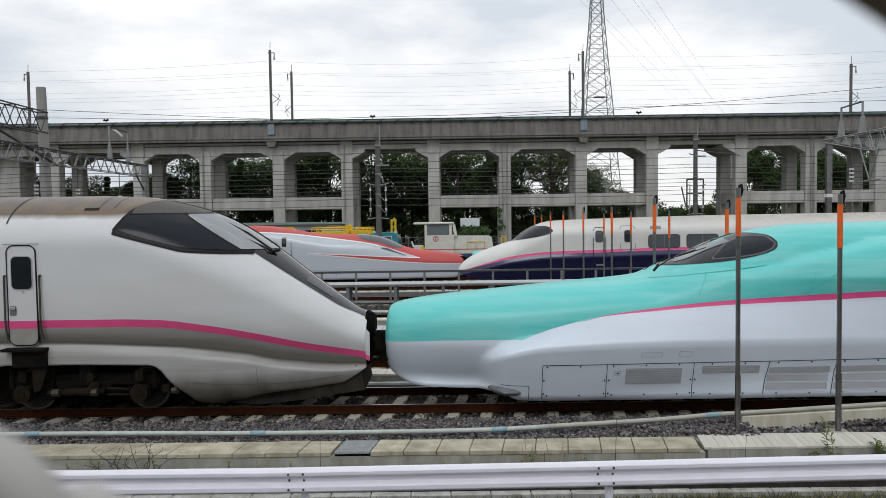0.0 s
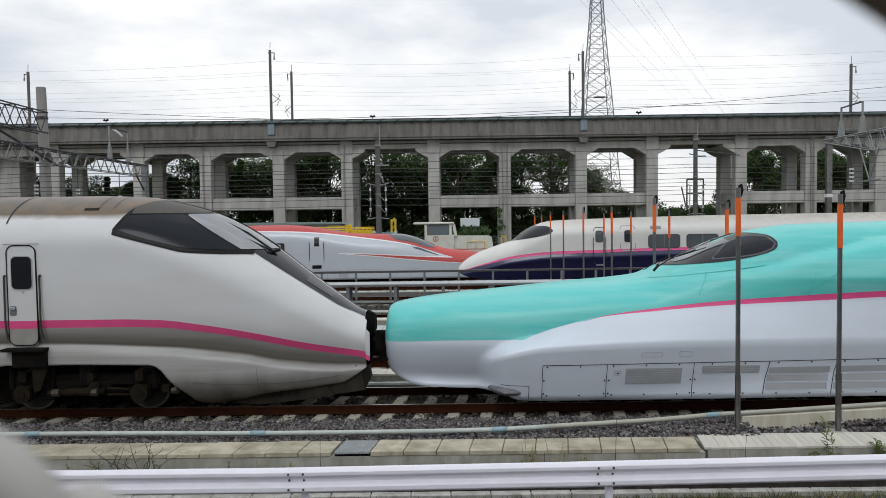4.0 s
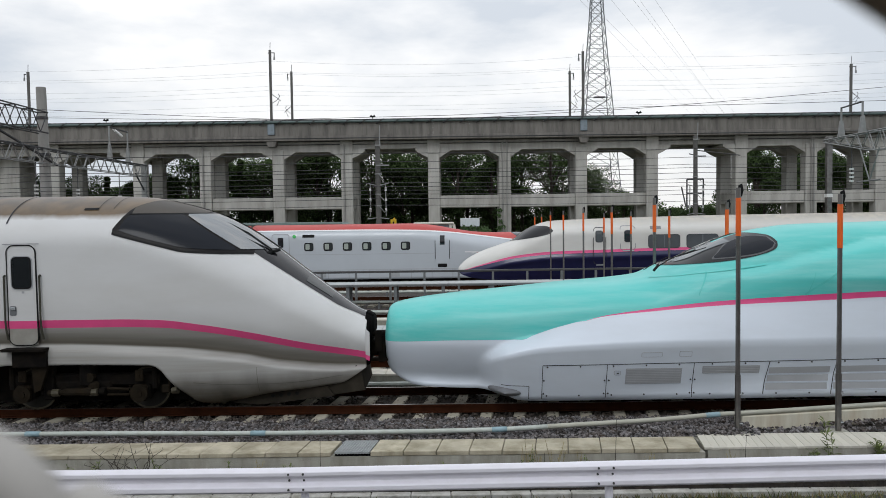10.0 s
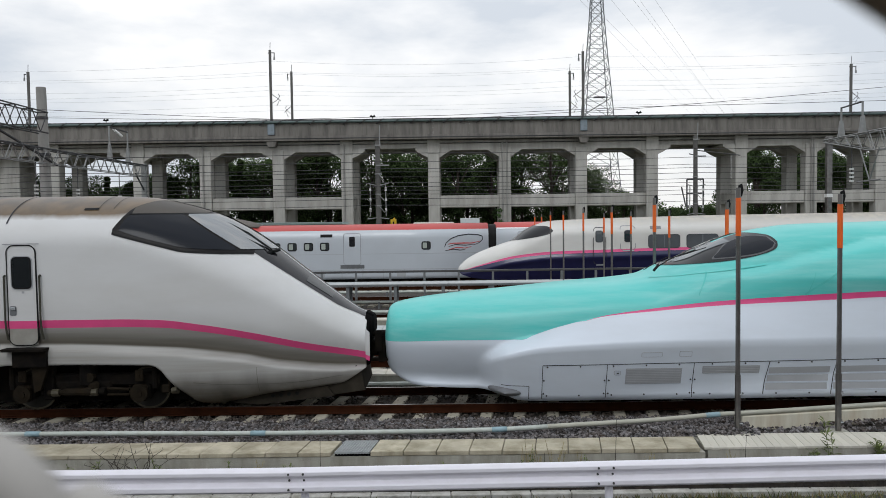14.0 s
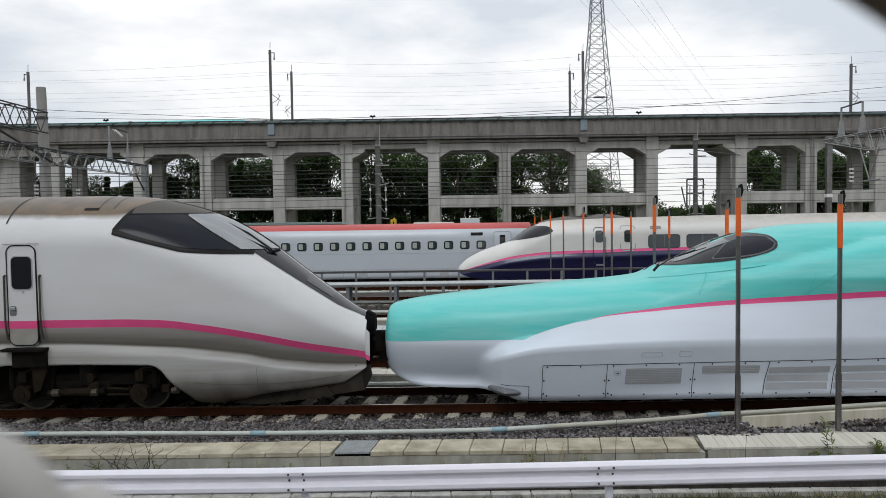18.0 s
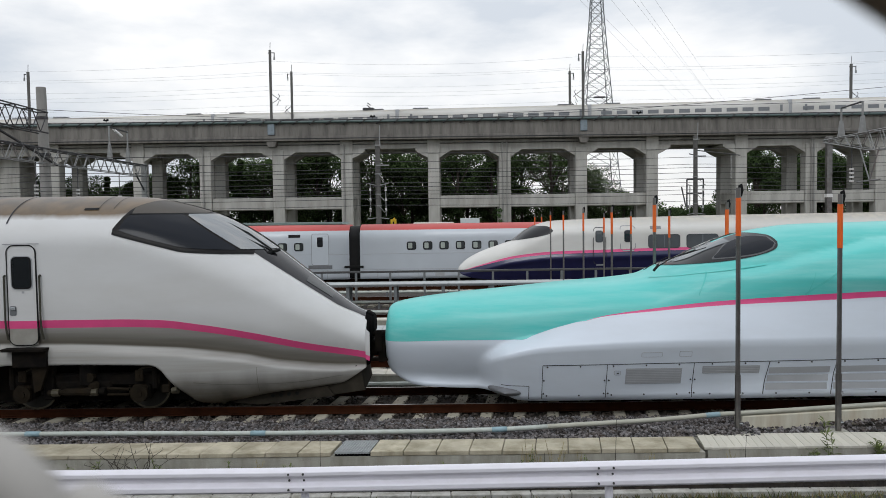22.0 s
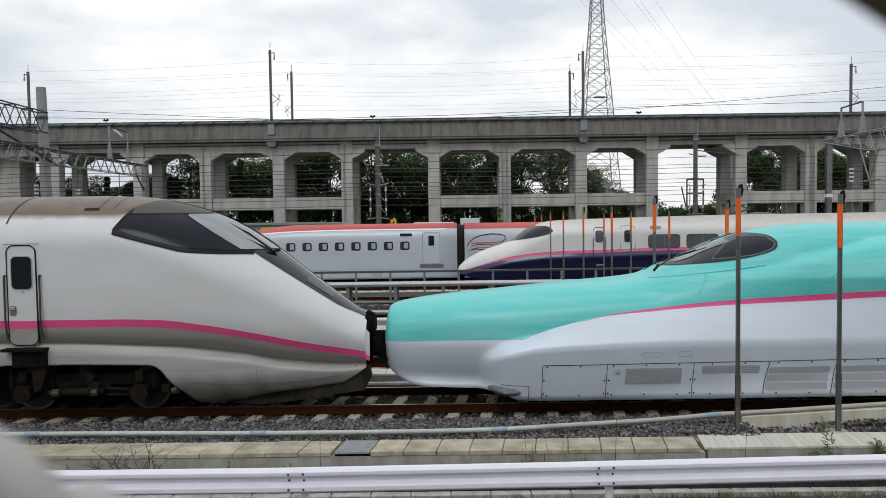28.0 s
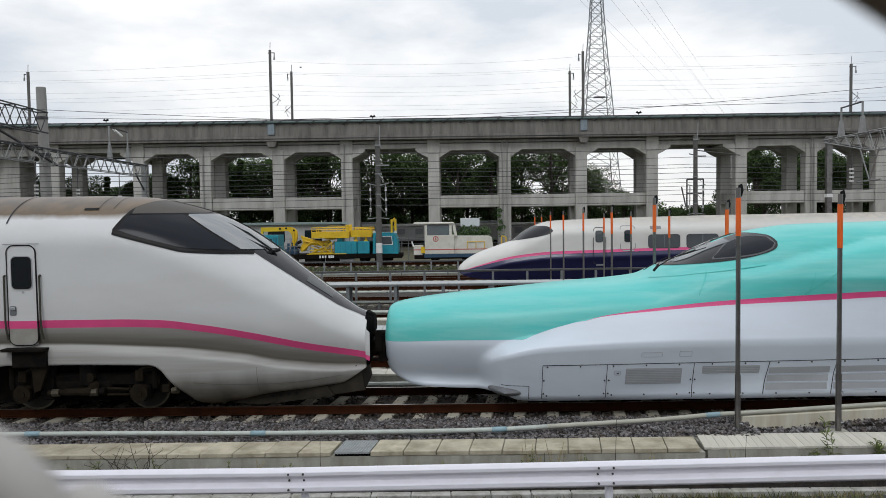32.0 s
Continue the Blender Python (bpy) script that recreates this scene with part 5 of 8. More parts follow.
def build_pipe():
    p = thing("cable_pipe", pose(0, 0, 0), "pale plastic cable pipe lying on the ballast", "pipe")
    path = smooth_curve([(-14, 12.78), (-6.67, 12.72), (-2.5, 12.60), (-1.0, 12.60), (0.7, 12.66), (2.0, 12.84), (3.5, 13.01), (4.7, 13.13), (5.3, 13.21), (8.1, 13.70), (16, 14.95)])
    zz = smooth_curve([(-14, 0.01), (1, 0.01), (3.5, 0.04), (5.0, 0.10), (14, 0.11)])
    xs = list(np.arange(-14, 14.0, 0.35))
    pts = [(x, path(x), zz(x)) for x in xs if x < 2.0]
    bm = bmesh.new()
    ring(bm, pts, 0.041, 10)
    part("tube", bm, M["pipe"], p, smooth=True)
    bm = bmesh.new()
    ring(bm, [(x, path(x), zz(x)) for x in np.arange(1.70, 14.0, 0.35)], 0.042, 10)
    part("dusty_tube", bm, M["pipe_dusty"], p, "dust-covered beige length of pipe", True)
    for x in (-11.2, -7.28, -3.31, 0.85, 4.7):
        bm = bmesh.new()
        ring(bm, [(x - 0.13, path(x - 0.13), zz(x - 0.13)), (x + 0.13, path(x + 0.13), zz(x + 0.13))], 0.047, 10)
        part("joint_sleeve", bm, M["pipe_blue"], p, "blue-grey joint sleeve", True)
    return p


def ring(bm, pts, r, n=8):
    """A continuous tube through points."""
    rows = []
    for i, p in enumerate(pts):
        a, b = Vector(pts[max(0, i - 1)]), Vector(pts[min(len(pts) - 1, i + 1)])
        q = (b - a).to_track_quat("Z", "Y")
        rows.append([bm.verts.new(Vector(p) + q @ Vector((r * math.cos(2 * math.pi * k / n), r * math.sin(2 * math.pi * k / n), 0))) for k in range(n)])
    for u, v in zip(rows, rows[1:]):
        for k in range(n):
            bm.faces.new((u[k], u[(k + 1) % n], v[(k + 1) % n], v[k]))
    bm.faces.new(rows[0][::-1])
    bm.faces.new(rows[-1])
    return bm


walkway = build_walkway()
pipe = build_pipe()
kerb_line = thing("road_kerb", pose(0, 0, 0), "pale concrete kerb blocks at the road edge", "kerb", "", "structure")
for i_k in range(40):
    bm_k = bmesh.new()
    box(bm_k, -12 + 0.6 * i_k + 0.005, -12 + 0.6 * i_k + 0.595, 10.86, 11.19, -0.8, -0.44 + random.uniform(-0.004, 0.004), 0.012)
    part("kerb_block", bm_k, M["kerb_white"], kerb_line)
ground_box("verge", (-14, 16, 11.19, 11.60, -1.0, -0.47), M["soil"], "weedy soil strip behind the road kerb", "verge")


# ---- loose stones of the ballast ----
def stones(name, regions, size, seed, label, material="ballast"):
    rng = np.random.default_rng(seed)
    base = np.array([(0, 0, 1), (0.89, 0, 0.45), (0.28, 0.85, 0.45), (-0.72, 0.53, 0.45), (-0.72, -0.53, 0.45), (0.28, -0.85, 0.45), (0.72, 0.53, -0.45), (-0.28, 0.85, -0.45), (-0.89, 0, -0.45), (-0.28, -0.85, -0.45), (0.72, -0.53, -0.45)])
    tri = np.array([(0, 1, 2), (0, 2, 3), (0, 3, 4), (0, 4, 5), (0, 5, 1), (1, 6, 2), (2, 6, 7), (2, 7, 3), (3, 7, 8), (3, 8, 4), (4, 8, 9), (4, 9, 5), (5, 9, 10), (5, 10, 1), (1, 10, 6)])
    V, Fc = [], []
    count = 0
    for x0, x1, y0, y1, z, n, bumpy in regions:
        c = np.stack([rng.uniform(x0, x1, n), rng.uniform(y0, y1, n), np.zeros(n)], 1)
        c[:, 2] = z + bumpy * (np.sin(c[:, 0] * 2.1 + seed) * np.cos(c[:, 1] * 3.7)) + rng.uniform(-0.025, 0.02, n)
        for k in range(n):
            s = size * rng.uniform(0.6, 1.35)
            v = base * rng.uniform(0.4, 1.5, (11, 1)) * np.array([s, s * rng.uniform(0.6, 1), s * rng.uniform(0.5, 0.9)])
            a = rng.uniform(0, 6.28)
            ca, sa = np.cos(a), np.sin(a)
            v = np.stack([v[:, 0] * ca - v[:, 1] * sa, v[:, 0] * sa + v[:, 1] * ca, v[:, 2]], 1)
            V.append(v + c[k])
            Fc.append(tri + 11 * count)
            count += 1
    me = bpy.data.meshes.new(name)
    V, Fc = np.concatenate(V), np.concatenate(Fc)
    me.vertices.add(len(V))
    me.vertices.foreach_set("co", V.ravel())
    me.loops.add(Fc.size)
    me.loops.foreach_set("vertex_index", Fc.ravel())
    me.polygons.add(len(Fc))
    me.polygons.foreach_set("loop_start", np.arange(0, Fc.size, 3))
    me.polygons.foreach_set("loop_total", np.full(len(Fc), 3))
    me.materials.append(M[material])
    me.update(calc_edges=True)
    return tagged(new(name, me), label, "ballast", "", "stuff")


ground_box("ballast_shoulder", (-14, 5.25, 12.17, 13.35, -0.5, -0.13), M["ballast_bed"], "grey ballast shoulder beside the near track", "ballast")
ground_box("ballast_pocket", (5.25, 16, 12.36, 13.9, -0.5, -0.22), M["ballast_bed"], "grey ballast between tile strip and platform edge", "ballast")
stones("ballast_stones", [(-9.4, 5.2, 12.18, 13.4, -0.105, 12500, 0.015), (-9.6, 9.5, 13.35, 13.75, -0.16, 5200, 0.012), (-9.8, 9.5, 13.7, 14.22, -0.215, 8500, 0.010), (5.3, 9.3, 12.37, 13.25, -0.185, 1500, 0.01), (3.2, 5.2, 12.25, 12.95, -0.03, 900, 0.03), (3.9, 5.2, 12.3, 12.8, 0.02, 300, 0.03)], 0.029, 5, "loose grey and brown ballast stones around the rails")
# stones beneath the trains carry the shade in their colour
stones("track_stones", [(-9.8, 9.5, 14.2, 17.2, -0.236, 10500, 0.01)], 0.031, 6, "dark oily ballast stones with under-train shade in their colour", "ballast_oily_shaded")
stones("ballast_stones", [(-5, 4, 18.2, 21.6, -0.25, 2200, 0.01), (-6, 4, 25.8, 30.6, -0.25, 1600, 0.01)], 0.05, 8, "loose grey ballast stones on the farther tracks")


# ---- marker poles with orange bands ----
def marker_pole(x, y, top, r, hood, band=0.64):
    p = thing("marker_pole", pose(x, y, 0), "slim steel marker pole with an orange band and black cap" if hood else "slim steel marker pole with an orange band", "pole", "marker poles")
    joined("shaft", p, M["steel_dull"], lambda bm: rod(bm, (0, 0, -0.3), (0, 0, top - 0.02), r, n=10))
    joined("orange_band", p, M["orange"], lambda bm: rod(bm, (0, 0, top - 0.19 - band), (0, 0, top - 0.19), r * 1.12, n=10), "orange reflective sleeve")
    if hood:
        def cap(bm):
            prism(bm, [(0.0, top - 0.2), (r * 1.5, top - 0.16), (r * 2.1, top - 0.06), (r * 1.5, top + 0.05), (0.0, top + 0.02)], -0.012, 0.012)
        joined("cap", p, M["black"], cap, "black angular end cap")
    joined("sleeve", p, M["steel_dull"], lambda bm: rod(bm, (0, 0, -0.28), (0, 0, 0.95), r * 1.22, n=10), "thicker lower sleeve")
    for z in (0.62, 0.12):
        joined("bolt", p, M["steel"], lambda bm: rod(bm, (0.4 * r, -r, z), (r * 1.75, -r * 0.8, z), 0.014, n=6))
    joined("foot", p, M["kerb"], lambda bm: box(bm, -0.17, 0.17, -0.15, 0.15, -0.55, -0.03, 0.02))
    return p


for y_p, top_p in ((12.5, 4.14), (17.55, 4.1), (22.1, 3.95), (26.7, 3.95), (31.3, 3.9), (35.2, 3.9), (43.2, 3.8)):
    for x_p in (4.9, 6.61) if y_p < 34 else ((4.9,) if y_p < 40 else (5.1, 5.5)):
        marker_pole(x_p, y_p, top_p - (0.13 if x_p > 6 else 0.0), 0.040 if y_p < 20 else 0.032, y_p < 32, 0.85 if 13 < y_p < 20 and x_p > 6 else (0.74 if x_p > 6 and y_p < 13 else 0.64))


# ---- weeds ----
def weed(name, x, y, z, h, n, label, seed, leaf=0.07, material="weed"):
    rng = random.Random(seed)
    p = thing(name, pose(x, y, z), label, "weed", "trackside weeds")
    bm = bmesh.new()
    tips = []
    for k in range(n):
        lean = Vector((rng.uniform(-0.25, 0.25), rng.uniform(-0.2, 0.2), 1)).normalized()
        a = Vector((rng.uniform(-0.05, 0.05), rng.uniform(-0.05, 0.05), 0))
        b = a + lean * h * rng.uniform(0.6, 1.0)
        rod(bm, a, b, 0.006, 0.003, n=4)
        tips.append((a, b))
    part("stem", bm, M[material], p)
    bm = bmesh.new()
    for a, b in tips:
        for q in range(26):
            c = a.lerp(b, rng.uniform(0.12, 1.0))
            d = Vector((rng.uniform(-1, 1), rng.uniform(-1, 1), rng.uniform(-0.2, 0.8))).normalized()
            s = d.cross(Vector((0, 0, 1))).normalized() * leaf * 0.12
            e = c + d * leaf * rng.uniform(0.6, 1.4)
            m = c.lerp(e, 0.5) + Vector((0, 0, 0.012))
            v = [bm.verts.new(t) for t in (c, m - s, e, m + s)]
            bm.faces.new(v)
    part("leaves", bm, M[material], p)
    return p


for i_w, (xw, hw) in enumerate(((-5.9, 0.42), (-5.75, 0.3), (-4.9, 0.32), (-3.25, 0.3))):
    weed("weed", xw, 11.33, -0.46, hw, 3, "small green weed sprouting by the walkway wall", 90 + i_w, 0.08)
weed("weed", 6.02, 11.55, -0.40, 0.95, 2, "tall green leafy weed growing by the tile strip", 3, 0.14)
weed("weed", 5.72, 11.55, -0.35, 0.30, 3, "low green weed at the foot of the kerb", 5, 0.09)
weed("weed", 6.75, 11.55, -0.35, 0.48, 5, "short bushy green weed by the kerb", 4, 0.13)
for i_w, (xw, hw) in enumerate(((-3.47, 0.14), (-2.5, 0.10), (1.27, 0.34), (1.12, 0.12), (2.15, 0.16), (-4.6, 0.12), (-0.1, 0.08), (-5.55, 0.16), (5.5, 0.18), (5.9, 0.14))):
    weed("weed", xw, 11.36, -0.47, hw + 0.3, 3, "small green weed growing from the kerb joint", 10 + i_w, 0.07)


for i_w, (xw, hw) in enumerate(((1.2, 0.75), (1.38, 0.6), (1.62, 0.7), (2.0, 0.5), (-0.55, 0.4), (-3.0, 0.45), (3.1, 0.5), (4.4, 0.5))):
    weed("dry_grass", xw, 11.38, -0.47, hw, 6, "thin dry straw-coloured grass tuft by the kerb", 60 + i_w, 0.035, "straw")


def grass_strip():
    rng = random.Random(77)
    for name, material, label, count in (("grass", "weed", "sparse green grass along the kerb", 1700), ("dry_grass_blades", "straw", "dry straw-coloured grass along the kerb", 1900)):
        verts, faces = [], []
        for k in range(count):
            x = rng.uniform(-9, 9)
            if rng.random() < 0.65 and x < 2.2:
                continue
            front = rng.random() < 0.7
            y, z = (rng.uniform(10.6, 10.86), -0.52) if front else (rng.uniform(11.19, 11.26), -0.47)
            h = rng.uniform(0.02, 0.10) * (1.35 if x > 3 and front else 1.0)
            dx, dy = rng.uniform(-0.07, 0.07), rng.uniform(-0.05, 0.05)
            w = rng.uniform(0.004, 0.010)
            b = len(verts)
            verts += [(x - w, y, z), (x + w, y, z), (x + w * 0.7 + dx * 0.4, y + dy * 0.4, z + h * 0.6), (x - w * 0.7 + dx * 0.4, y + dy * 0.4, z + h * 0.6), (x + dx, y + dy, z + h)]
            faces += [(b, b + 1, b + 2, b + 3), (b + 3, b + 2, b + 4)]
        tagged(mesh_part(name, verts, faces, M[material]), label, "grass", "", "stuff")


grass_strip()


def dead_branch():
    rng = random.Random(14)
    p = thing("dry_shrub", pose(-5.0, 11.32, -0.46), "leafless dry brown shrub growing by the walkway wall", "shrub")
    for k in range(24):
        bm = bmesh.new()
        a = Vector((rng.uniform(-0.28, 0.28), rng.uniform(-0.06, 0.06), 0))
        d = Vector((rng.uniform(-1.3, 1.3), rng.uniform(-0.12, 0.10), rng.uniform(0.5, 0.95))).normalized()
        pts, n = [a], rng.randint(4, 6)
        ln = rng.uniform(0.5, 0.85) / n
        for q in range(n):
            d = (d + Vector((rng.uniform(-0.8, 0.8), rng.uniform(-0.12, 0.12), rng.uniform(-0.40, 0.32)))).normalized()
            pts.append(pts[-1] + d * ln)
        for q, (u, v) in enumerate(zip(pts, pts[1:])):
            rod(bm, u, v, 0.0075 * (1 - 0.12 * q), 0.0075 * (1 - 0.12 * (q + 1)), n=5)
            if q > 1:
                e = v + Vector((rng.uniform(-1, 1), rng.uniform(-0.2, 0.2), rng.uniform(0.1, 1))).normalized() * rng.uniform(0.04, 0.12)
                rod(bm, v, e, 0.004, 0.002, n=4)
        part("branch", bm, M["bark"], p)


dead_branch()
for x_s, y_s, z_s, h_s in ((-2.02, 11.3, -0.47, 0.85), (2.55, 11.35, -0.47, 1.05), (1.45, 11.35, -0.47, 0.5), (1.75, 11.35, -0.47, 0.55), (4.62, 11.5, -0.47, 0.7)):
    s_t = thing("dry_stalk", pose(x_s, y_s, z_s, 3, 1, 0), "thin dry grey plant stalk by the kerb", "stalk", "dry stalks")
    joined("stem", s_t, M["bark"], lambda bm: rod(bm, (0, 0, 0), (0, 0, h_s), 0.006, 0.003, n=5))


# ---- chain-link wire just before the lens ----
def fence_wire():
    f = thing("fence_wire", pose(0, 0, 0), "pale coated chain-link fence wire close to the lens", "fence")
    bm = bmesh.new()
    ring(bm, [(-0.150, 0.19, 3.648), (-0.130, 0.19, 3.643), (-0.118, 0.19, 3.637), (-0.110, 0.19, 3.629), (-0.106, 0.19, 3.615), (-0.105, 0.19, 3.59), (-0.105, 0.19, 3.0), (-0.105, 0.19, -0.53)], 0.0078, 12)
    part("strand", bm, M["wire_coat"], f, smooth=True)
    bm = bmesh.new()
    ring(bm, [(-0.125, 0.197, 3.60), (-0.108, 0.197, 3.619), (-0.099, 0.197, 3.6225), (-0.090, 0.197, 3.6165), (-0.078, 0.197, 3.59), (-0.08, 0.197, 3.0), (-0.08, 0.197, -0.53)], 0.0075, 12)
    part("strand", bm, M["wire_coat"], f, smooth=True)
    bm = bmesh.new()
    ring(bm, [(0.080, 0.19, 3.780), (0.1065, 0.19, 3.7625), (0.1225, 0.19, 3.7520), (0.15, 0.19, 3.734), (0.165, 0.19, 3.70), (0.165, 0.19, 3.0), (0.165, 0.19, -0.53)], 0.0095, 12)
    part("strand", bm, M["wire_dark"], f, smooth=True)


fence_wire()


# ---- details of the grey train ----
def side_patch(t, w, name, x0, x1, z0, z1, m, off, parent=None, label="", nx=2, nz=4):
    return patch(name, x0, x1, nx, const(z0), const(z1), nz, w, m, parent or t, off, label, (-1,))




def grey_details():
    t, w, top = grey_train, grey_width, grey_top
    dw = lambda x, z: max(w(x, z), 1.47 - 0.05 * max(0.0, 1.75 - z))
    d = side_patch(t, dw, "door", -8.33, -7.80, 1.38, 3.26, M["white_old"], 0.012, None, "white passenger door with a dark window", 2, 10)
    side_patch(t, dw, "door_lower", -8.33, -7.80, 1.38, 1.69, M["grey_door"], 0.016, d, "grey lower door panel", 2, 3)
    round_panel("door_glass", -8.225, -7.895, 2.47, 3.03, 0.06, dw, M["glass"], d, 0.030)
    round_seal("door_glass_seal", -8.225, -7.895, 2.47, 3.03, 0.06, 0.022, dw, M["black"], d, 0.034)
    round_seal("door_glass_rim", -8.25, -7.87, 2.445, 3.055, 0.08, 0.016, dw, M["vent"], d, 0.026)
    round_seal("door_seal", -8.33, -7.80, 1.38, 3.26, 0.13, 0.02, dw, M["black"], d, 0.024)
    side_patch(t, dw, "door_stripe", -8.33, -7.80, 1.69, 1.835, M["pink"], 0.018, d)
    round_panel("handle_recess", -8.31, -8.18, 1.94, 2.12, 0.03, dw, M["step_grey"], d, 0.022, "grey recessed door handle")
    joined("handle", d, M["steel"], lambda bm: box(bm, -8.30, -8.20, -1.515, -1.49, 2.04, 2.10, 0.008))
    side_patch(t, dw, "door_plate", -8.07, -8.02, 2.36, 2.40, M["vent"], 0.02, d, "", 1, 1)
    side_patch(t, w, "rain_gutter", -8.40, -7.71, 3.285, 3.30, M["vent_seal"], 0.03)
    for x in (-8.385, -7.715):
        joined("grab_rail", t, M["rail_olive"], lambda bm: tube(bm, [(x, -1.475, 2.70), (x, -1.515, 2.685), (x, -1.515, 1.85), (x + 0.012, -1.51, 1.65), (x + 0.03, -1.49, 1.48)], 0.020, 6), "dark olive grab rail")
    joined("door_step", t, M["under"], lambda bm: (box(bm, -8.42, -7.62, -1.66, -1.2, 1.27, 1.32), box(bm, -8.27, -7.63, -1.55, -1.2, 0.96, 1.27)), "dark steel step under the door")
    joined("step_bracket", t, M["gear_brown"], lambda bm: (prism(bm, [(-7.96, 0.97), (-7.64, 0.97), (-7.80, 0.50), (-7.92, 0.45)], -1.46, -1.38)), "dusty brown step bracket")
    # roof hatch and vents
    for x in (-6.79, -6.50):
        patch("roof_seam", x, x + 0.012, 1, const(3.93), lambda u: top(u) - 0.006, 8, w, M["seam"], t, 0.005, "", (-1,))
    patch("roof_vent", -7.05, -6.78, 3, smooth_curve([(-7.05, 3.915), (-6.78, 3.92)]), smooth_curve([(-7.05, 3.955), (-6.78, 3.96)]), 2, w, M["black"], t, 0.012, "", (-1,))
    patch("roof_seam", -8.43, -8.40, 1, const(3.68), lambda x: top(x) - 0.004, 12, w, M["seam"], t, 0.006, "", (-1,))
    # seams on the skirt
    lo = smooth_curve([(-5.0, 0.60), (-4.2, 0.52), (-3.2, 0.50), (-2.05, 0.60)])
    patch("skirt_seam", -4.9, -2.1, 20, lambda x: lo(x), lambda x: lo(x) + 0.012, 1, w, M["grey_old"], t, 0.006, "", (-1,))
    side_patch(t, w, "skirt_seam", -3.72, -3.708, 0.33, 0.85, M["grey_old"], 0.006)
    # coupler opening in the nose
    loft("coupler_housing", [-1.655, -1.60], [(const(0.76), const(1.69), 10, M["recess"], False)], lambda x, z: max(0.06, grey_width(-1.66, z) - 0.02), t, "black open coupler housing in the nose")
    joined("hatch_leaf", t, M["white_old"], lambda bm: prism(bm, [(-1.66, 0.99), (-1.575, 0.95), (-1.575, 1.42), (-1.66, 1.50)], -0.80, -0.76), "white folded nose hatch leaf")
    joined("hatch_leaf", t, M["pink"], lambda bm: prism(bm, [(-1.66, 0.89), (-1.58, 0.86), (-1.575, 0.95), (-1.66, 0.99)], -0.80, -0.76), "pink lower edge of the hatch leaf")
    hz = smooth_curve([(-1.70, 1.755), (-1.60, 1.715), (-1.53, 1.66), (-1.49, 1.55)])
    hl = smooth_curve([(-1.70, 1.45), (-1.60, 1.36), (-1.53, 1.30), (-1.49, 1.32)])
    loft("nose_hood", [-1.70, -1.66, -1.62, -1.59, -1.565, -1.55], [(hl, hz, 8, M["recess"], True)], lambda x, z: 0.56 * max(0.1, 1 - (max(0.0, z - 1.40) / max(0.02, hz(x) - 1.40)) ** 2.4) ** 0.45, t, "black raised nose hood")
    joined("coupler", t, M["under"], lambda bm: (box(bm, -1.62, -1.22, -0.22, 0.22, 0.86, 1.16, 0.03), box(bm, -1.45, -1.30, -0.38, 0.38, 0.75, 1.30, 0.02), rod(bm, (-1.6, -0.3, 1.32), (-1.25, -0.3, 1.32), 0.05), rod(bm, (-1.6, -0.34, 0.8), (-1.25, -0.34, 0.8), 0.04), box(bm, -1.5, -1.36, -0.45, -0.3, 0.98, 1.4)), "grimy steel coupler between the trains")
    joined("front_plough", t, M["plough"], lambda bm: prism(bm, [(-4.5, 0.19), (-3.4, 0.35), (-2.5, 0.45), (-2.3, 0.17), (-3.3, 0.055), (-3.81, 0.01), (-4.27, 0.05)], -0.80, 0.80), "brown dusty snow plough under the nose")
    joined("plough_beak", t, M["plough"], lambda bm: prism(bm, [(-2.6, 0.44), (-2.05, 0.60), (-1.86, 0.76), (-1.77, 0.70), (-1.69, 0.26), (-2.4, 0.165), (-2.6, 0.15)], -0.74, 0.74), "dark front beak of the snow plough")
    for x in (-3.52, -3.36, -3.20, -3.04):
        joined("plough_hole", t, M["black"], lambda bm: rod(bm, (x, -0.79, 0.185 + 0.09 * (x + 3.52)), (x, -0.806, 0.185 + 0.09 * (x + 3.52)), 0.04, n=8))
    # wiper
    joined("wiper", t, M["black"], lambda bm: (tube(bm, [(-3.55, -0.45, 3.09), (-4.05, -0.42, 3.44), (-4.45, -0.40, 3.64)], 0.014, 5), tube(bm, [(-3.5, -0.52, 3.05), (-4.1, -0.62, 3.36), (-4.3, -0.62, 3.46)], 0.014, 5), rod(bm, (-3.62, -0.6, 3.02), (-3.42, -0.36, 3.08), 0.035)))
    pillar = smooth_curve([(-5.24, 3.812), (-4.05, 3.075)])
    patch("side_glass", -6.24, -4.14, 34, smooth_curve([(-6.24, 3.52), (-5.9, 3.40), (-5.37, 3.255), (-5.05, 3.175), (-4.5, 3.125), (-4.14, 3.10)]), lambda x: min(smooth_curve([(-6.24, 3.56), (-6.13, 3.80), (-5.9, 3.81), (-5.24, 3.805)])(x), pillar(x) if x > -5.24 else 9.0), 6, w, M["cab_glass"], t, 0.02, "dark cab side window", (-1, 1), True)
    patch("windscreen", -5.14, -3.52, 30, lambda x: min(3.80, pillar(min(x, -4.05)) + 0.035) - 0.04 * max(0.0, x + 4.05), lambda x: min(3.812, top(x) - 0.004), 8, w, M["windscreen"], t, 0.02, "sloping sky-reflecting cab windscreen", (-1, 1))
    patch("canopy_seam", -6.15, -4.86, 20, lambda x: 3.818, lambda x: 3.834, 1, w, M["black"], t, 0.019, "", (-1,))
    patch("nose_lamp_glass", -2.85, -2.35, 6, smooth_curve([(-2.85, 2.44), (-2.35, 2.09)]), lambda x: top(x) - 0.03, 3, w, M["lamp_lens"], t, 0.016, "headlamp glass in the nose panel", (-1,))
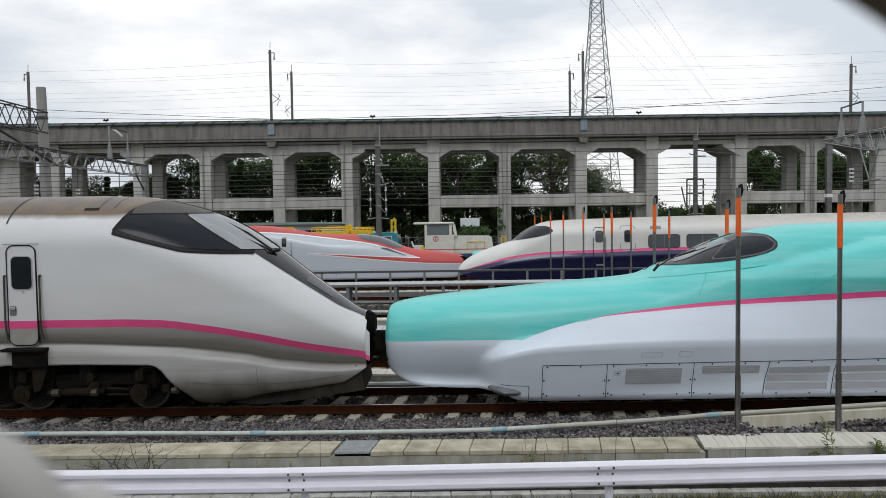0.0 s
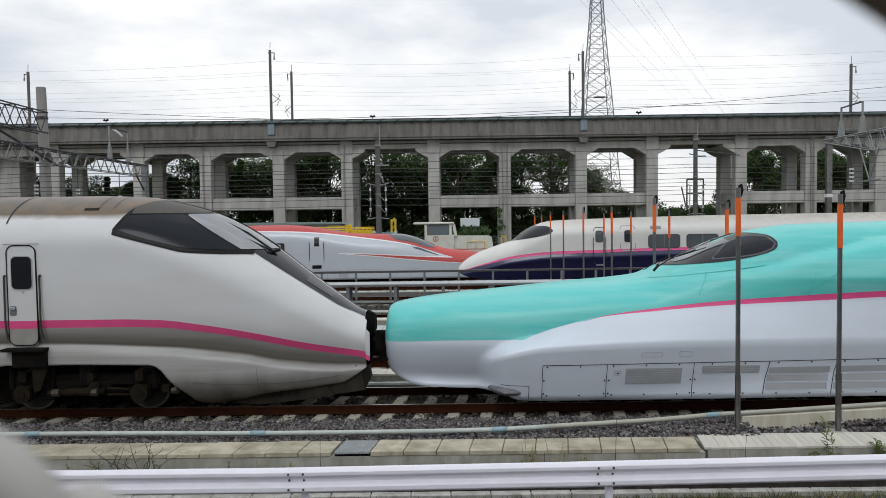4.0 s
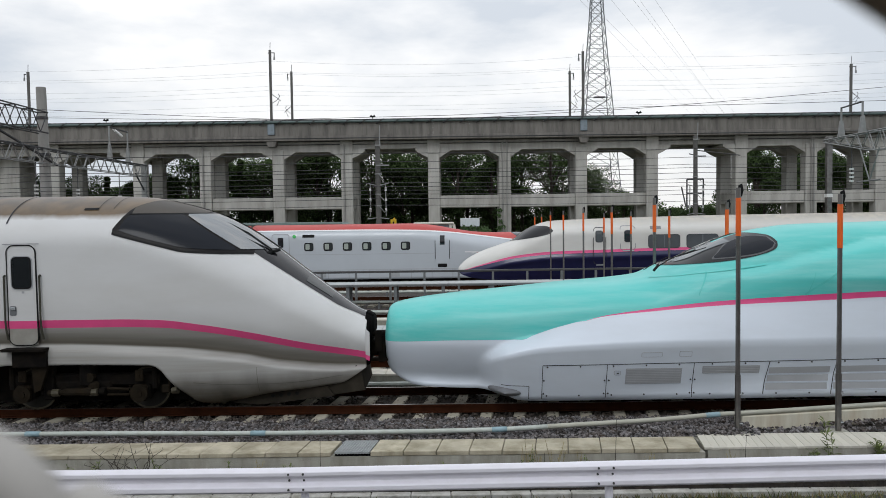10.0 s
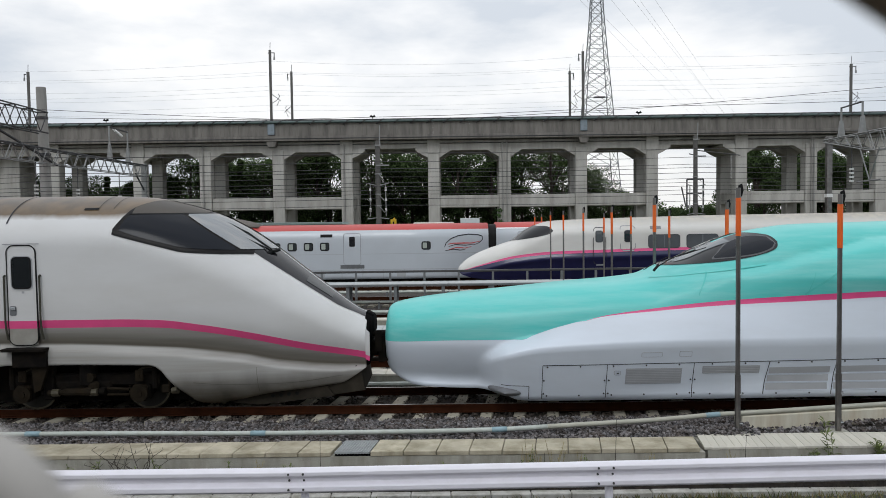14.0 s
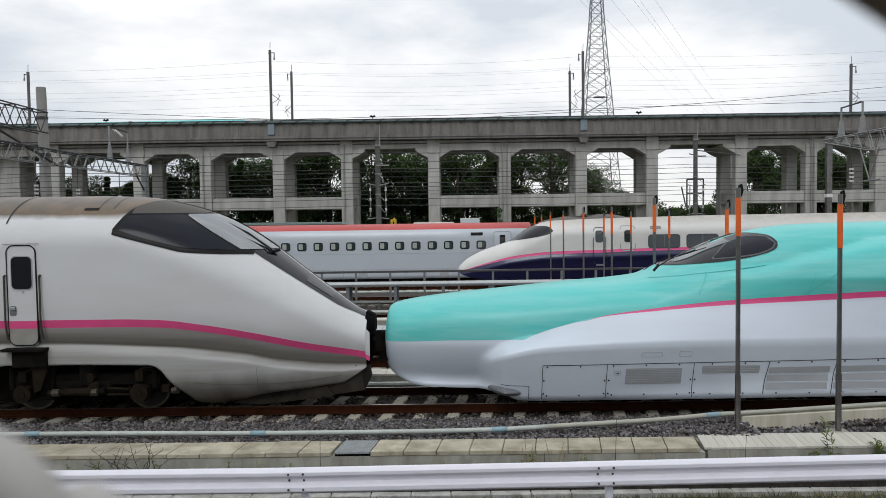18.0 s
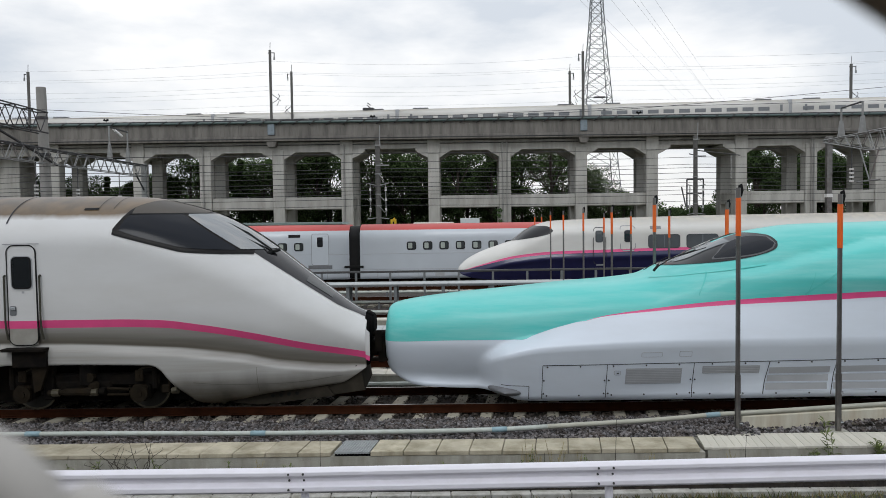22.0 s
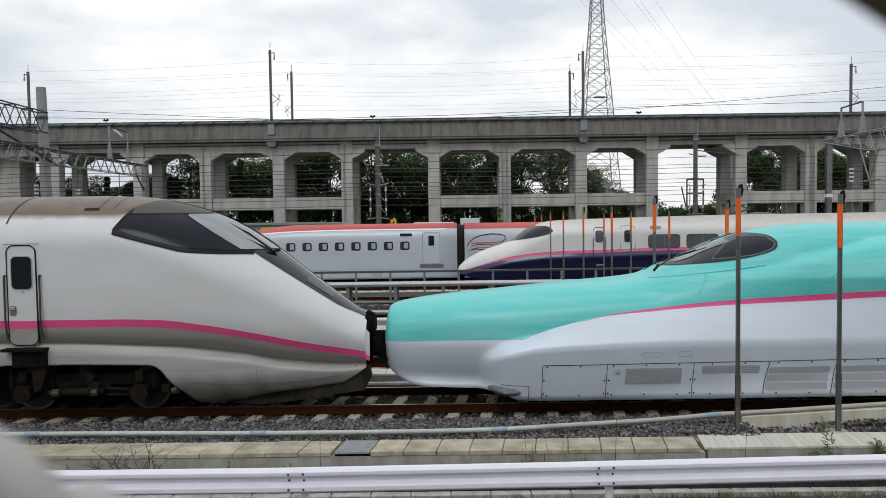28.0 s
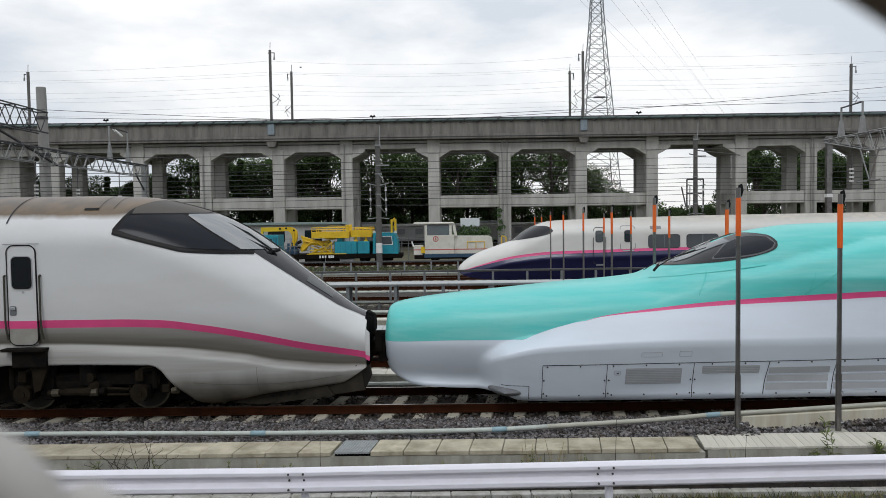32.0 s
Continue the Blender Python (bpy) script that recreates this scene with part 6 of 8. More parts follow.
    for x in (-7.09, -16.5):
        bogie(t, x, True)
    bm = bmesh.new()
    box(bm, -24, -5.6, -1.25, 1.25, 0.99, 1.35)
    # centre block and far-side plate added to keep light out from underneath
    box(bm, -9.4, -5.2, -0.60, 0.60, 0.08, 0.98)
    box(bm, -24, -4.6, 1.30, 1.38, 0.06, 0.99)
    part("underfloor", bm, M["under"], t)


grey_details()


# ---- details of the turquoise train ----
def green_details():
    t, w, top, bot = green_train, green_width, green_top, green_bot
    seam = lambda x0, z0, x1, z1, th=0.010: patch("panel_seam", min(x0, x1) - (th if x0 == x1 else 0), max(x0, x1) + (th if x0 == x1 else 0), 1 if x0 == x1 else 14, (lambda x: z0 + (z1 - z0) * (x - x0) / (x1 - x0) - th) if x1 != x0 else const(z0), (lambda x: z0 + (z1 - z0) * (x - x0) / (x1 - x0) + th) if x1 != x0 else const(z1), 1 if x0 != x1 else 6, w, M["seam"], t, 0.006, "", (-1,))
    line = lambda x: 0.862 + (0.932 - 0.862) * (x - 1.77) / 6.4
    seam(1.77, 0.862, 8.9, 0.937, 0.007)
    for x in (1.77, 2.985, 4.62):
        seam(x, 0.16 + 0.008 * x, x, line(x), 0.006)
    seam(1.0, 0.46, 1.52, 0.44, 0.006)
    seam(1.52, 0.17, 1.52, 0.44, 0.006)
    for x0, x1, z0, z1 in ((3.34, 4.40, 0.475, 0.79), (4.78, 5.86, 0.675, 0.825)):
        f = side_patch(t, w, "vent", x0, x1, z0, z1, M["vent"], 0.008, None, "grey louvred vent panel", 4, 2)
        n = int((z1 - z0) / 0.035)
        for k in range(n):
            side_patch(t, w, "louvre", x0 + 0.02, x1 - 0.02, z0 + 0.012 + 0.035 * k, z0 + 0.026 + 0.035 * k, M["vent_lip"], 0.016, f, "", 4, 1)
    def ribbon(name, p, q, th, m, off, parent):
        """A straight strip on the flank from p to q."""
        d = Vector((q[0] - p[0], 0, q[1] - p[1])).normalized()
        rows = []
        for k in range(9):
            x, z = p[0] + (q[0] - p[0]) * k / 8, p[1] + (q[1] - p[1]) * k / 8
            for s in (-1, 1):
                u, v = x - s * d.z * th, z + s * d.x * th
                rows.append((u, -w(u, v) - off, v))
        return mesh_part(name, rows, [(2 * k, 2 * k + 2, 2 * k + 3, 2 * k + 1) for k in range(8)], m, parent)
    for xa, xb in ((6.035, 7.24), (7.30, 8.75)):
        tilt = lambda z: -0.13 * (0.91 - z)
        f = ribbon("vent_edge", (xa, line(xa) - 0.01), (xa + tilt(0.25), 0.25), 0.008, M["seam"], 0.006, t)
        # flat grey strips; the shade of the down-facing slats is in their colour
        for k, (z0, z1) in enumerate(((0.665, 0.765), (0.505, 0.605), (0.345, 0.445))):
            dz = 0.011 * (xa - 6.0)
            zc = (z0 + z1) / 2 + dz
            ribbon("louvre", (xa + tilt(zc) + 0.03, zc), (xb + tilt(zc) - 0.03, zc + 0.012), 0.062, M["vent"], 0.009, f)
            for e in (-0.070,):
                ribbon("louvre_lip", (xa + tilt(zc) + 0.03, zc + e), (xb + tilt(zc) - 0.03, zc + e + 0.012), 0.007, M["white"], 0.022, f)
    for x in np.arange(1.86, 8.6, 0.62):
        for z in (line(x) - 0.035, 0.22 + 0.008 * x):
            y = -w(x, z) - 0.006
            joined("bolt", t, M["seam"], lambda bm: rod(bm, (x, y + 0.004, z), (x, y - 0.006, z), 0.017, n=6))
    for x in (1.80, 2.95, 3.03, 4.58, 4.66):
        for z in (0.28, 0.55):
            y = -w(x, z) - 0.006
            joined("bolt", t, M["seam"], lambda bm: rod(bm, (x, y + 0.004, z), (x, y - 0.006, z), 0.017, n=6))
    for x0, x1, z0, z1 in ((3.62, 4.0, 1.02, 1.10), (4.33, 4.55, 1.02, 1.12), (3.13, 3.24, 0.66, 0.74)):
        round_seal("hatch_outline", x0, x1, z0, z1, 0.015, 0.007, w, M["vent"], t, 0.008)
    side_patch(t, w, "lock", 3.17, 3.21, 0.68, 0.705, M["seam"], 0.01, None, "", 1, 1)
    side_patch(t, w, "label_plate", 2.45, 2.62, 0.815, 0.84, M["white"], 0.012, None, "", 1, 1)
    # oval jacking recess behind the lip: a flat oval, its shade put into the grey
    verts, faces = [(1.04, -1.50, 0.335)], []
    for k in range(24):
        a = 2 * math.pi * k / 24
        x, z = 1.06 + 0.31 * math.cos(a), 0.32 + 0.085 * math.sin(a) - 0.025 * math.cos(a)
        verts.append((x, -w(x, max(z, bot(x) + 0.01)) - 0.014, z))
        faces.append((0, 1 + (k + 1) % 24, 1 + k))
    mesh_part("jacking_recess", verts, faces, M["vent_dim"], t, "flat grey oval with the shade of a recess in its colour")
    # cab side window inside the windscreen, wipers, small hatch lines
    patch("cab_window_rim", 5.20, 6.41, 30, smooth_curve([(5.20, 2.775), (5.9, 2.855), (6.3, 2.975), (6.41, 3.08)]), smooth_curve([(5.20, 2.80), (5.7, 3.145), (6.1, 3.245), (6.34, 3.222), (6.41, 3.09)]), 5, w, M["steel_rim"], t, 0.017, "grey window rim", (-1, 1), True)
    patch("cab_side_window", 5.25, 6.38, 18, smooth_curve([(5.25, 2.80), (5.9, 2.88), (6.3, 3.0), (6.38, 3.08)]), smooth_curve([(5.25, 2.83), (5.7, 3.12), (6.1, 3.22), (6.32, 3.20), (6.38, 3.10)]), 5, w, M["cab_glass"], t, 0.022, "dark cab side window", (-1, 1), True)
    patch("windscreen_glass", 4.35, 5.45, 16, smooth_curve([(4.35, 2.66), (4.9, 2.83), (5.2, 2.98), (5.45, 3.10)]), lambda x: top(x) - 0.004, 6, w, M["windscreen"], t, 0.016, "sloping cab windscreen", (-1, 1))
    # paler glass strip painted in for the sky's reflection on the crown
    patch("windscreen_edge", 4.6, 5.66, 16, lambda x: top(x) - 0.012 - 0.05 * (x - 4.6), lambda x: top(x) - 0.004, 3, w, M["glass_sky"], t, 0.022, "pale windscreen crown strip with the sky reflection in its colour", halves=True)
    joined("wiper", t, M["black"], lambda bm: (tube(bm, [(4.06, -0.98, 2.66), (4.4, -0.85, 2.83), (4.9, -0.75, 2.98)], 0.011, 6), tube(bm, [(4.55, -0.85, 2.87), (5.1, -0.75, 3.02)], 0.009, 5), rod(bm, (4.0, -1.02, 2.60), (4.12, -0.92, 2.70), 0.026, n=8)))
    joined("wiper", t, M["black"], lambda bm: tube(bm, [(4.12, 0.2, 2.52), (4.24, 0.2, 2.60), (4.64, 0.2, 2.79)], 0.010, 6))
    # joint where the hood meets the cab
    hood = smooth_curve([(4.0, 2.425), (4.71, 2.505), (5.44, 2.592), (6.3, 2.722), (6.83, 2.878), (7.57, 3.028)])
    patch("hood_seam", 4.02, 6.1, 30, hood, lambda x: hood(x) + 0.010, 1, w, M["green_dark"], t, 0.006, "", (-1,))
    for x0, x1 in ((5.02, 4.78), (7.3, 6.7), (6.9, 6.75)):
        patch("streak", min(x0, x1), max(x0, x1), 8, lambda x: 2.12 + 0.42 * (x - min(x0, x1)) / abs(x1 - x0), lambda x: 2.165 + 0.42 * (x - min(x0, x1)) / abs(x1 - x0), 1, w, M["green_dark"], t, 0.004, "dusty drip streak", (-1,))
    for x in (4.6, 16.5):
        bogie(t, x, False)
    bm = bmesh.new()
    box(bm, 2.2, 24, -1.2, 1.2, 0.2, 0.7)
    part("underfloor", bm, M["under"], t)


green_details()
lead_green = copy_thing(green_train, pose(2.8, 45.9, -0.1) @ Matrix.Diagonal((1, 1, 0.85, 1)))
tagged(lead_green, "turquoise and white bullet train coupled ahead of the red one, moving", "train")


# ---- things between the tracks ----
def handrail(x0, x1, y, z, posts, label, wide=0.05):
    h = thing("handrail", pose(0, y, 0), label, "handrail", "depot handrails")
    joined("rail", h, M["dark_steel"], lambda bm: box(bm, x0, x1, -0.06, 0.06, z - 0.06, z + 0.04, 0.015))
    for x in posts:
        joined("post", h, M["steel_post"], lambda bm: box(bm, x - wide, x + wide, -wide, wide, -0.5, z - 0.05))
    return h


handrail(-9, 22, 34.5, 1.18, [-7.5 + 1.6 * k for k in range(18)], "dark low handrail along the inspection walkway")
handrail(-24, 12, 49.0, 0.80, [-15.3 + 1.775 * k for k in range(14)], "dark handrail beside the far track")


def raised_walkway(y0, y1, z, x0, x1, step, label, off=0.0):
    w = thing("raised_walkway", pose(0, 0, 0), label, "walkway", "depot walkways")
    n = int((x1 - x0) / 1.0)
    for k in range(n):
        bm = bmesh.new()
        box(bm, x0 + k * 1.0 + 0.004, x0 + (k + 1) * 1.0 - 0.004, y0, y1, z - 0.035, z, 0.006)
        part("deck_plate", bm, M["deckplate"], w)
    for y in (y0 + 0.03, y1 - 0.03):
        joined("edge_beam", w, M["steel_post"], lambda bm: box(bm, x0, x1, y - 0.03, y + 0.03, z - 0.10, z - 0.036))
    k = 0
    while x0 + off + k * step < x1:
        x = x0 + off + k * step
        for y in (y0 + 0.12, y1 - 0.12):
            joined("post", w, M["steel_post"], lambda bm: box(bm, x - 0.07, x + 0.07, y - 0.06, y + 0.06, -0.5, z - 0.1))
        k += 1
    return w


raised_walkway(31.1, 32.3, 0.90, -9, 22, 2.02, "pale grating walkway on grey steel posts", 0.71)
raised_walkway(21.9, 22.9, 0.35, -8, 6, 2.4, "low pale grating walkway between two tracks")


def trough(y0, y1, z, x0, x1, label, lids="tile"):
    t = thing("cable_trough", pose(0, 0, 0), label, "cable trough", "cable troughs")
    joined("body", t, M["kerb"], lambda bm: box(bm, x0, x1, y0, y1, -0.5, z - 0.05))
    for k in range(int((x1 - x0) / 0.5)):
        bm = bmesh.new()
        box(bm, x0 + 0.5 * k + 0.004, x0 + 0.5 * k + 0.496, y0 - 0.012, y1 + 0.012, z - 0.05, z, 0.006)
        part("lid", bm, M[lids], t)
    return t


trough(17.25, 17.85, 0.03, -6, 5, "pale concrete cable trough with lids between the tracks")
trough(26.3, 26.9, 0.05, -8, 8, "pale concrete cable trough with lids")
for y_c, z_c in ((17.05, -0.17), (28.0, 0.12), (31.9, 0.05), (36.2, 0.05), (47.7, 0.1)):
    c_p = thing("conduit", pose(0, y_c, 0), "long pale conduit pipe lying along the tracks", "pipe", "depot conduits")
    joined("tube", c_p, M["pipe"], lambda bm: rod(bm, (-16, 0, z_c), (9, 0, z_c), 0.06, n=8))
    for x_c in range(-15, 9, 3):
        joined("saddle", c_p, M["steel_post"], lambda bm: box(bm, x_c - 0.04, x_c + 0.04, -0.08, 0.08, -0.5, z_c + 0.02))
trough(47.95, 48.85, 0.12, -14, 6, "bright concrete cable trough behind the far track", "lid_white")


# ---- masts, gantries and wires ----
def lattice(bm, a, b, depth, step, r=0.045, taper=0.0):
    """A truss from a to b (top chord), depth below it, zigzag bracing; its last metres may taper."""
    a, b = Vector(a), Vector(b)
    n = max(2, int((b - a).length / step))
    length = (b - a).length
    deep = lambda k: Vector((0, 0, -depth * (min(1.0, 0.12 + (1 - k / n) * length / taper) if taper else 1.0)))
    for off in (Vector((-0.35, 0, 0)), Vector((0.35, 0, 0))):
        rod(bm, a + off, b + off, r * 1.3, n=5)
        for k in range(n):
            p, q = a.lerp(b, k / n) + off, a.lerp(b, (k + 1) / n) + off
            m = p.lerp(q, 0.5) + deep(k + 0.5)
            rod(bm, p + deep(k), q + deep(k + 1), r * 1.3, n=5)
            rod(bm, p, m, r, n=4)
            rod(bm, m, q, r, n=4)
    for k in range(n + 1):
        p = a.lerp(b, k / n)
        rod(bm, p + Vector((-0.35, 0, 0)), p + Vector((0.35, 0, 0)), r, n=4)
    return bm


def insulator(x, y, z_hang, z):
    i = thing("insulator", pose(x, y, 0), "hanging insulator string with white ceramic discs", "insulator", "insulators")
    joined("rod", i, M["truss_dark"], lambda bm: rod(bm, (0, 0, z_hang), (0, 0, z - 0.9), 0.04, n=6))
    for k in range(4):
        joined("disc", i, M["ceramic"], lambda bm: (rod(bm, (0, 0, z - 0.28 * k), (0, 0, z - 0.28 * k - 0.13), 0.16, 0.14, n=12)))
    return i


def gantry_left():
    p = thing("gantry_pole", pose(-29.9, 55, 0), "tall round grey concrete catenary pole", "pole", "catenary poles")
    joined("shaft", p, M["pole"], lambda bm: rod(bm, (0.22, 0, -0.5), (0, 0, 13.66), 0.42, 0.34, n=18))
    joined("collar", p, M["truss_dark"], lambda bm: (rod(bm, (0, 0, 11.3), (0, 0, 11.5), 0.42, n=14), rod(bm, (0.1, 0, 8.6), (0.1, 0, 8.8), 0.44, n=14)))
    g = thing("catenary_gantry", pose(0, 0, 0), "galvanised steel lattice gantry beams carrying catenary wires", "gantry", "gantries")
    joined("upper_truss", g, M["truss_dark"], lambda bm: lattice(bm, (-29.4, 36, 11.7), (-29.4, 54.2, 11.7), 1.5, 1.9, 0.042))
    joined("lower_truss", g, M["truss"], lambda bm: lattice(bm, (-29.4, 36, 9.05), (-29.4, 72, 9.05), 1.05, 1.5, 0.034))
    for dx in (-0.35, 0.35):
        joined("top_chord", g, M["truss_dark"], lambda bm: rod(bm, (-29.4 + dx, 36, 9.05), (-29.4 + dx, 72, 9.05), 0.075, n=5))
    for y in (64.8, 68.5):
        joined("bracket_post", g, M["truss"], lambda bm: (box(bm, -29.46, -29.34, y - 0.05, y + 0.05, 9.1, 12.0), prism(bm, [(-29.62, 9.1), (-29.18, 9.1), (-29.33, 10.5), (-29.47, 10.5)], y - 0.12, y + 0.12)))
    joined("bracket_arm", g, M["truss_dark"], lambda bm: rod(bm, (-29.4, 64.8, 11.95), (-29.4, 68.5, 11.9), 0.07, n=5))
    joined("floodlight", g, M["ceramic"], lambda bm: (rod(bm, (-29.2, 65.5, 11.7), (-28.9, 66.2, 11.25), 0.12, n=8), rod(bm, (-29.35, 65.3, 11.8), (-29.2, 65.5, 11.7), 0.04, n=5)))
    joined("strut", g, M["truss_dark"], lambda bm: rod(bm, (-29.4, 47, 10.3), (-29.4, 56, 8.0), 0.09, n=5))
    joined("strut", g, M["truss_dark"], lambda bm: rod(bm, (-29.4, 70, 8.2), (-29.4, 74, 5.0), 0.08, n=5))
    for y, z in ((53, 6.4), (59, 6.3), (66.5, 6.0)):
        insulator(-29.4, y, 8.1, z)
    joined("far_leg", g, M["truss"], lambda bm: box(bm, -29.6, -29.2, 71.8, 72.2, -0.4, 9.2))
    joined("near_leg", g, M["truss"], lambda bm: box(bm, -29.7, -29.1, 35.7, 36.3, -0.4, 11.8))


gantry_left()


def gantry_right():
    p = thing("gantry_pole", pose(28.2, 55, 0), "dark square steel catenary mast", "pole", "catenary poles")
    joined("shaft", p, M["steel_dull"], lambda bm: box(bm, -0.19, 0.19, -0.19, 0.19, -0.5, 9.2, 0.03))
    joined("base_band", p, M["ceramic"], lambda bm: box(bm, -0.21, 0.21, -0.21, 0.21, 4.75, 5.0))
    g = thing("catenary_gantry", pose(0, 0, 0), "galvanised steel lattice gantry over the right-hand tracks", "gantry", "gantries")
    g["label"] = "galvanised steel lattice gantry on a dark mast"
    joined("truss", g, M["truss"], lambda bm: lattice(bm, (28.2, 30, 8.95), (28.2, 55.1, 8.95), 1.3, 1.4, 0.032, 7.0))
    for y in (50.6, 53.3):
        joined("bracket_post", g, M["truss"], lambda bm: (box(bm, 28.15, 28.25, y - 0.05, y + 0.05, 8.95, 11.1), prism(bm, [(27.96, 8.95), (28.44, 8.95), (28.28, 10.15), (28.12, 10.15)], y - 0.12, y + 0.12)))
    joined("bracket_arm", g, M["truss_dark"], lambda bm: rod(bm, (28.2, 50.6, 11.1), (28.2, 53.3, 11.05), 0.06, n=5))
    joined("strut", g, M["truss"], lambda bm: (rod(bm, (28.2, 50.9, 8.0), (28.2, 49.7, 5.75), 0.05, n=6), rod(bm, (28.2, 48.6, 7.85), (28.2, 49.7, 5.75), 0.05, n=6), rod(bm, (28.2, 51.2, 5.7), (28.2, 48.4, 5.75), 0.055, n=6)))
    joined("near_leg", g, M["truss"], lambda bm: box(bm, 27.9, 28.5, 29.7, 30.3, -0.4, 9.2))
    insulator(28.2, 51.9, 8.0, 6.7)


gantry_right()


def yard_mast(x, y, top, label, frame_box):
    p = thing("catenary_mast", pose(x, y, 0), label, "mast", "catenary poles")
    joined("shaft", p, M["pole_dark"], lambda bm: rod(bm, (0, 0, -0.5), (0, 0, top), 0.24, 0.19, n=12))
    joined("spike", p, M["truss"], lambda bm: rod(bm, (0.15, -0.1, top - 0.5), (0.2, -0.1, top + 1.2), 0.05, n=5))
    joined("cross_arm", p, M["truss"], lambda bm: box(bm, -0.28, 0.32, -0.3, -0.2, top - 0.45, top - 0.33))
    joined("cross_arm", p, M["truss"], lambda bm: box(bm, -0.1, 0.9, -0.3, -0.22, top - 2.0, top - 1.9))
    for s in (-1, 1):
        joined("insulator_bar", p, M["truss"], lambda bm: (rod(bm, (s * 0.62, -0.25, 3.8), (s * 0.6, -0.25, 6.3), 0.04, n=6), rod(bm, (0, -0.1, 6.2), (s * 0.85, -0.25, 6.4), 0.045, n=5), rod(bm, (0, -0.1, 3.7), (s * 0.85, -0.25, 3.6), 0.045, n=5)))
    for s in (-1, 1):
        for z in (4.2, 5.0, 5.8):
            joined("insulator", p, M["ceramic"], lambda bm: [rod(bm, (s * 0.61, -0.25, z + 0.1 * k), (s * 0.61, -0.25, z + 0.1 * k + 0.05), 0.09, n=8) for k in range(3)], "pale ceramic insulator")
    for z in (4.6, 5.5, 7.1):
        joined("pole_band", p, M["truss"], lambda bm: (rod(bm, (0, 0, z), (0, 0, z + 0.09), 0.26, n=12), rod(bm, (0.1, -0.2, z), (0.5, -0.3, z - 0.5), 0.025, n=5)))
    if frame_box:
        joined("working_frame", p, M["truss_dark"], lambda bm: [rod(bm, a, b, 0.07, n=5) for a, b in (((-0.8, 0, 4.0), (-0.8, 0, 6.9)), ((0.75, 0, 4.0), (0.75, 0, 6.9)), ((-0.8, 0, 6.9), (0.75, 0, 6.9)), ((-0.8, 0, 5.6), (0.75, 0, 5.6)), ((-1.3, 0, 6.2), (-0.9, 0, 4.4)), ((-0.8, 0, 4.4), (0.75, 0, 4.4)))])
        joined("switch_arm", p, M["truss_dark"], lambda bm: (rod(bm, (-0.6, 0, 9.3), (0.6, 0, 9.0), 0.05, n=5), rod(bm, (0.2, 0, 9.6), (4.2, 0, 9.1), 0.05, n=5)))
    else:
        joined("white_band", p, M["ceramic"], lambda bm: rod(bm, (0, 0, 0.9), (0, 0, 1.7), 0.25, 0.25, n=12))
    return p


yard_mast(-5.41, 58.5, 9.75, "dark grey round catenary mast with a white band", False)
yard_mast(23.4, 70.0, 11.0, "dark grey catenary mast with a steel working frame", True)


def wire_line(points, r, label, group, material="wire"):
    w = thing("overhead_wire", pose(0, 0, 0), label, "wire", group)
    joined("strand", w, M[material], lambda bm: ring(bm, points, r, 4))


def sagged(x0, x1, y0, y1, z0, z1, sag, n=12):
    return [(x0 + (x1 - x0) * k / n, y0 + (y1 - y0) * k / n, z0 + (z1 - z0) * k / n - sag * 4 * (k / n) * (1 - k / n)) for k in range(n + 1)]


# wires of the depot run from the gantry pole to the two yard masts
for z_w in (9.10, 8.39, 7.80, 7.52, 7.10, 6.62, 6.30, 6.00, 5.68, 5.31, 4.75):
    rise_w = lambda y: 3.7 + (z_w - 3.7) * y / 62.0
    nodes = [(-46.0, 54.6), (-29.5, 54.62), (-5.41, 58.3), (23.4, 69.8), (50.0, 72.0)]
    run_w = []
    for (xa, ya), (xb, yb) in zip(nodes, nodes[1:]):
        run_w += sagged(xa, xb, ya, yb, rise_w(ya), rise_w(yb), 0.12)[:-1]
    wire_line(run_w + [(50.0, 72.0, rise_w(72.0))], 0.020, "thin dark overhead line wire above the depot tracks", "depot wires")
# wires over the viaduct run along the front and the rear row of masts
for z_w, y_w, sag_w in ((14.7, 98.78, 0.1), (17.35, 89.28, 0.3), (18.1, 98.78, 0.2), (19.12, 89.28, 0.5), (20.1, 98.78, 0.4), (21.3, 89.28, 0.5), (21.4, 98.78, 0.5), (22.9, 98.78, 0.6), (22.6, 89.28, 0.7)):
    wire_line(sagged(-70, -20.9, y_w, y_w, z_w - 0.3, z_w, sag_w) + sagged(-20.9, 16.4, y_w, y_w, z_w, z_w, sag_w)[1:] + sagged(16.4, 70, y_w, y_w, z_w, z_w + 1.0, sag_w)[1:], 0.008, "thin overhead feeder wire above the viaduct", "viaduct wires", "wire_pale")
for y_w, run_w in ((58.0, [(-34.8, 12.72), (-31.0, 12.45), (-24.2, 12.04), (-12.7, 11.44), (0.5, 11.29), (15.0, 11.91), (24.6, 12.55), (34.1, 13.28)]), (60.0, [(-36.0, 12.26), (-32.0, 12.12), (-25.0, 11.92), (-13.2, 11.71), (0.5, 11.87), (16.1, 12.32), (25.4, 12.41), (35.3, 12.53)])):
    k_w = 54.62 / y_w
    wire_line([(x * k_w, 54.62, 3.7 + (z - 3.7) * k_w) for x, z in run_w], 0.017, "thick dark feeder wire sagging across the depot", "depot wires")


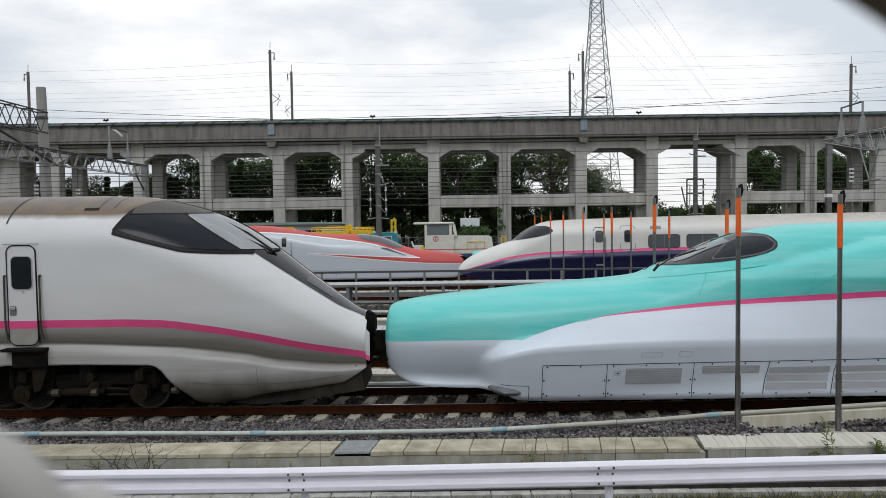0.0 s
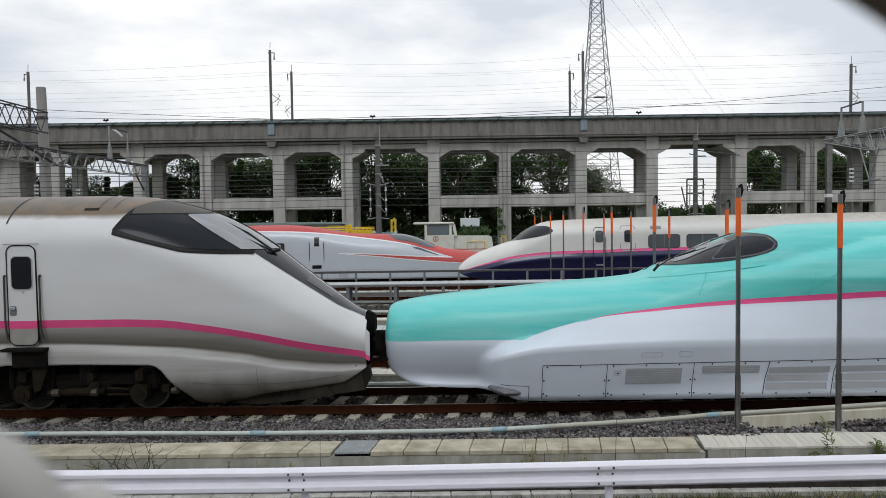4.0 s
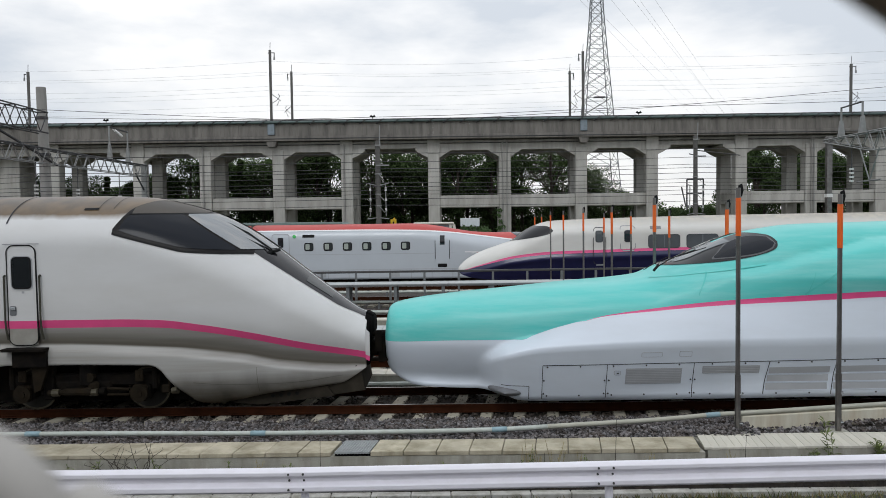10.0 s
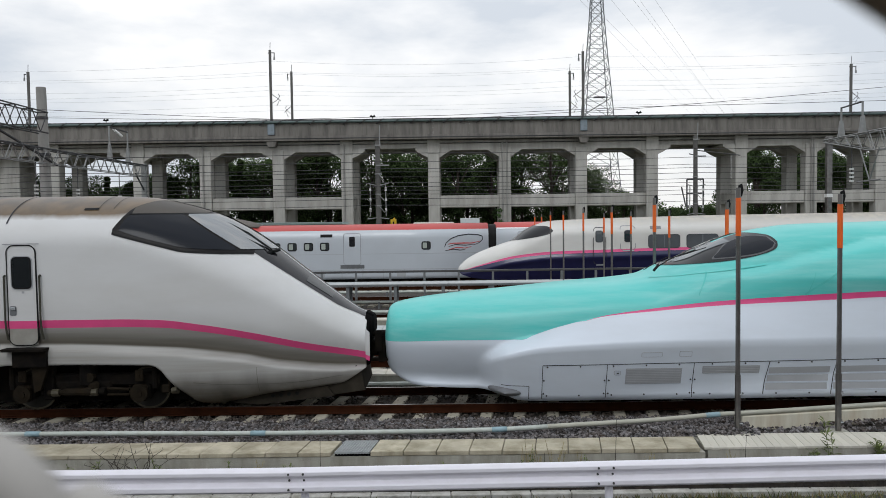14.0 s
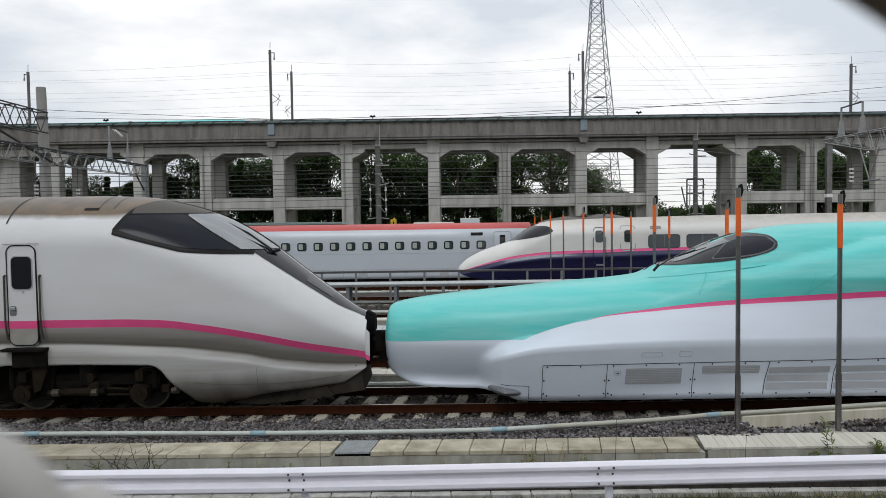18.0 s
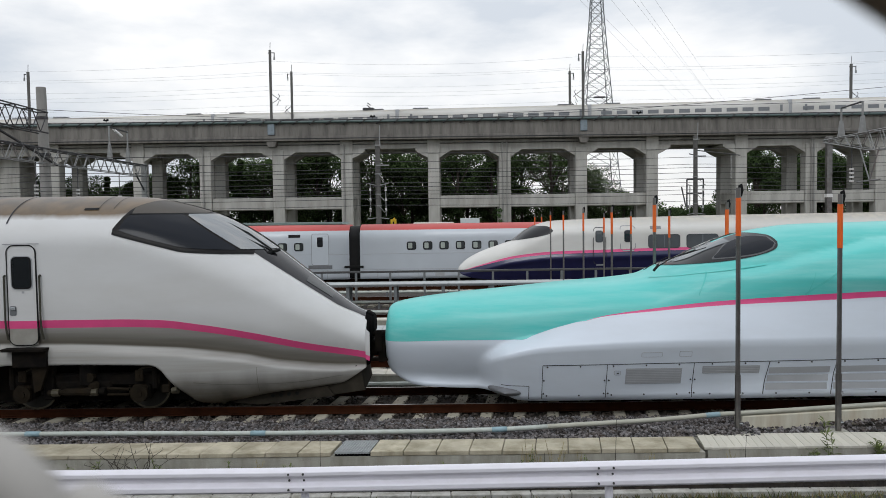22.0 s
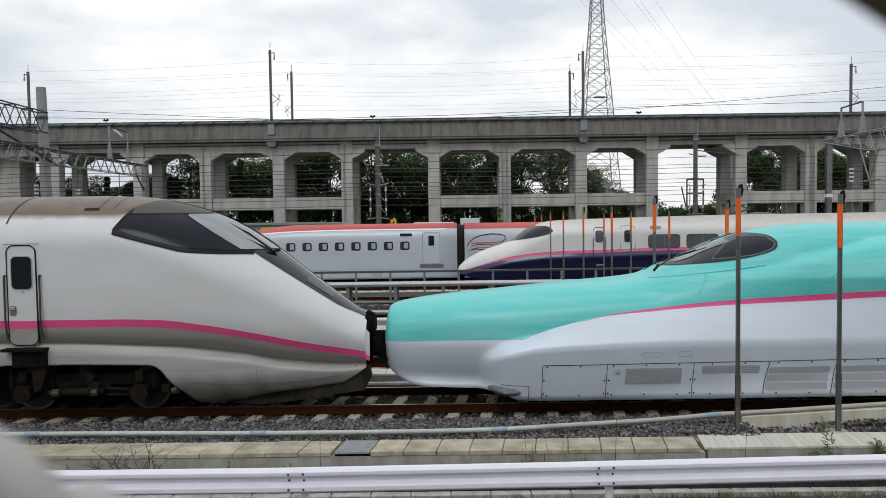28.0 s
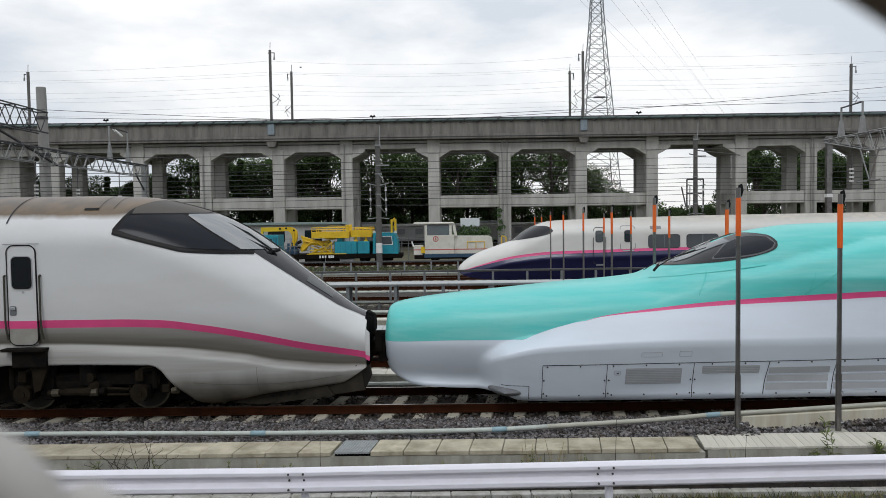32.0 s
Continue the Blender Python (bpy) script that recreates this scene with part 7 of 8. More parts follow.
def viaduct_mast(x, y, top, label, arm):
    p = thing("viaduct_mast", pose(x, y, 0), label, "mast", "viaduct masts")
    joined("shaft", p, M["pole_dark"], lambda bm: box(bm, -0.14, 0.14, -0.13, 0.13, 14.2, top, 0.02))
    joined("top_spike", p, M["truss_dark"], lambda bm: rod(bm, (0, 0, top), (0.05, 0, top + 0.9), 0.035, n=5))
    joined("top_bracket", p, M["truss_dark"], lambda bm: (rod(bm, (-0.25, 0, top - 0.35), (arm * 0.55, 0, top - 0.30), 0.05, n=5), rod(bm, (arm * 0.5, 0, top - 0.3), (arm * 0.5, 0, top - 0.75), 0.06, n=6)))
    joined("insulator", p, M["vent_dark"], lambda bm: [rod(bm, (arm * 0.5, 0, top - 0.78 - 0.14 * k), (arm * 0.5, 0, top - 0.86 - 0.14 * k), 0.11, n=8) for k in range(3)])
    joined("cantilever", p, M["truss_dark"], lambda bm: (tube(bm, [(0, 0, 18.75), (arm * 0.75, 0.3, 18.2), (arm * 1.1, 0.4, 17.9)], 0.04, 5), tube(bm, [(0, 0, 17.5), (arm * 0.5, 0.25, 17.9), (arm * 0.8, 0.35, 18.15), (arm * 0.95, 0.4, 18.5), (arm * 0.8, 0.4, 18.75)], 0.035, 5), rod(bm, (arm * 0.9, 0.4, 17.95), (arm * 0.6, 0.35, 17.3), 0.03, n=5)))
    return p


for x_m, y_m, t_m, a_m in ((-20.95, 89.4, 23.9, 1.0), (-20.4, 98.9, 23.2, -1.0), (16.45, 89.4, 23.2, -1.0), (16.45, 98.9, 22.75, 1.0), (-53.5, 95.5, 23.0, -1.0), (51.0, 94.2, 22.2, 1.2)):
    viaduct_mast(x_m, y_m, t_m, "dark steel catenary mast standing on the viaduct", a_m)
for x_m in (-20.95, 16.45):
    b_m = thing("mast_bracket", pose(x_m, 89.0, 0), "grey steel mast bracket fixed to the viaduct parapet", "bracket", "mast brackets")
    joined("sleeve", b_m, M["bracket_blue"], lambda bm: box(bm, -0.42, 0.42, -0.05, 0.5, 13.75, 15.1, 0.05))
    joined("corbel", b_m, M["concrete_dark"], lambda bm: prism(bm, [(-0.6, 13.58), (-0.6, 12.9), (-0.4, 12.35), (0.4, 12.35), (0.6, 12.9), (0.6, 13.58)], -0.03, 0.98))

# pipe on brackets along the top of the parapet
p_top = thing("parapet_pipe", pose(0, 88.9, 0), "green-grey pipe on curved brackets along the parapet top", "pipe")
joined("tube", p_top, M["deck_green"], lambda bm: rod(bm, (-120, 0, 15.24), (120, 0, 15.24), 0.15, n=10))
joined("cap_rail", p_top, M["truss_dark"], lambda bm: box(bm, -120, 120, 0.05, 0.3, 15.40, 15.52))
for k_b in range(-44, 45):
    joined("bracket", p_top, M["truss_dark"], lambda bm: tube(bm, [(2.0 * k_b - 0.35, 0.15, 14.95), (2.0 * k_b, -0.22, 15.10), (2.0 * k_b + 0.35, -0.18, 15.42), (2.0 * k_b + 0.6, 0.1, 15.50)], 0.06, 4))
for x_l in (-40.7, -8.75, 23.0):
    l_p = thing("parapet_lamp", pose(x_l, 89.0, 15.50), "small black twin signal lamp on the parapet", "lamp", "parapet lamps")
    joined("stem", l_p, M["truss_dark"], lambda bm: rod(bm, (0, 0, 0), (0, 0, 0.35), 0.04, n=5))
    for s in (-1, 1):
        joined("lamp_head", l_p, M["black"], lambda bm: rod(bm, (s * 0.04, 0, 0.22), (s * 0.26, -0.05, 0.38), 0.09, 0.15, n=8))


for z_c, y_c in ((13.25, 88.81), (12.97, 89.96), (12.6, 89.97)):
    wire_line([(-110, y_c, z_c), (-20, y_c, z_c + 0.03), (20, y_c, z_c - 0.02), (110, y_c, z_c)], 0.045, "dark cable running along the viaduct edge", "viaduct cables")


def drain(x):
    d = thing("drain_pipe", pose(x, 89.8, 0), "pale grey drain pipe on a viaduct column", "pipe", "drain pipes")
    joined("tube", d, M["pole"], lambda bm: rod(bm, (0, 0, 0), (0, 0, 12.6), 0.10, n=6))


for x_d in (6.75, 7.3, 44.3, 44.0, -29.5, -12.4):
    drain(x_d)


# ---- pylon and its lines ----
def pylon():
    p = thing("transmission_tower", pose(38.5, 190, 0), "grey steel lattice transmission tower beyond the viaduct", "pylon")
    hw = smooth_curve([(0, 6.0), (10, 4.9), (29.6, 3.4), (58, 1.35), (70, 0.9)])
    levels = [0, 6, 11.5, 16.5, 21, 25.2, 29.2, 33, 36.6, 40, 43.2, 46.3, 49.3, 52.2, 55, 57.7, 60.5, 63.5, 66.5, 70]
    corner = lambda z, k: Vector((hw(z) * (1, 1, -1, -1)[k], hw(z) * (1, -1, -1, 1)[k], z))
    for k in range(4):
        joined("leg", p, M["tower"], lambda bm: [rod(bm, corner(a, k), corner(b, k), 0.12, n=5) for a, b in zip(levels, levels[1:])])
        j = (k + 1) % 4
        joined("bracing", p, M["tower"], lambda bm: [(rod(bm, corner(a, k), corner(b, j), 0.06, n=4), rod(bm, corner(a, j), corner(b, k), 0.06, n=4), rod(bm, corner(b, k), corner(b, j), 0.05, n=4)) for a, b in zip(levels, levels[1:])])
    joined("platform", p, M["truss_dark"], lambda bm: box(bm, -1.4, 1.4, -3.5, -2.6, 32.9, 33.2))
    for z in (62, 68):
        joined("cross_arm", p, M["tower"], lambda bm: (rod(bm, (-8, 0, z), (8, 0, z), 0.15, n=4), rod(bm, (-8, 0, z), (0, 0, z + 2.5), 0.1, n=4), rod(bm, (8, 0, z), (0, 0, z + 2.5), 0.1, n=4)))


pylon()
for a_l, b_l in (((30.6, 62), (216, 66)), ((34, 68), (222, 72)), ((46.4, 62), (238, 66)), ((46.4, 68), (241, 72)), ((38.5, 69.9), (231, 76)), ((32, 62.05), (225, 69))):
    wire_line(sagged(a_l[0], b_l[0], 190, 600, a_l[1], b_l[1], 1.5, 16), 0.032, "thin grey high-voltage line hanging from the tower", "power lines", "wire_pale")



# ---- maintenance vehicles on the siding ----


def crane_wagon():
    c = thing("maintenance_crane_car", pose(0, 61.0, 0), "turquoise and yellow rail maintenance car with a folded crane", "work vehicle")
    joined("chassis", c, M["under"], lambda bm: box(bm, -16.2, -3.7, -1.2, 1.2, 0.42, 0.80, 0.03))
    for x in (-15.0, -12.8, -6.8, -4.9):
        joined("wheel", c, M["under"], lambda bm: [rod(bm, (x, s * 0.8, 0.38), (x, s * 0.68, 0.38), 0.38, n=18) for s in (-1, 1)])
    # driver's cab
    k = joined("cab", c, M["teal"], lambda bm: prism(bm, [(-6.06, 0.80), (-4.0, 0.78), (-4.07, 1.88), (-4.28, 2.42), (-4.4, 2.46), (-6.03, 2.46)], -1.2, 1.2), "turquoise driver's cab")
    joined("cab_window", k, M["glass_mid"], lambda bm: prism(bm, [(-5.68, 1.54), (-4.49, 1.56), (-4.56, 2.14), (-5.70, 2.12)], -1.222, -1.205))
    joined("window_surround", k, M["ceramic"], lambda bm: [rod(bm, p, q, 0.028, n=5) for p, q in (((-5.72, -1.22, 1.50), (-4.45, -1.22, 1.52)), ((-5.74, -1.22, 2.16), (-4.53, -1.22, 2.18)), ((-5.72, -1.22, 1.50), (-5.74, -1.22, 2.16)), ((-4.45, -1.22, 1.52), (-4.53, -1.22, 2.18)))], "pale window surround")
    joined("door_seam", k, M["teal_dark"], lambda bm: [box(bm, x, x + 0.03, -1.212, -1.203, 0.9, 2.3) for x in (-5.86, -4.36)])
    joined("notice_plate", k, M["ceramic"], lambda bm: box(bm, -5.75, -5.45, -1.215, -1.203, 1.05, 1.28))
    for x in (-5.95, -4.2):
        joined("roof_lamp", c, M["ceramic"], lambda bm: rod(bm, (x, -0.9, 2.44), (x, -0.9, 2.62), 0.11, n=8), "small white roof lamp")
    joined("cab_rail", c, M["steel_post"], lambda bm: tube(bm, [(-3.7, -1.15, 0.8), (-3.7, -1.15, 1.95), (-4.02, -1.15, 2.0)], 0.03, 5))
    # engine casing in two halves, a dark gap before the cab
    for a, b in ((-9.16, -7.36), (-7.31, -6.32)):
        e = joined("engine_case", c, M["teal"], lambda bm: box(bm, a, b, -1.12, 1.12, 0.80, 1.80, 0.04), "turquoise engine casing")
        joined("case_groove", e, M["teal_dark"], lambda bm: [box(bm, x, x + 0.02, -1.135, -1.122, 0.9, 1.7) for x in np.arange(a + 0.45, b - 0.1, 0.45)])
    # black block stands in for the dark of the gap
    joined("cooling_grille", c, M["recess"], lambda bm: box(bm, -6.30, -6.08, -1.0, 1.0, 0.82, 1.72))
    # work platforms with rails, one with a tall end plate
    for a, b, z0, z1, zr in ((-11.02, -8.10, 2.09, 2.60, 2.93), (-7.77, -6.13, 2.15, 2.70, 2.92)):
        w = joined("work_platform", c, M["yellow"], lambda bm: (box(bm, a, b, -1.1, 1.1, z0, z0 + 0.12), box(bm, a, b, -1.12, -1.06, z0, z1, 0.01), box(bm, a, b, 1.06, 1.12, z0, z1, 0.01), box(bm, a, a + 0.05, -1.05, 1.05, z0 + 0.13, z1), box(bm, b - 0.05, b, -1.05, 1.05, z0 + 0.13, z1)), "yellow elevating work platform basket")
        joined("platform_rail", w, M["yellow"], lambda bm: [rod(bm, p, q, 0.03, n=5) for y in (-1.09, 1.09) for p, q in [((a, y, zr), (b, y, zr)), ((a, y, (z1 + zr) / 2), (b, y, (z1 + zr) / 2))] + [((x, y, z1), (x, y, zr)) for x in np.linspace(a + 0.02, b - 0.02, 6)]])
    joined("platform_end", c, M["yellow"], lambda bm: [box(bm, -8.25, -7.98, y - 0.05, y + 0.05, 2.1, 3.16, 0.02) for y in (-1.05, 1.05)], "tall yellow end bracket")
    joined("ladder", c, M["yellow"], lambda bm: [rod(bm, p, q, 0.03, n=5) for p, q in (((-9.9, -1.09, 2.93), (-9.5, -1.09, 3.08)), ((-9.5, -1.09, 3.08), (-8.3, -1.09, 3.02)), ((-10.9, -1.09, 2.95), (-10.2, -1.09, 2.99)))])
    for x in (-7.46, -6.62):
        joined("platform_leg", c, M["yellow"], lambda bm: (box(bm, x - 0.09, x + 0.09, -0.9, -0.7, 1.78, 2.16), box(bm, x - 0.16, x + 0.16, -0.95, -0.65, 1.80, 1.9)))
    joined("lift_post", c, M["teal"], lambda bm: box(bm, -9.0, -8.6, -0.8, 0.8, 1.82, 2.1, 0.03))
    joined("lift_bracket", c, M["yellow"], lambda bm: prism(bm, [(-10.1, 2.1), (-9.0, 2.1), (-9.3, 1.95), (-9.9, 1.98)], -0.8, 0.8))
    # crane: upper boom along the top, bent down to its post, lower boom reaching forward
    joined("crane_post", c, M["teal_dark"], lambda bm: (box(bm, -13.4, -12.35, -0.6, 0.6, 0.8, 1.2, 0.03), rod(bm, (-12.65, 0, 1.1), (-12.65, 0, 1.75), 0.28, n=10), box(bm, -13.1, -12.9, -0.7, -0.6, 1.0, 1.7)), "dark crane turret")
    joined("crane_boom", c, M["yellow"], lambda bm: (prism(bm, [(-15.32, 3.02), (-15.33, 2.50), (-15.2, 2.50), (-15.16, 2.68), (-13.1, 2.70), (-12.86, 2.52), (-12.74, 2.04), (-12.84, 1.60), (-12.84, 1.45), (-12.5, 1.42), (-12.47, 1.7), (-12.36, 2.22), (-12.40, 2.68), (-12.60, 2.92), (-12.85, 3.02)], -0.22, 0.22)), "yellow folded crane boom")
    joined("boom_mark", c, M["black"], lambda bm: [rod(bm, (x, -0.24, z), (x, -0.221, z), 0.09, n=8) for x, z in ((-13.75, 2.9), (-13.25, 2.93), (-12.62, 2.75))])
    joined("boom_cylinder", c, M["yellow"], lambda bm: rod(bm, (-12.62, -0.3, 1.5), (-12.62, -0.3, 2.6), 0.07, n=8))
    joined("hydraulic_joint", c, M["black"], lambda bm: (rod(bm, (-12.3, -0.35, 1.72), (-12.0, -0.35, 1.85), 0.14, n=8), rod(bm, (-12.25, -0.4, 1.45), (-12.1, -0.4, 1.3), 0.12, n=8)))
    joined("lower_boom", c, M["yellow"], lambda bm: prism(bm, [(-12.08, 2.32), (-11.88, 2.24), (-11.3, 2.03), (-10.4, 1.84), (-9.75, 1.92), (-9.55, 1.62), (-10.08, 1.42), (-11.09, 1.52), (-11.5, 1.44), (-11.72, 1.04), (-12.06, 0.98), (-12.14, 1.30), (-11.86, 1.74)], -0.3, 0.3), "yellow folded lower boom")
    joined("boom_cylinder", c, M["yellow"], lambda bm: (rod(bm, (-11.7, -0.38, 1.85), (-10.2, -0.38, 1.5), 0.07, n=6), rod(bm, (-11.9, -0.38, 1.1), (-11.2, -0.38, 1.7), 0.08, n=6)))
    joined("scissor_lift", c, M["yellow"], lambda bm: [rod(bm, (*p[:1], y, p[1]), (*q[:1], y, q[1]), 0.045, n=5) for y in (-0.85, 0.85) for p, q in (((-11.15, 0.86), (-9.9, 1.42)), ((-9.9, 0.86), (-11.15, 1.42)), ((-10.4, 0.86), (-9.4, 1.78)), ((-9.5, 0.86), (-10.6, 1.78)), ((-11.3, 0.86), (-9.35, 0.86)), ((-11.2, 1.12), (-9.4, 1.12)), ((-9.45, 0.86), (-9.45, 1.8)))])
    joined("deck_line", c, M["yellow"], lambda bm: box(bm, -11.4, -8.2, -1.215, -1.202, 0.80, 0.86))
    # rear cabin
    r = joined("rear_cabin", c, M["teal"], lambda bm: prism(bm, [(-16.3, 0.80), (-13.74, 0.80), (-13.74, 2.38), (-15.3, 2.40), (-16.1, 2.25)], -1.1, 1.1), "turquoise rear cabin")
    joined("rear_window", r, M["glass"], lambda bm: box(bm, -15.0, -14.25, -1.122, -1.104, 1.66, 2.08))
    joined("rear_grille", r, M["teal_dark"], lambda bm: [box(bm, -14.1 + 0.1 * q, -14.05 + 0.1 * q, -1.115, -1.103, 0.95, 2.2) for q in range(3)])
    joined("rail_post", c, M["steel_post"], lambda bm: [rod(bm, (x, -1.1, 0.78), (x, -1.1, 1.45), 0.03, n=5) for x in np.arange(-13.6, -12.0, 0.4)] + [rod(bm, (-13.6, -1.1, z), (-12.0, -1.1, z), 0.025, n=5) for z in (1.1, 1.45)])
    joined("beacon_frame", c, M["yellow"], lambda bm: (box(bm, -4.66, -4.50, -0.2, 0.2, 2.44, 3.56, 0.02), box(bm, -4.36, -4.20, -0.2, 0.2, 2.44, 3.56, 0.02), box(bm, -4.5, -4.36, -0.18, 0.18, 3.36, 3.56), box(bm, -4.5, -4.36, -0.18, 0.18, 2.9, 3.0), rod(bm, (-4.45, -0.1, 3.56), (-4.3, -0.1, 3.66), 0.06, n=6)), "yellow roof frame")
    joined("beacon_shade", c, M["black"], lambda bm: box(bm, -4.48, -4.38, -0.21, -0.15, 3.02, 3.3))
    joined("underframe_gear", c, M["under"], lambda bm: [box(bm, x, x + w2, -1.1, 0.6, 0.05, 0.43, 0.03) for x, w2 in ((-11.6, 1.4), (-9.9, 0.9), (-5.9, 0.8))], "dark underframe equipment")
    joined("air_tank", c, M["vent"], lambda bm: rod(bm, (-8.75, -0.9, 0.30), (-7.6, -0.9, 0.30), 0.13, n=10), "pale air tank")
    for x in (-10.40, -10.18, -9.96, -9.66, -9.50, -9.34):
        joined("number_bar", c, M["ceramic"], lambda bm: box(bm, x, x + 0.13, -1.212, -1.203, 0.50, 0.70), "white lettering bar")
    return c


crane_wagon()


def shunter():
    c = thing("shunting_locomotive", pose(0, 61.0, 0), "small ivory shunting locomotive with a red line", "locomotive")
    joined("chassis", c, M["under"], lambda bm: box(bm, -2.7, 5.6, -1.15, 1.15, 0.3, 0.62, 0.03))
    joined("side_sill", c, M["teal_dark"], lambda bm: box(bm, -1.9, 5.5, -1.2, -1.15, 0.42, 0.70), "dark blue sill")
    for x in (-1.0, 1.5, 4.0):
        joined("wheel", c, M["under"], lambda bm: [rod(bm, (x, s * 0.8, 0.38), (x, s * 0.68, 0.38), 0.38, n=18) for s in (-1, 1)])
    joined("hood", c, M["loco_white"], lambda bm: prism(bm, [(0.55, 0.7), (3.75, 0.7), (3.6, 2.0), (3.45, 2.08), (0.55, 2.12)], -0.95, 0.95), "ivory engine hood")
    joined("cab", c, M["loco_white"], lambda bm: (box(bm, -1.85, 0.55, -1.2, 1.2, 0.7, 2.2, 0.03), box(bm, -1.85, -1.65, -1.2, 1.2, 2.2, 3.1), box(bm, 0.15, 0.35, -1.2, -1.0, 2.2, 3.1), box(bm, 0.15, 0.35, 1.0, 1.2, 2.2, 3.1), box(bm, -1.85, 0.3, 0.9, 1.2, 2.2, 3.1)), "ivory driver's cab")
    joined("cab_window", c, M["glass_sky"], lambda bm: box(bm, -1.65, 0.15, -1.12, -1.1, 2.22, 3.08))
    joined("cab_pillar", c, M["loco_white"], lambda bm: prism(bm, [(0.55, 2.12), (0.80, 2.12), (0.62, 3.1), (0.40, 3.1)], -1.15, -0.95))
    joined("cab_roof", c, M["loco_white"], lambda bm: box(bm, -2.75, 0.55, -1.3, 1.3, 3.1, 3.26, 0.05), "overhanging ivory cab roof")
    joined("red_line", c, M["red"], lambda bm: (box(bm, -1.85, 0.55, -1.212, -1.203, 1.02, 1.09), box(bm, 0.56, 3.7, -0.962, -0.953, 1.02, 1.09)))
    joined("front_deck", c, M["loco_white"], lambda bm: (box(bm, -2.75, -2.0, -1.15, 1.15, 0.62, 1.38, 0.03)), "ivory front platform box")
    joined("deck_line", c, M["red"], lambda bm: box(bm, -2.75, -2.0, -1.162, -1.153, 1.02, 1.09))
    joined("emblem", c, M["red"], lambda bm: [rod(bm, (-0.95 + 0.2 * math.cos(a), -1.215, 1.92 + 0.2 * math.sin(a)), (-0.95 + 0.2 * math.cos(a + 0.4), -1.215, 1.92 + 0.2 * math.sin(a + 0.4)), 0.03, n=4) for a in np.arange(0, 6.2, 0.4)] + [box(bm, -0.99, -0.91, -1.22, -1.205, 1.8, 2.03)], "round red emblem")
    joined("handrail", c, M["yellow"], lambda bm: [rod(bm, p, q, 0.028, n=5) for p, q in (((1.6, -1.0, 1.65), (3.0, -1.0, 1.65)), ((1.6, -1.0, 1.1), (1.6, -1.0, 1.65)), ((3.0, -1.0, 1.1), (3.0, -1.0, 1.65)), ((2.3, -1.0, 1.1), (2.3, -1.0, 1.65)))])
    joined("end_rail", c, M["yellow"], lambda bm: [rod(bm, p, q, 0.05, n=5) for p, q in (((3.7, -0.9, 1.15), (4.5, -0.9, 1.15)), ((4.4, -0.9, 0.6), (4.4, -0.9, 2.1)), ((4.4, -0.9, 2.1), (4.75, -0.9, 2.0)), ((4.75, -0.9, 0.6), (4.75, -0.9, 2.0)))])
    joined("yellow_box", c, M["yellow"], lambda bm: box(bm, -1.45 - 0.7, -1.15 - 0.7, -1.25, -1.16, 0.8, 1.3))
    joined("white_flag_post", c, M["ceramic"], lambda bm: rod(bm, (-2.75, -1.1, 1.3), (-2.9, -1.1, 1.75), 0.07, n=6))
    return c


shunter()

# low building, box and hedge behind the siding
lb = thing("low_building", pose(0, 0, 0), "long low pale building with a grey-green metal roof", "building")
joined("wall", lb, M["roof_tile"], lambda bm: box(bm, -30, -10.2, 70, 74, -0.5, 3.15))
joined("roof", lb, M["roof_sheet"], lambda bm: prism(bm, [(-30.4, 3.15), (-9.8, 3.15), (-10.0, 3.32), (-30.4, 3.40)], 69.6, 74.4), "grey-green metal roof")
for x_b in (-24, -20.5, -17, -13.5):
    joined("window", lb, M["glass"], lambda bm: box(bm, x_b, x_b + 1.6, 69.96, 69.99, 1.5, 2.6))
cb = thing("control_cabinet", pose(0, 0, 0), "pale grey steel cabinet on a post above the hedge", "cabinet")
joined("case", cb, M["cabinet_white"], lambda bm: box(bm, 1.25, 3.05, 70, 70.8, 2.75, 3.55, 0.03))
joined("post", cb, M["steel_post"], lambda bm: (box(bm, 1.5, 1.6, 70.3, 70.4, -0.5, 2.75), box(bm, 2.7, 2.8, 70.3, 70.4, -0.5, 2.75)))
fn = thing("yard_fence", pose(0, 68, 0), "thin grey wire fence behind the siding", "fence")
for x_f in np.arange(-36, 36, 1.8):
    joined("post", fn, M["steel_post"], lambda bm: rod(bm, (x_f, 0, -0.5), (x_f, 0, 1.9), 0.035, n=5))
for z_f in (0.3, 0.8, 1.3, 1.85):
    joined("wire", fn, M["steel_post"], lambda bm: rod(bm, (-36, 0, z_f), (36, 0, z_f), 0.02, n=4))


# ---- trees ----
def leaf_cloud(rng, blobs, per, size, squash=0.8):
    V, Fc = [], []
    for (cx, cy, cz), r in blobs:
        d = rng.normal(size=(per, 3))
        d /= np.linalg.norm(d, axis=1, keepdims=True)
        rad = r * rng.uniform(0.55, 1.05, (per, 1))
        c = d * rad * np.array([1, 1, squash]) + np.array([cx, cy, cz])
        a = rng.normal(size=(per, 3))
        a /= np.linalg.norm(a, axis=1, keepdims=True)
        b = np.cross(a, rng.normal(size=(per, 3)))
        b /= np.linalg.norm(b, axis=1, keepdims=True)
        s = size * rng.uniform(0.5, 1.3, (per, 1))
        V.append(np.stack([c - a * s, c - b * s * 0.55, c + a * s, c + b * s * 0.55], 1).reshape(-1, 3))
    V = np.concatenate(V)
    Fc = np.arange(len(V)).reshape(-1, 4)
    return V, Fc


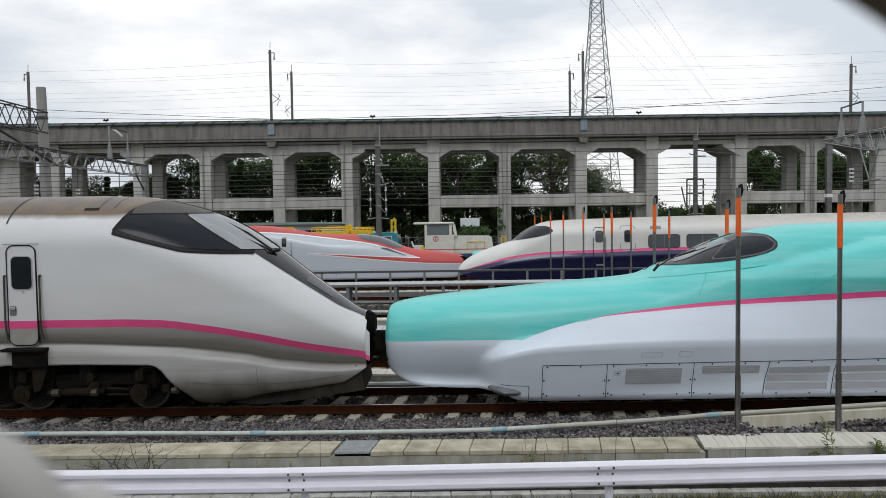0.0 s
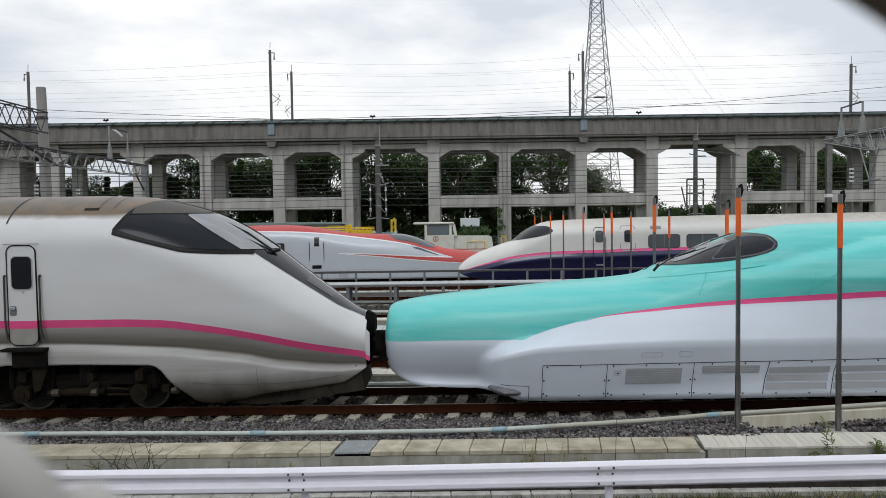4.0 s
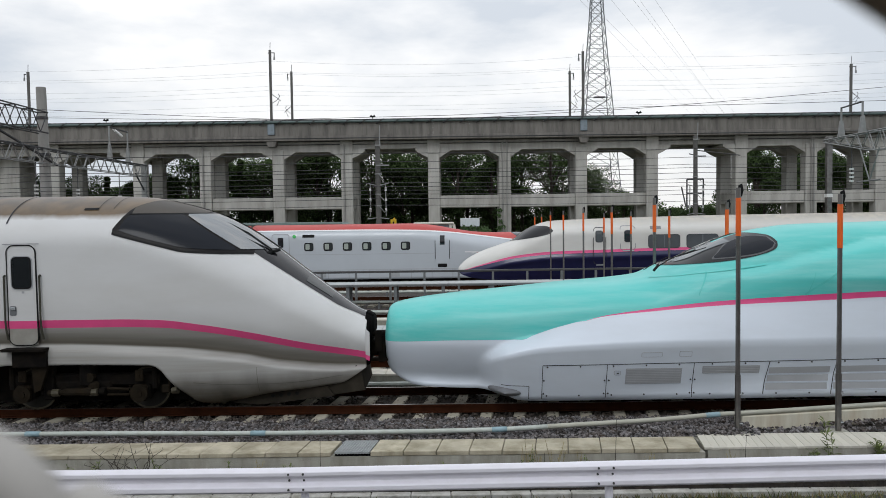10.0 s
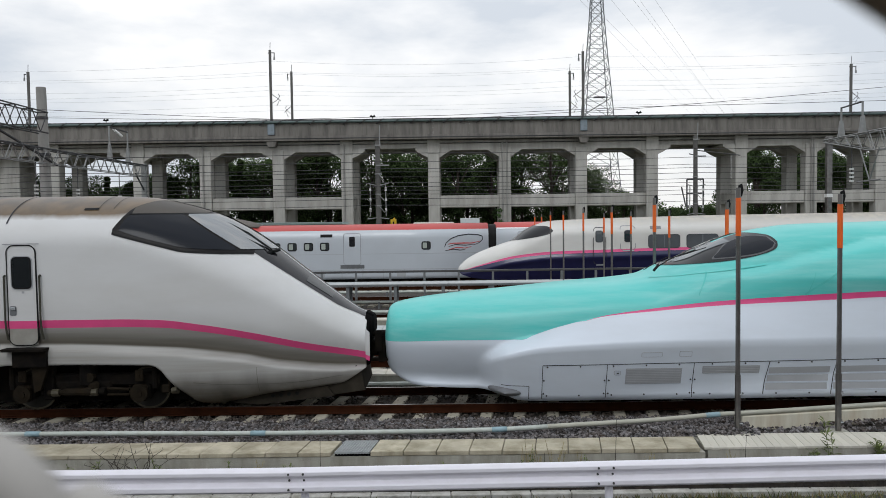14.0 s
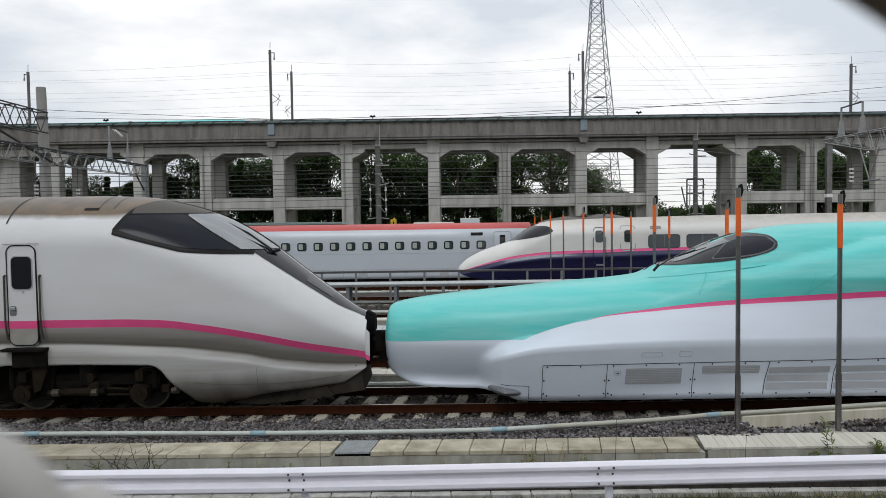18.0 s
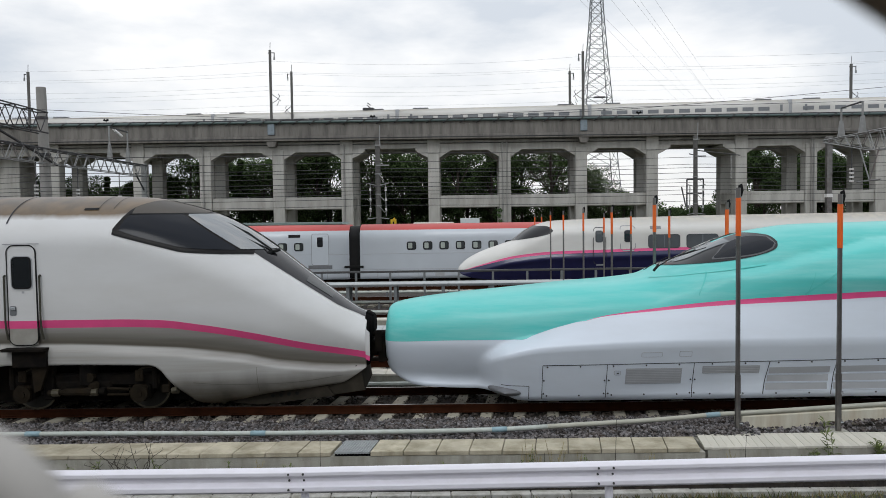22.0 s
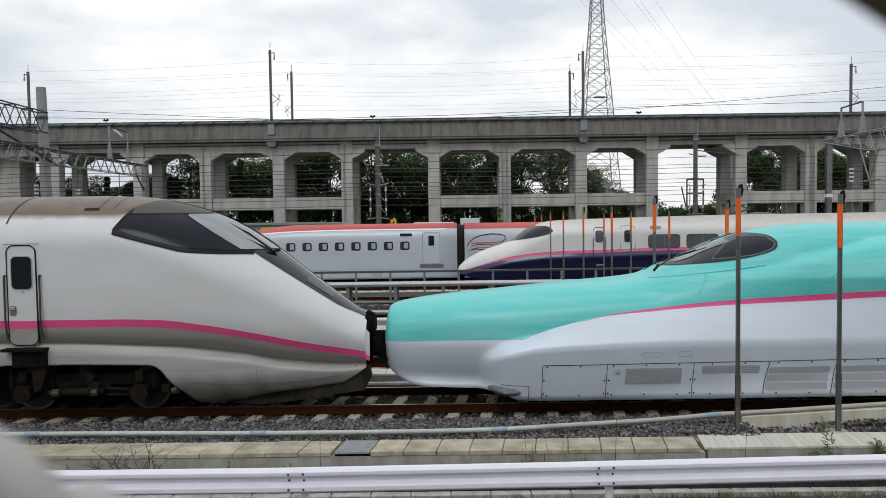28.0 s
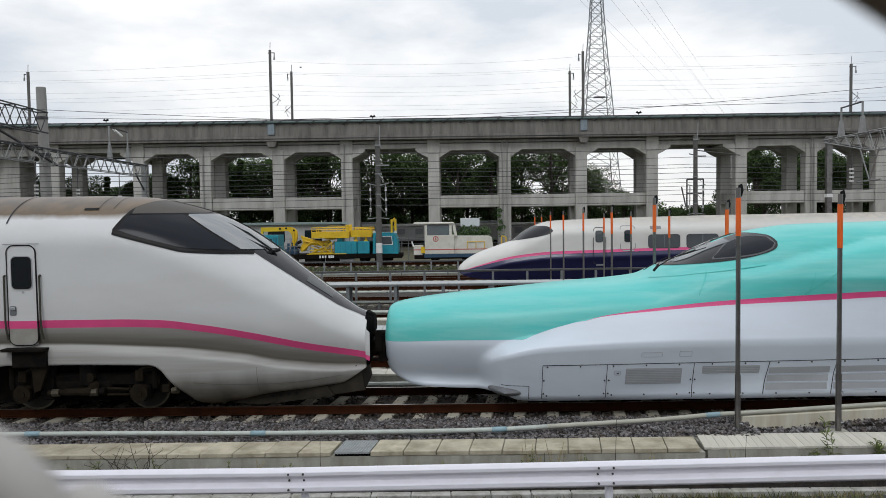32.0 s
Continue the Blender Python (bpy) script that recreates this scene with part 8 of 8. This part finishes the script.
def quads_mesh(name, V, Fc, material):
    me = bpy.data.meshes.new(name)
    me.vertices.add(len(V))
    me.vertices.foreach_set("co", V.ravel())
    me.loops.add(Fc.size)
    me.loops.foreach_set("vertex_index", Fc.ravel())
    me.polygons.add(len(Fc))
    me.polygons.foreach_set("loop_start", np.arange(0, Fc.size, 4))
    me.polygons.foreach_set("loop_total", np.full(len(Fc), 4))
    me.materials.append(material)
    me.update(calc_edges=True)
    return me


def make_tree(seed, h, spread, sparse, conifer=False):
    rng = np.random.default_rng(seed)
    t = thing("tree", pose(0, 0, -300), "dense dark green leafy tree behind the viaduct", "tree", "trees behind the viaduct")
    bm = bmesh.new()
    rod(bm, (0, 0, -0.6), (0.1, 0, h * 0.55), 0.32, 0.16, n=8)
    rod(bm, (0.1, 0, h * 0.55), (0.0, 0.1, h * 0.92), 0.16, 0.05, n=6)
    blobs = []
    if conifer:
        for k in range(16):
            z = h * (0.25 + 0.75 * k / 16)
            r = spread * (1.02 - k / 16)
            a = rng.uniform(0, 6.28)
            blobs.append(((r * 0.4 * math.cos(a), r * 0.4 * math.sin(a), z), max(0.5, r * 0.6)))
    else:
        for k in range(15):
            a, q = rng.uniform(0, 6.28), rng.uniform(0.15, 1.0)
            z = h * rng.uniform(0.28, 0.95)
            rr = spread * q * math.sqrt(max(0.1, 1 - ((z / h - 0.6) / 0.48) ** 2))
            c = (rr * math.cos(a), rr * math.sin(a), z)
            rod(bm, (0, 0, z * 0.62), c, 0.09, 0.03, n=5)
            blobs.append((c, rng.uniform(0.9, 1.7) * spread / 3.4))
    part("trunk", bm, M["bark"], t)
    V, Fc = leaf_cloud(rng, blobs, 330 if sparse else 680, 0.165)
    crown = new("crown", quads_mesh("crown", V, Fc, M["leaf"]))
    crown.parent = t
    return t


kinds = [make_tree(21, 14, 3.6, False), make_tree(22, 15, 4.0, True), make_tree(23, 13, 3.4, False), make_tree(24, 13, 2.2, False, True), make_tree(25, 14, 3.8, True)]
skyline = smooth_curve([(-95, 12), (-72, 11), (-58, 11), (-50, 11.5), (-44, 12.5), (-40, 13.5), (-34, 14.5), (-16, 15.3), (0, 15.8), (14, 15.5), (20, 15), (24, 9.5), (28, 8), (33, 6.5), (37, 5.2), (42, 5.5), (44, 10.5), (46, 5.5), (49, 14), (58, 15), (66, 14), (75, 13), (95, 12)])
rng_t = random.Random(5)
for row_y, step_t in ((113, 4.6), (119, 4.2), (126, 4.6)):
    x_t = -84.0 + rng_t.uniform(0, 3)
    while x_t < 84:
        h_t = skyline(x_t * 120 / row_y) * rng_t.uniform(0.88, 1.08)
        k_t = kinds[rng_t.choice((1, 4))] if 7.5 < x_t < 21 else kinds[rng_t.randrange(5)] if h_t > 7 else kinds[rng_t.choice((0, 2))]
        s_t = h_t / 14.0
        copy_thing(k_t, Matrix.Translation((x_t, row_y + rng_t.uniform(-1.5, 1.5), -0.4)) @ Matrix.Rotation(rng_t.uniform(0, 6.28), 4, "Z") @ Matrix.Diagonal((max(s_t, 0.7), max(s_t, 0.7), s_t, 1)))
        x_t += step_t * rng_t.uniform(0.7, 1.3) * (1.5 if 7.5 < x_t < 21 else 1.0)
for k_t in kinds:
    for o in (*k_t.children, k_t):
        bpy.data.objects.remove(o)


def undergrowth():
    rng = np.random.default_rng(9)
    blobs = [((x, y, rng.uniform(0, 1) * 0.6 * min(6.0, skyline(x) * 0.55)), rng.uniform(1.2, 2.2)) for x in np.arange(-95, 95, 1.15) for y in (110.5, 131.0)]
    blobs += [((x, 133 + rng.uniform(-1, 1), rng.uniform(0.3, 5.2)), rng.uniform(1.1, 1.7)) for x in np.arange(7, 25, 0.2)]
    V, Fc = leaf_cloud(rng, blobs, 300, 0.19)
    tagged(new("undergrowth", quads_mesh("undergrowth", V, Fc, M["leaf"])), "dark green undergrowth along the foot of the trees", "bushes", "", "stuff")
    blobs = [((x, rng.uniform(138, 150), rng.uniform(0.05, 0.82) * min(14.0, skyline(x * 0.82) * 0.95)), rng.uniform(1.6, 3.0)) for x in np.arange(-125, 125, 0.42) if not (11 < x < 25 and rng.random() < 0.75)]
    V, Fc = leaf_cloud(rng, blobs, 230, 0.25)
    tagged(new("far_woods", quads_mesh("far_woods", V, Fc, M["leaf"])), "dark far woods behind the viaduct", "woods", "", "stuff")
    blobs = [((x, 69.2 + rng.uniform(-0.3, 0.3), rng.uniform(0.4, 2.55)), 0.45) for x in np.arange(0.7, 3.9, 0.06)]
    V, Fc = leaf_cloud(rng, blobs, 60, 0.11)
    tagged(new("hedge", quads_mesh("hedge", V, Fc, M["hedge"])), "trimmed green hedge behind the siding", "hedge")
    blobs = [((x, 90 + rng.uniform(-0.3, 0), z), 0.35) for x, z in ((6.3, 2.2), (6.5, 3.0), (6.2, 3.8), (6.6, 1.4), (6.4, 4.4), (6.8, 2.4))]
    V, Fc = leaf_cloud(rng, blobs, 60, 0.13)
    tagged(new("climbing_ivy", quads_mesh("climbing_ivy", V, Fc, M["hedge"])), "green ivy climbing a viaduct column", "ivy")
    blobs = [((x, rng.uniform(50.5, 59.0), rng.uniform(-0.38, -0.2)), rng.uniform(0.25, 0.5)) for x in np.arange(-20, 12, 0.075)]
    V, Fc = leaf_cloud(rng, blobs, 40, 0.09, 0.5)
    tagged(new("yard_weeds", quads_mesh("yard_weeds", V, Fc, M["weed_dry"])), "low green and dry weeds between far tracks", "weeds", "", "stuff")


undergrowth()


# ---- trains on the viaduct and birds ----
SLANT = -4.3
MAIN_Z = 14.45


def fast_train(colour):
    """Ten cars behind one another along x, nose at x = 0 and tail at x = -251."""
    green = colour == "green"
    t = thing("bullet_train", pose(0, 0, MAIN_Z), "turquoise and white bullet train speeding over the viaduct" if green else "white and dark-windowed bullet train speeding over the viaduct", "train")
    H0 = 3.55 if green else 3.62
    nose = 14.0 if green else 8.6
    top = smooth_curve([(-nose, H0), (-nose * 0.72, H0 - 0.12), (-nose * 0.45, H0 * 0.75), (-nose * 0.2, H0 * 0.5), (-0.6, H0 * 0.33), (0, H0 * 0.2)])
    W = smooth_curve([(-nose, 1.68), (-nose * 0.5, 1.45), (-1, 0.8), (0, 0.3)])
    hi, lo = (M["green"], M["white"]) if green else (M["cream"], M["navy"])
    split = 2.1 if green else 1.3
    for k in range(10):
        a, b = -25.7 - 25.0 * (k - 1) - (0.0), -25.7 - 25.0 * k
        if k == 0:
            a = 0.0
        if k == 9:
            b = -251.0
        f = (lambda x: top(x)) if k == 0 else ((lambda x: top(-251.0 - x)) if k == 9 else const(H0))
        g = (lambda x: W(x)) if k == 0 else ((lambda x: W(-251.0 - x)) if k == 9 else const(1.68))
        sh = lambda x: f(x) * 0.72
        xs = sample(b + 0.25, -nose, 3) + sample(-nose + 0.3, 0, 14, 1.3) if k == 0 else (sample(a - 0.25, -251 + nose, 3) + sample(-251 + nose - 0.3, -251, 14, 1.3) if k == 9 else [a - 0.25, (a + b) / 2, b + 0.25])
        w = rounded(g, sh, f, 2.3)
        car = loft("carbody", xs, [(lambda x: min(0.3, f(x) * 0.5), lambda x: min(split, f(x) * 0.55), 3, lo, False), (lambda x: min(split, f(x) * 0.55), f, 12, hi, True)], w, t)
        joined("gangway", t, M["black"] if green else M["vent"], lambda bm: box(bm, b - 0.26, b + 0.26, -1.4, 1.4, 0.5, H0 - 0.15)) if k < 9 else None
        x0 = b + 2.6 if k != 9 else b + 9.5
        x1 = a - 2.6 if k else a - 11.0
        if not green:
            x = x0
            while x < x1:
                patch("window", x, x + 1.35, 1, const(2.08), const(2.55), 2, w, M["vent_glass"], car, 0.02, "", (1,))
                x += 1.96
            for x in (x0 - 1.6, x1 + 0.6):
                if b + 0.5 < x < a - 1.2 and not (k == 0 and x > -9) and not (k == 9 and x < -243):
                    patch("door", x, x + 0.3, 1, const(2.0), const(2.8), 2, w, M["vent_glass"], car, 0.02, "", (1,))
        if k in (3, 6) and not green or (k in (2, 6) and green):
            xc = b + 4.2 if green else b + 4.0
            if green:
                for s in (-1, 1):
                    joined("pantograph_screen", t, M["vent_dark"], lambda bm: prism(bm, [(xc - 3.1, H0 - 0.45), (xc + 3.1, H0 - 0.45), (xc + 3.1, H0 + 0.1), (xc + 1.8, H0 + 0.92), (xc - 1.8, H0 + 0.92), (xc - 3.1, H0 + 0.1)], s * 1.25 - 0.05, s * 1.25 + 0.05), "grey angled pantograph noise screen")
            joined("pantograph", t, M["truss_dark"], lambda bm: (box(bm, xc - 0.7, xc + 0.7, -0.9, 0.9, H0 - 0.05, H0 + 0.25), rod(bm, (xc - 0.3, 0, H0 + 0.2), (xc + 0.3, 0, H0 + 0.75), 0.06, n=5), rod(bm, (xc, -0.9, H0 + 0.85), (xc, 0.9, H0 + 0.85), 0.06, n=5)))
        if not green and 0 < k < 9:
            for x in (a - 3.0, b + 3.0):
                joined("roof_unit", t, M["vent_dark"], lambda bm: box(bm, x - 1.0, x + 1.0, -0.7, 0.7, H0 - 0.15, H0 + 0.10, 0.04))
    return t


fast_green = fast_train("green")
fast_white = fast_train("white")


def bird(seed):
    k = 1.3
    b = thing("bird", pose(0, 0, 0), "black crow flying with spread wings", "bird", "birds")
    loft("body", sample(-0.36, 0.32, 12), [(lambda x: -0.085 * math.sqrt(max(0.02, 1 - (x / 0.37) ** 2)), lambda x: 0.085 * math.sqrt(max(0.02, 1 - (x / 0.37) ** 2)), 8, M["black"], False)], lambda x, z: 0.09 * math.sqrt(max(0.0, 1 - (x / 0.37) ** 2 - (z / 0.09) ** 2 * 0.98)) + 0.004, b)
    joined("tail", b, M["black"], lambda bm: prism(bm, [(-0.27, 0.0), (-0.52, 0.015), (-0.52, 0.03), (-0.27, 0.03)], -0.09, 0.09))
    joined("beak", b, M["black"], lambda bm: rod(bm, (0.25, 0, 0), (0.34, 0, -0.015), 0.025, 0.004, n=6))
    wings = []
    for s in (-1, 1):
        verts, faces = [], []
        out = [(x * k, y * k) for x, y in ((0.13, 0.04), (0.17, 0.22), (0.10, 0.42), (-0.10, 0.56), (-0.12, 0.48), (-0.20, 0.45), (-0.18, 0.36), (-0.24, 0.30), (-0.20, 0.20), (-0.22, 0.10), (-0.14, 0.04))]
        for z in (0.0, 0.018):
            verts += [(x, s * y, z + 0.06 * y) for x, y in out]
        n = len(out)
        faces = [tuple(range(n)), tuple(range(2 * n - 1, n - 1, -1))] + [(i, n + i, n + (i + 1) % n, (i + 1) % n) for i in range(n)]
        wings.append(mesh_part("wing", verts, faces, M["black"], b))
    return b, wings


bird_a, wings_a = bird(1)
bird_b, wings_b = bird(2)
bird_c, wings_c = bird(3)
tagged(bird_c, "small dark swallow flying fast over the viaduct", "bird", "birds")
for o in bird_c.children:
    o.data.transform(Matrix.Diagonal((0.20, 0.20, 0.20, 1)))


def build_commuter():
    """Silver local train on the line beneath the viaduct; its front is at x = 0."""
    t = thing("commuter_train", pose(-400, 105, 0), "silver commuter train with dark windows and a pale roof", "train")
    for k in range(3):
        a, b = -16.4 * k, -16.4 * (k + 1) + 0.7
        joined("carbody", t, M["steel_side"], lambda bm: box(bm, b, a, -1.4, 1.4, 0.35, 2.42, 0.1), "dull stainless steel carbody")
        joined("roof", t, M["ceramic"], lambda bm: box(bm, b - 0.15, a + 0.15, -1.45, 1.45, 2.42, 2.78, 0.12), "pale rounded roof")
        joined("roof_unit", t, M["vent"], lambda bm: box(bm, b + 5, b + 9, -0.9, 0.9, 2.78, 3.1, 0.08))
        joined("underframe", t, M["under"], lambda bm: box(bm, b + 0.3, a - 0.3, -1.2, 1.2, -0.1, 0.35))
        for q in (0.06, 0.17, 0.72, 0.88):
            x = b + q * (a - b)
            joined("window", t, M["vent_glass"], lambda bm: box(bm, x, x + 1.1, -1.43, -1.402, 1.3, 2.1))
        for q in (2.0, 13.2):
            joined("bogie", t, M["under"], lambda bm: (box(bm, b + q - 1.3, b + q + 1.3, -1.0, 1.0, -0.42, -0.1)))
    return t


COMMUTER_X, COMMUTER_V = -9.0, 22.8
commuter = build_commuter()


# ---- what moves ----
def motions():
    # the gangway end of the leading car of the red train, seconds and metres
    rows = [(0, -21.59), (0.5, -21.36), (1, -21.12), (2, -20.61), (3, -20.10), (3.5, -19.86), (4.5, -19.39), (5.5, -18.81), (6, -18.44), (6.5, -18.03), (7, -17.49), (7.5, -16.92), (8, -16.20), (8.5, -15.39), (9, -14.37), (9.5, -13.29),
            (10, -12.07), (10.5, -10.64), (11, -9.08), (11.5, -7.49), (12, -5.73), (12.5, -3.80), (13, -1.76), (13.5, 0.41), (14, 2.71), (14.5, 5.19), (15.5, 10.47), (16.5, 16.10), (17, 19.22), (17.5, 22.44), (18, 25.80), (18.5, 29.25),
            (19, 32.78), (20, 40.14), (21, 47.93), (22, 55.83), (23, 63.76), (24, 71.66), (25, 79.49), (26, 87.36), (27, 95.22), (28, 103.12), (30, 118.92), (32, 134.71)]
    walk(red_lead, [(t, pose(x, 45.9, -0.1)) for t, x in rows])
    for k, c in enumerate(red_cars):
        walk(c, [(t, pose(x - 20.5 * k, 45.9, -0.1)) for t, x in rows])
    walk(lead_green, [(t, pose(x + 24.36, 45.9, -0.1)) for t, x in rows])
    walk(red_tail, [(t, pose(x - 102.9, 45.9, -0.1, 0, 0, 180)) for t, x in rows])
    # the two fast trains on the main line, which runs aslant behind the parapet
    a = math.radians(SLANT)
    on = lambda u, y: (u * math.cos(a), y + u * math.sin(a))
    for th, y, u19, v, turn in ((fast_green, 103.6, 56.3, 75.5, SLANT), (fast_white, 99.1, 83.2, -63.4, SLANT + 180)):
        rows = []
        for t in (0.0, 14.0, 17.0, 19.0, 21.0, 23.0, 25.0, 27.0, 32.0):
            x, y1 = on(u19 + v * (t - 19.0), y)
            rows.append((t, pose(x, y1, MAIN_Z, 0, 0, turn)))
        walk(th, rows)
    # the commuter train behind the siding at the very end
    walk(commuter, [(t, pose(COMMUTER_X + COMMUTER_V * (t - 31.0), 105.0, 0)) for t in (0.0, 16.0, 31.0, 32.0)])
    # a swallow crosses the sky in the last second
    pc = [(0.0, -400.0, 20.0), (30.0, -35.96, 12.48), (31.0, -21.76, 12.48), (31.2, -18.86, 12.77), (31.4, -16.04, 12.63), (31.6, -13.14, 12.08), (31.8, -10.35, 11.86), (32.0, -7.74, 11.82)]
    walk(bird_c, [(t, pose(x, 40.0, z, 0, 0, 4)) for t, x, z in pc])
    for s, w in zip((-1, 1), wings_c):
        walk(w, [(0.0, pose(0, 0, 0.01))] + [(29.5 + 0.1 * k, pose(0, 0, 0.01, s * 35 * math.sin(1.9 * k), 0, 0)) for k in range(26)])
    # two crows rise from behind the viaduct
    pa = [(18.3, -11.8, 112.0, 20.1), (18.7, -10.7, 107.2, 21.85), (19.1, -10.15, 102.4, 23.35), (19.5, -10.3, 97.6, 25.3), (19.9, -10.9, 92.8, 26.4), (20.3, -11.8, 88.0, 27.0), (20.8, -12.15, 82.0, 27.3), (21.0, -12.5, 79.6, 26.93)]
    pb = [(18.7, -30.0, 114.0, 20.3), (19.1, -31.0, 109.2, 21.8), (19.5, -30.8, 104.4, 23.8), (19.9, -30.95, 99.6, 25.4), (20.3, -29.95, 94.8, 27.5), (20.5, -28.9, 92.4, 28.7)]
    for b, wings, p, start, end in ((bird_a, wings_a, pa, (-14, 112.0, 14.7), (-20, 40, 45)), (bird_b, wings_b, pb, (-28.5, 116, 14.7), (-24, 50, 45))):
        hd = 100
        rows = [(0.0, pose(*start, 0, -10, hd)), (p[0][0] - 0.8, pose(*start, 0, -10, hd))] + [(t, pose(x, y, z, 0, -12, hd + 60)) for t, x, y, z in p] + [(23.5, pose(*end, 0, -8, hd + 60)), (32.0, pose(end[0] - 20, -60, 60, 0, -8, hd + 60))]
        walk(b, rows)
        for s, w in zip((-1, 1), wings):
            fl = [(0.0, 20.0)] + [(17.5 + 0.1 * k, 32.0 * math.sin(k * 1.35 + start[0])) for k in range(60)] + [(32.0, 10.0)]
            walk(w, [(t, pose(0, 0, 0.03, s * q, 0, 0)) for t, q in fl])


motions()
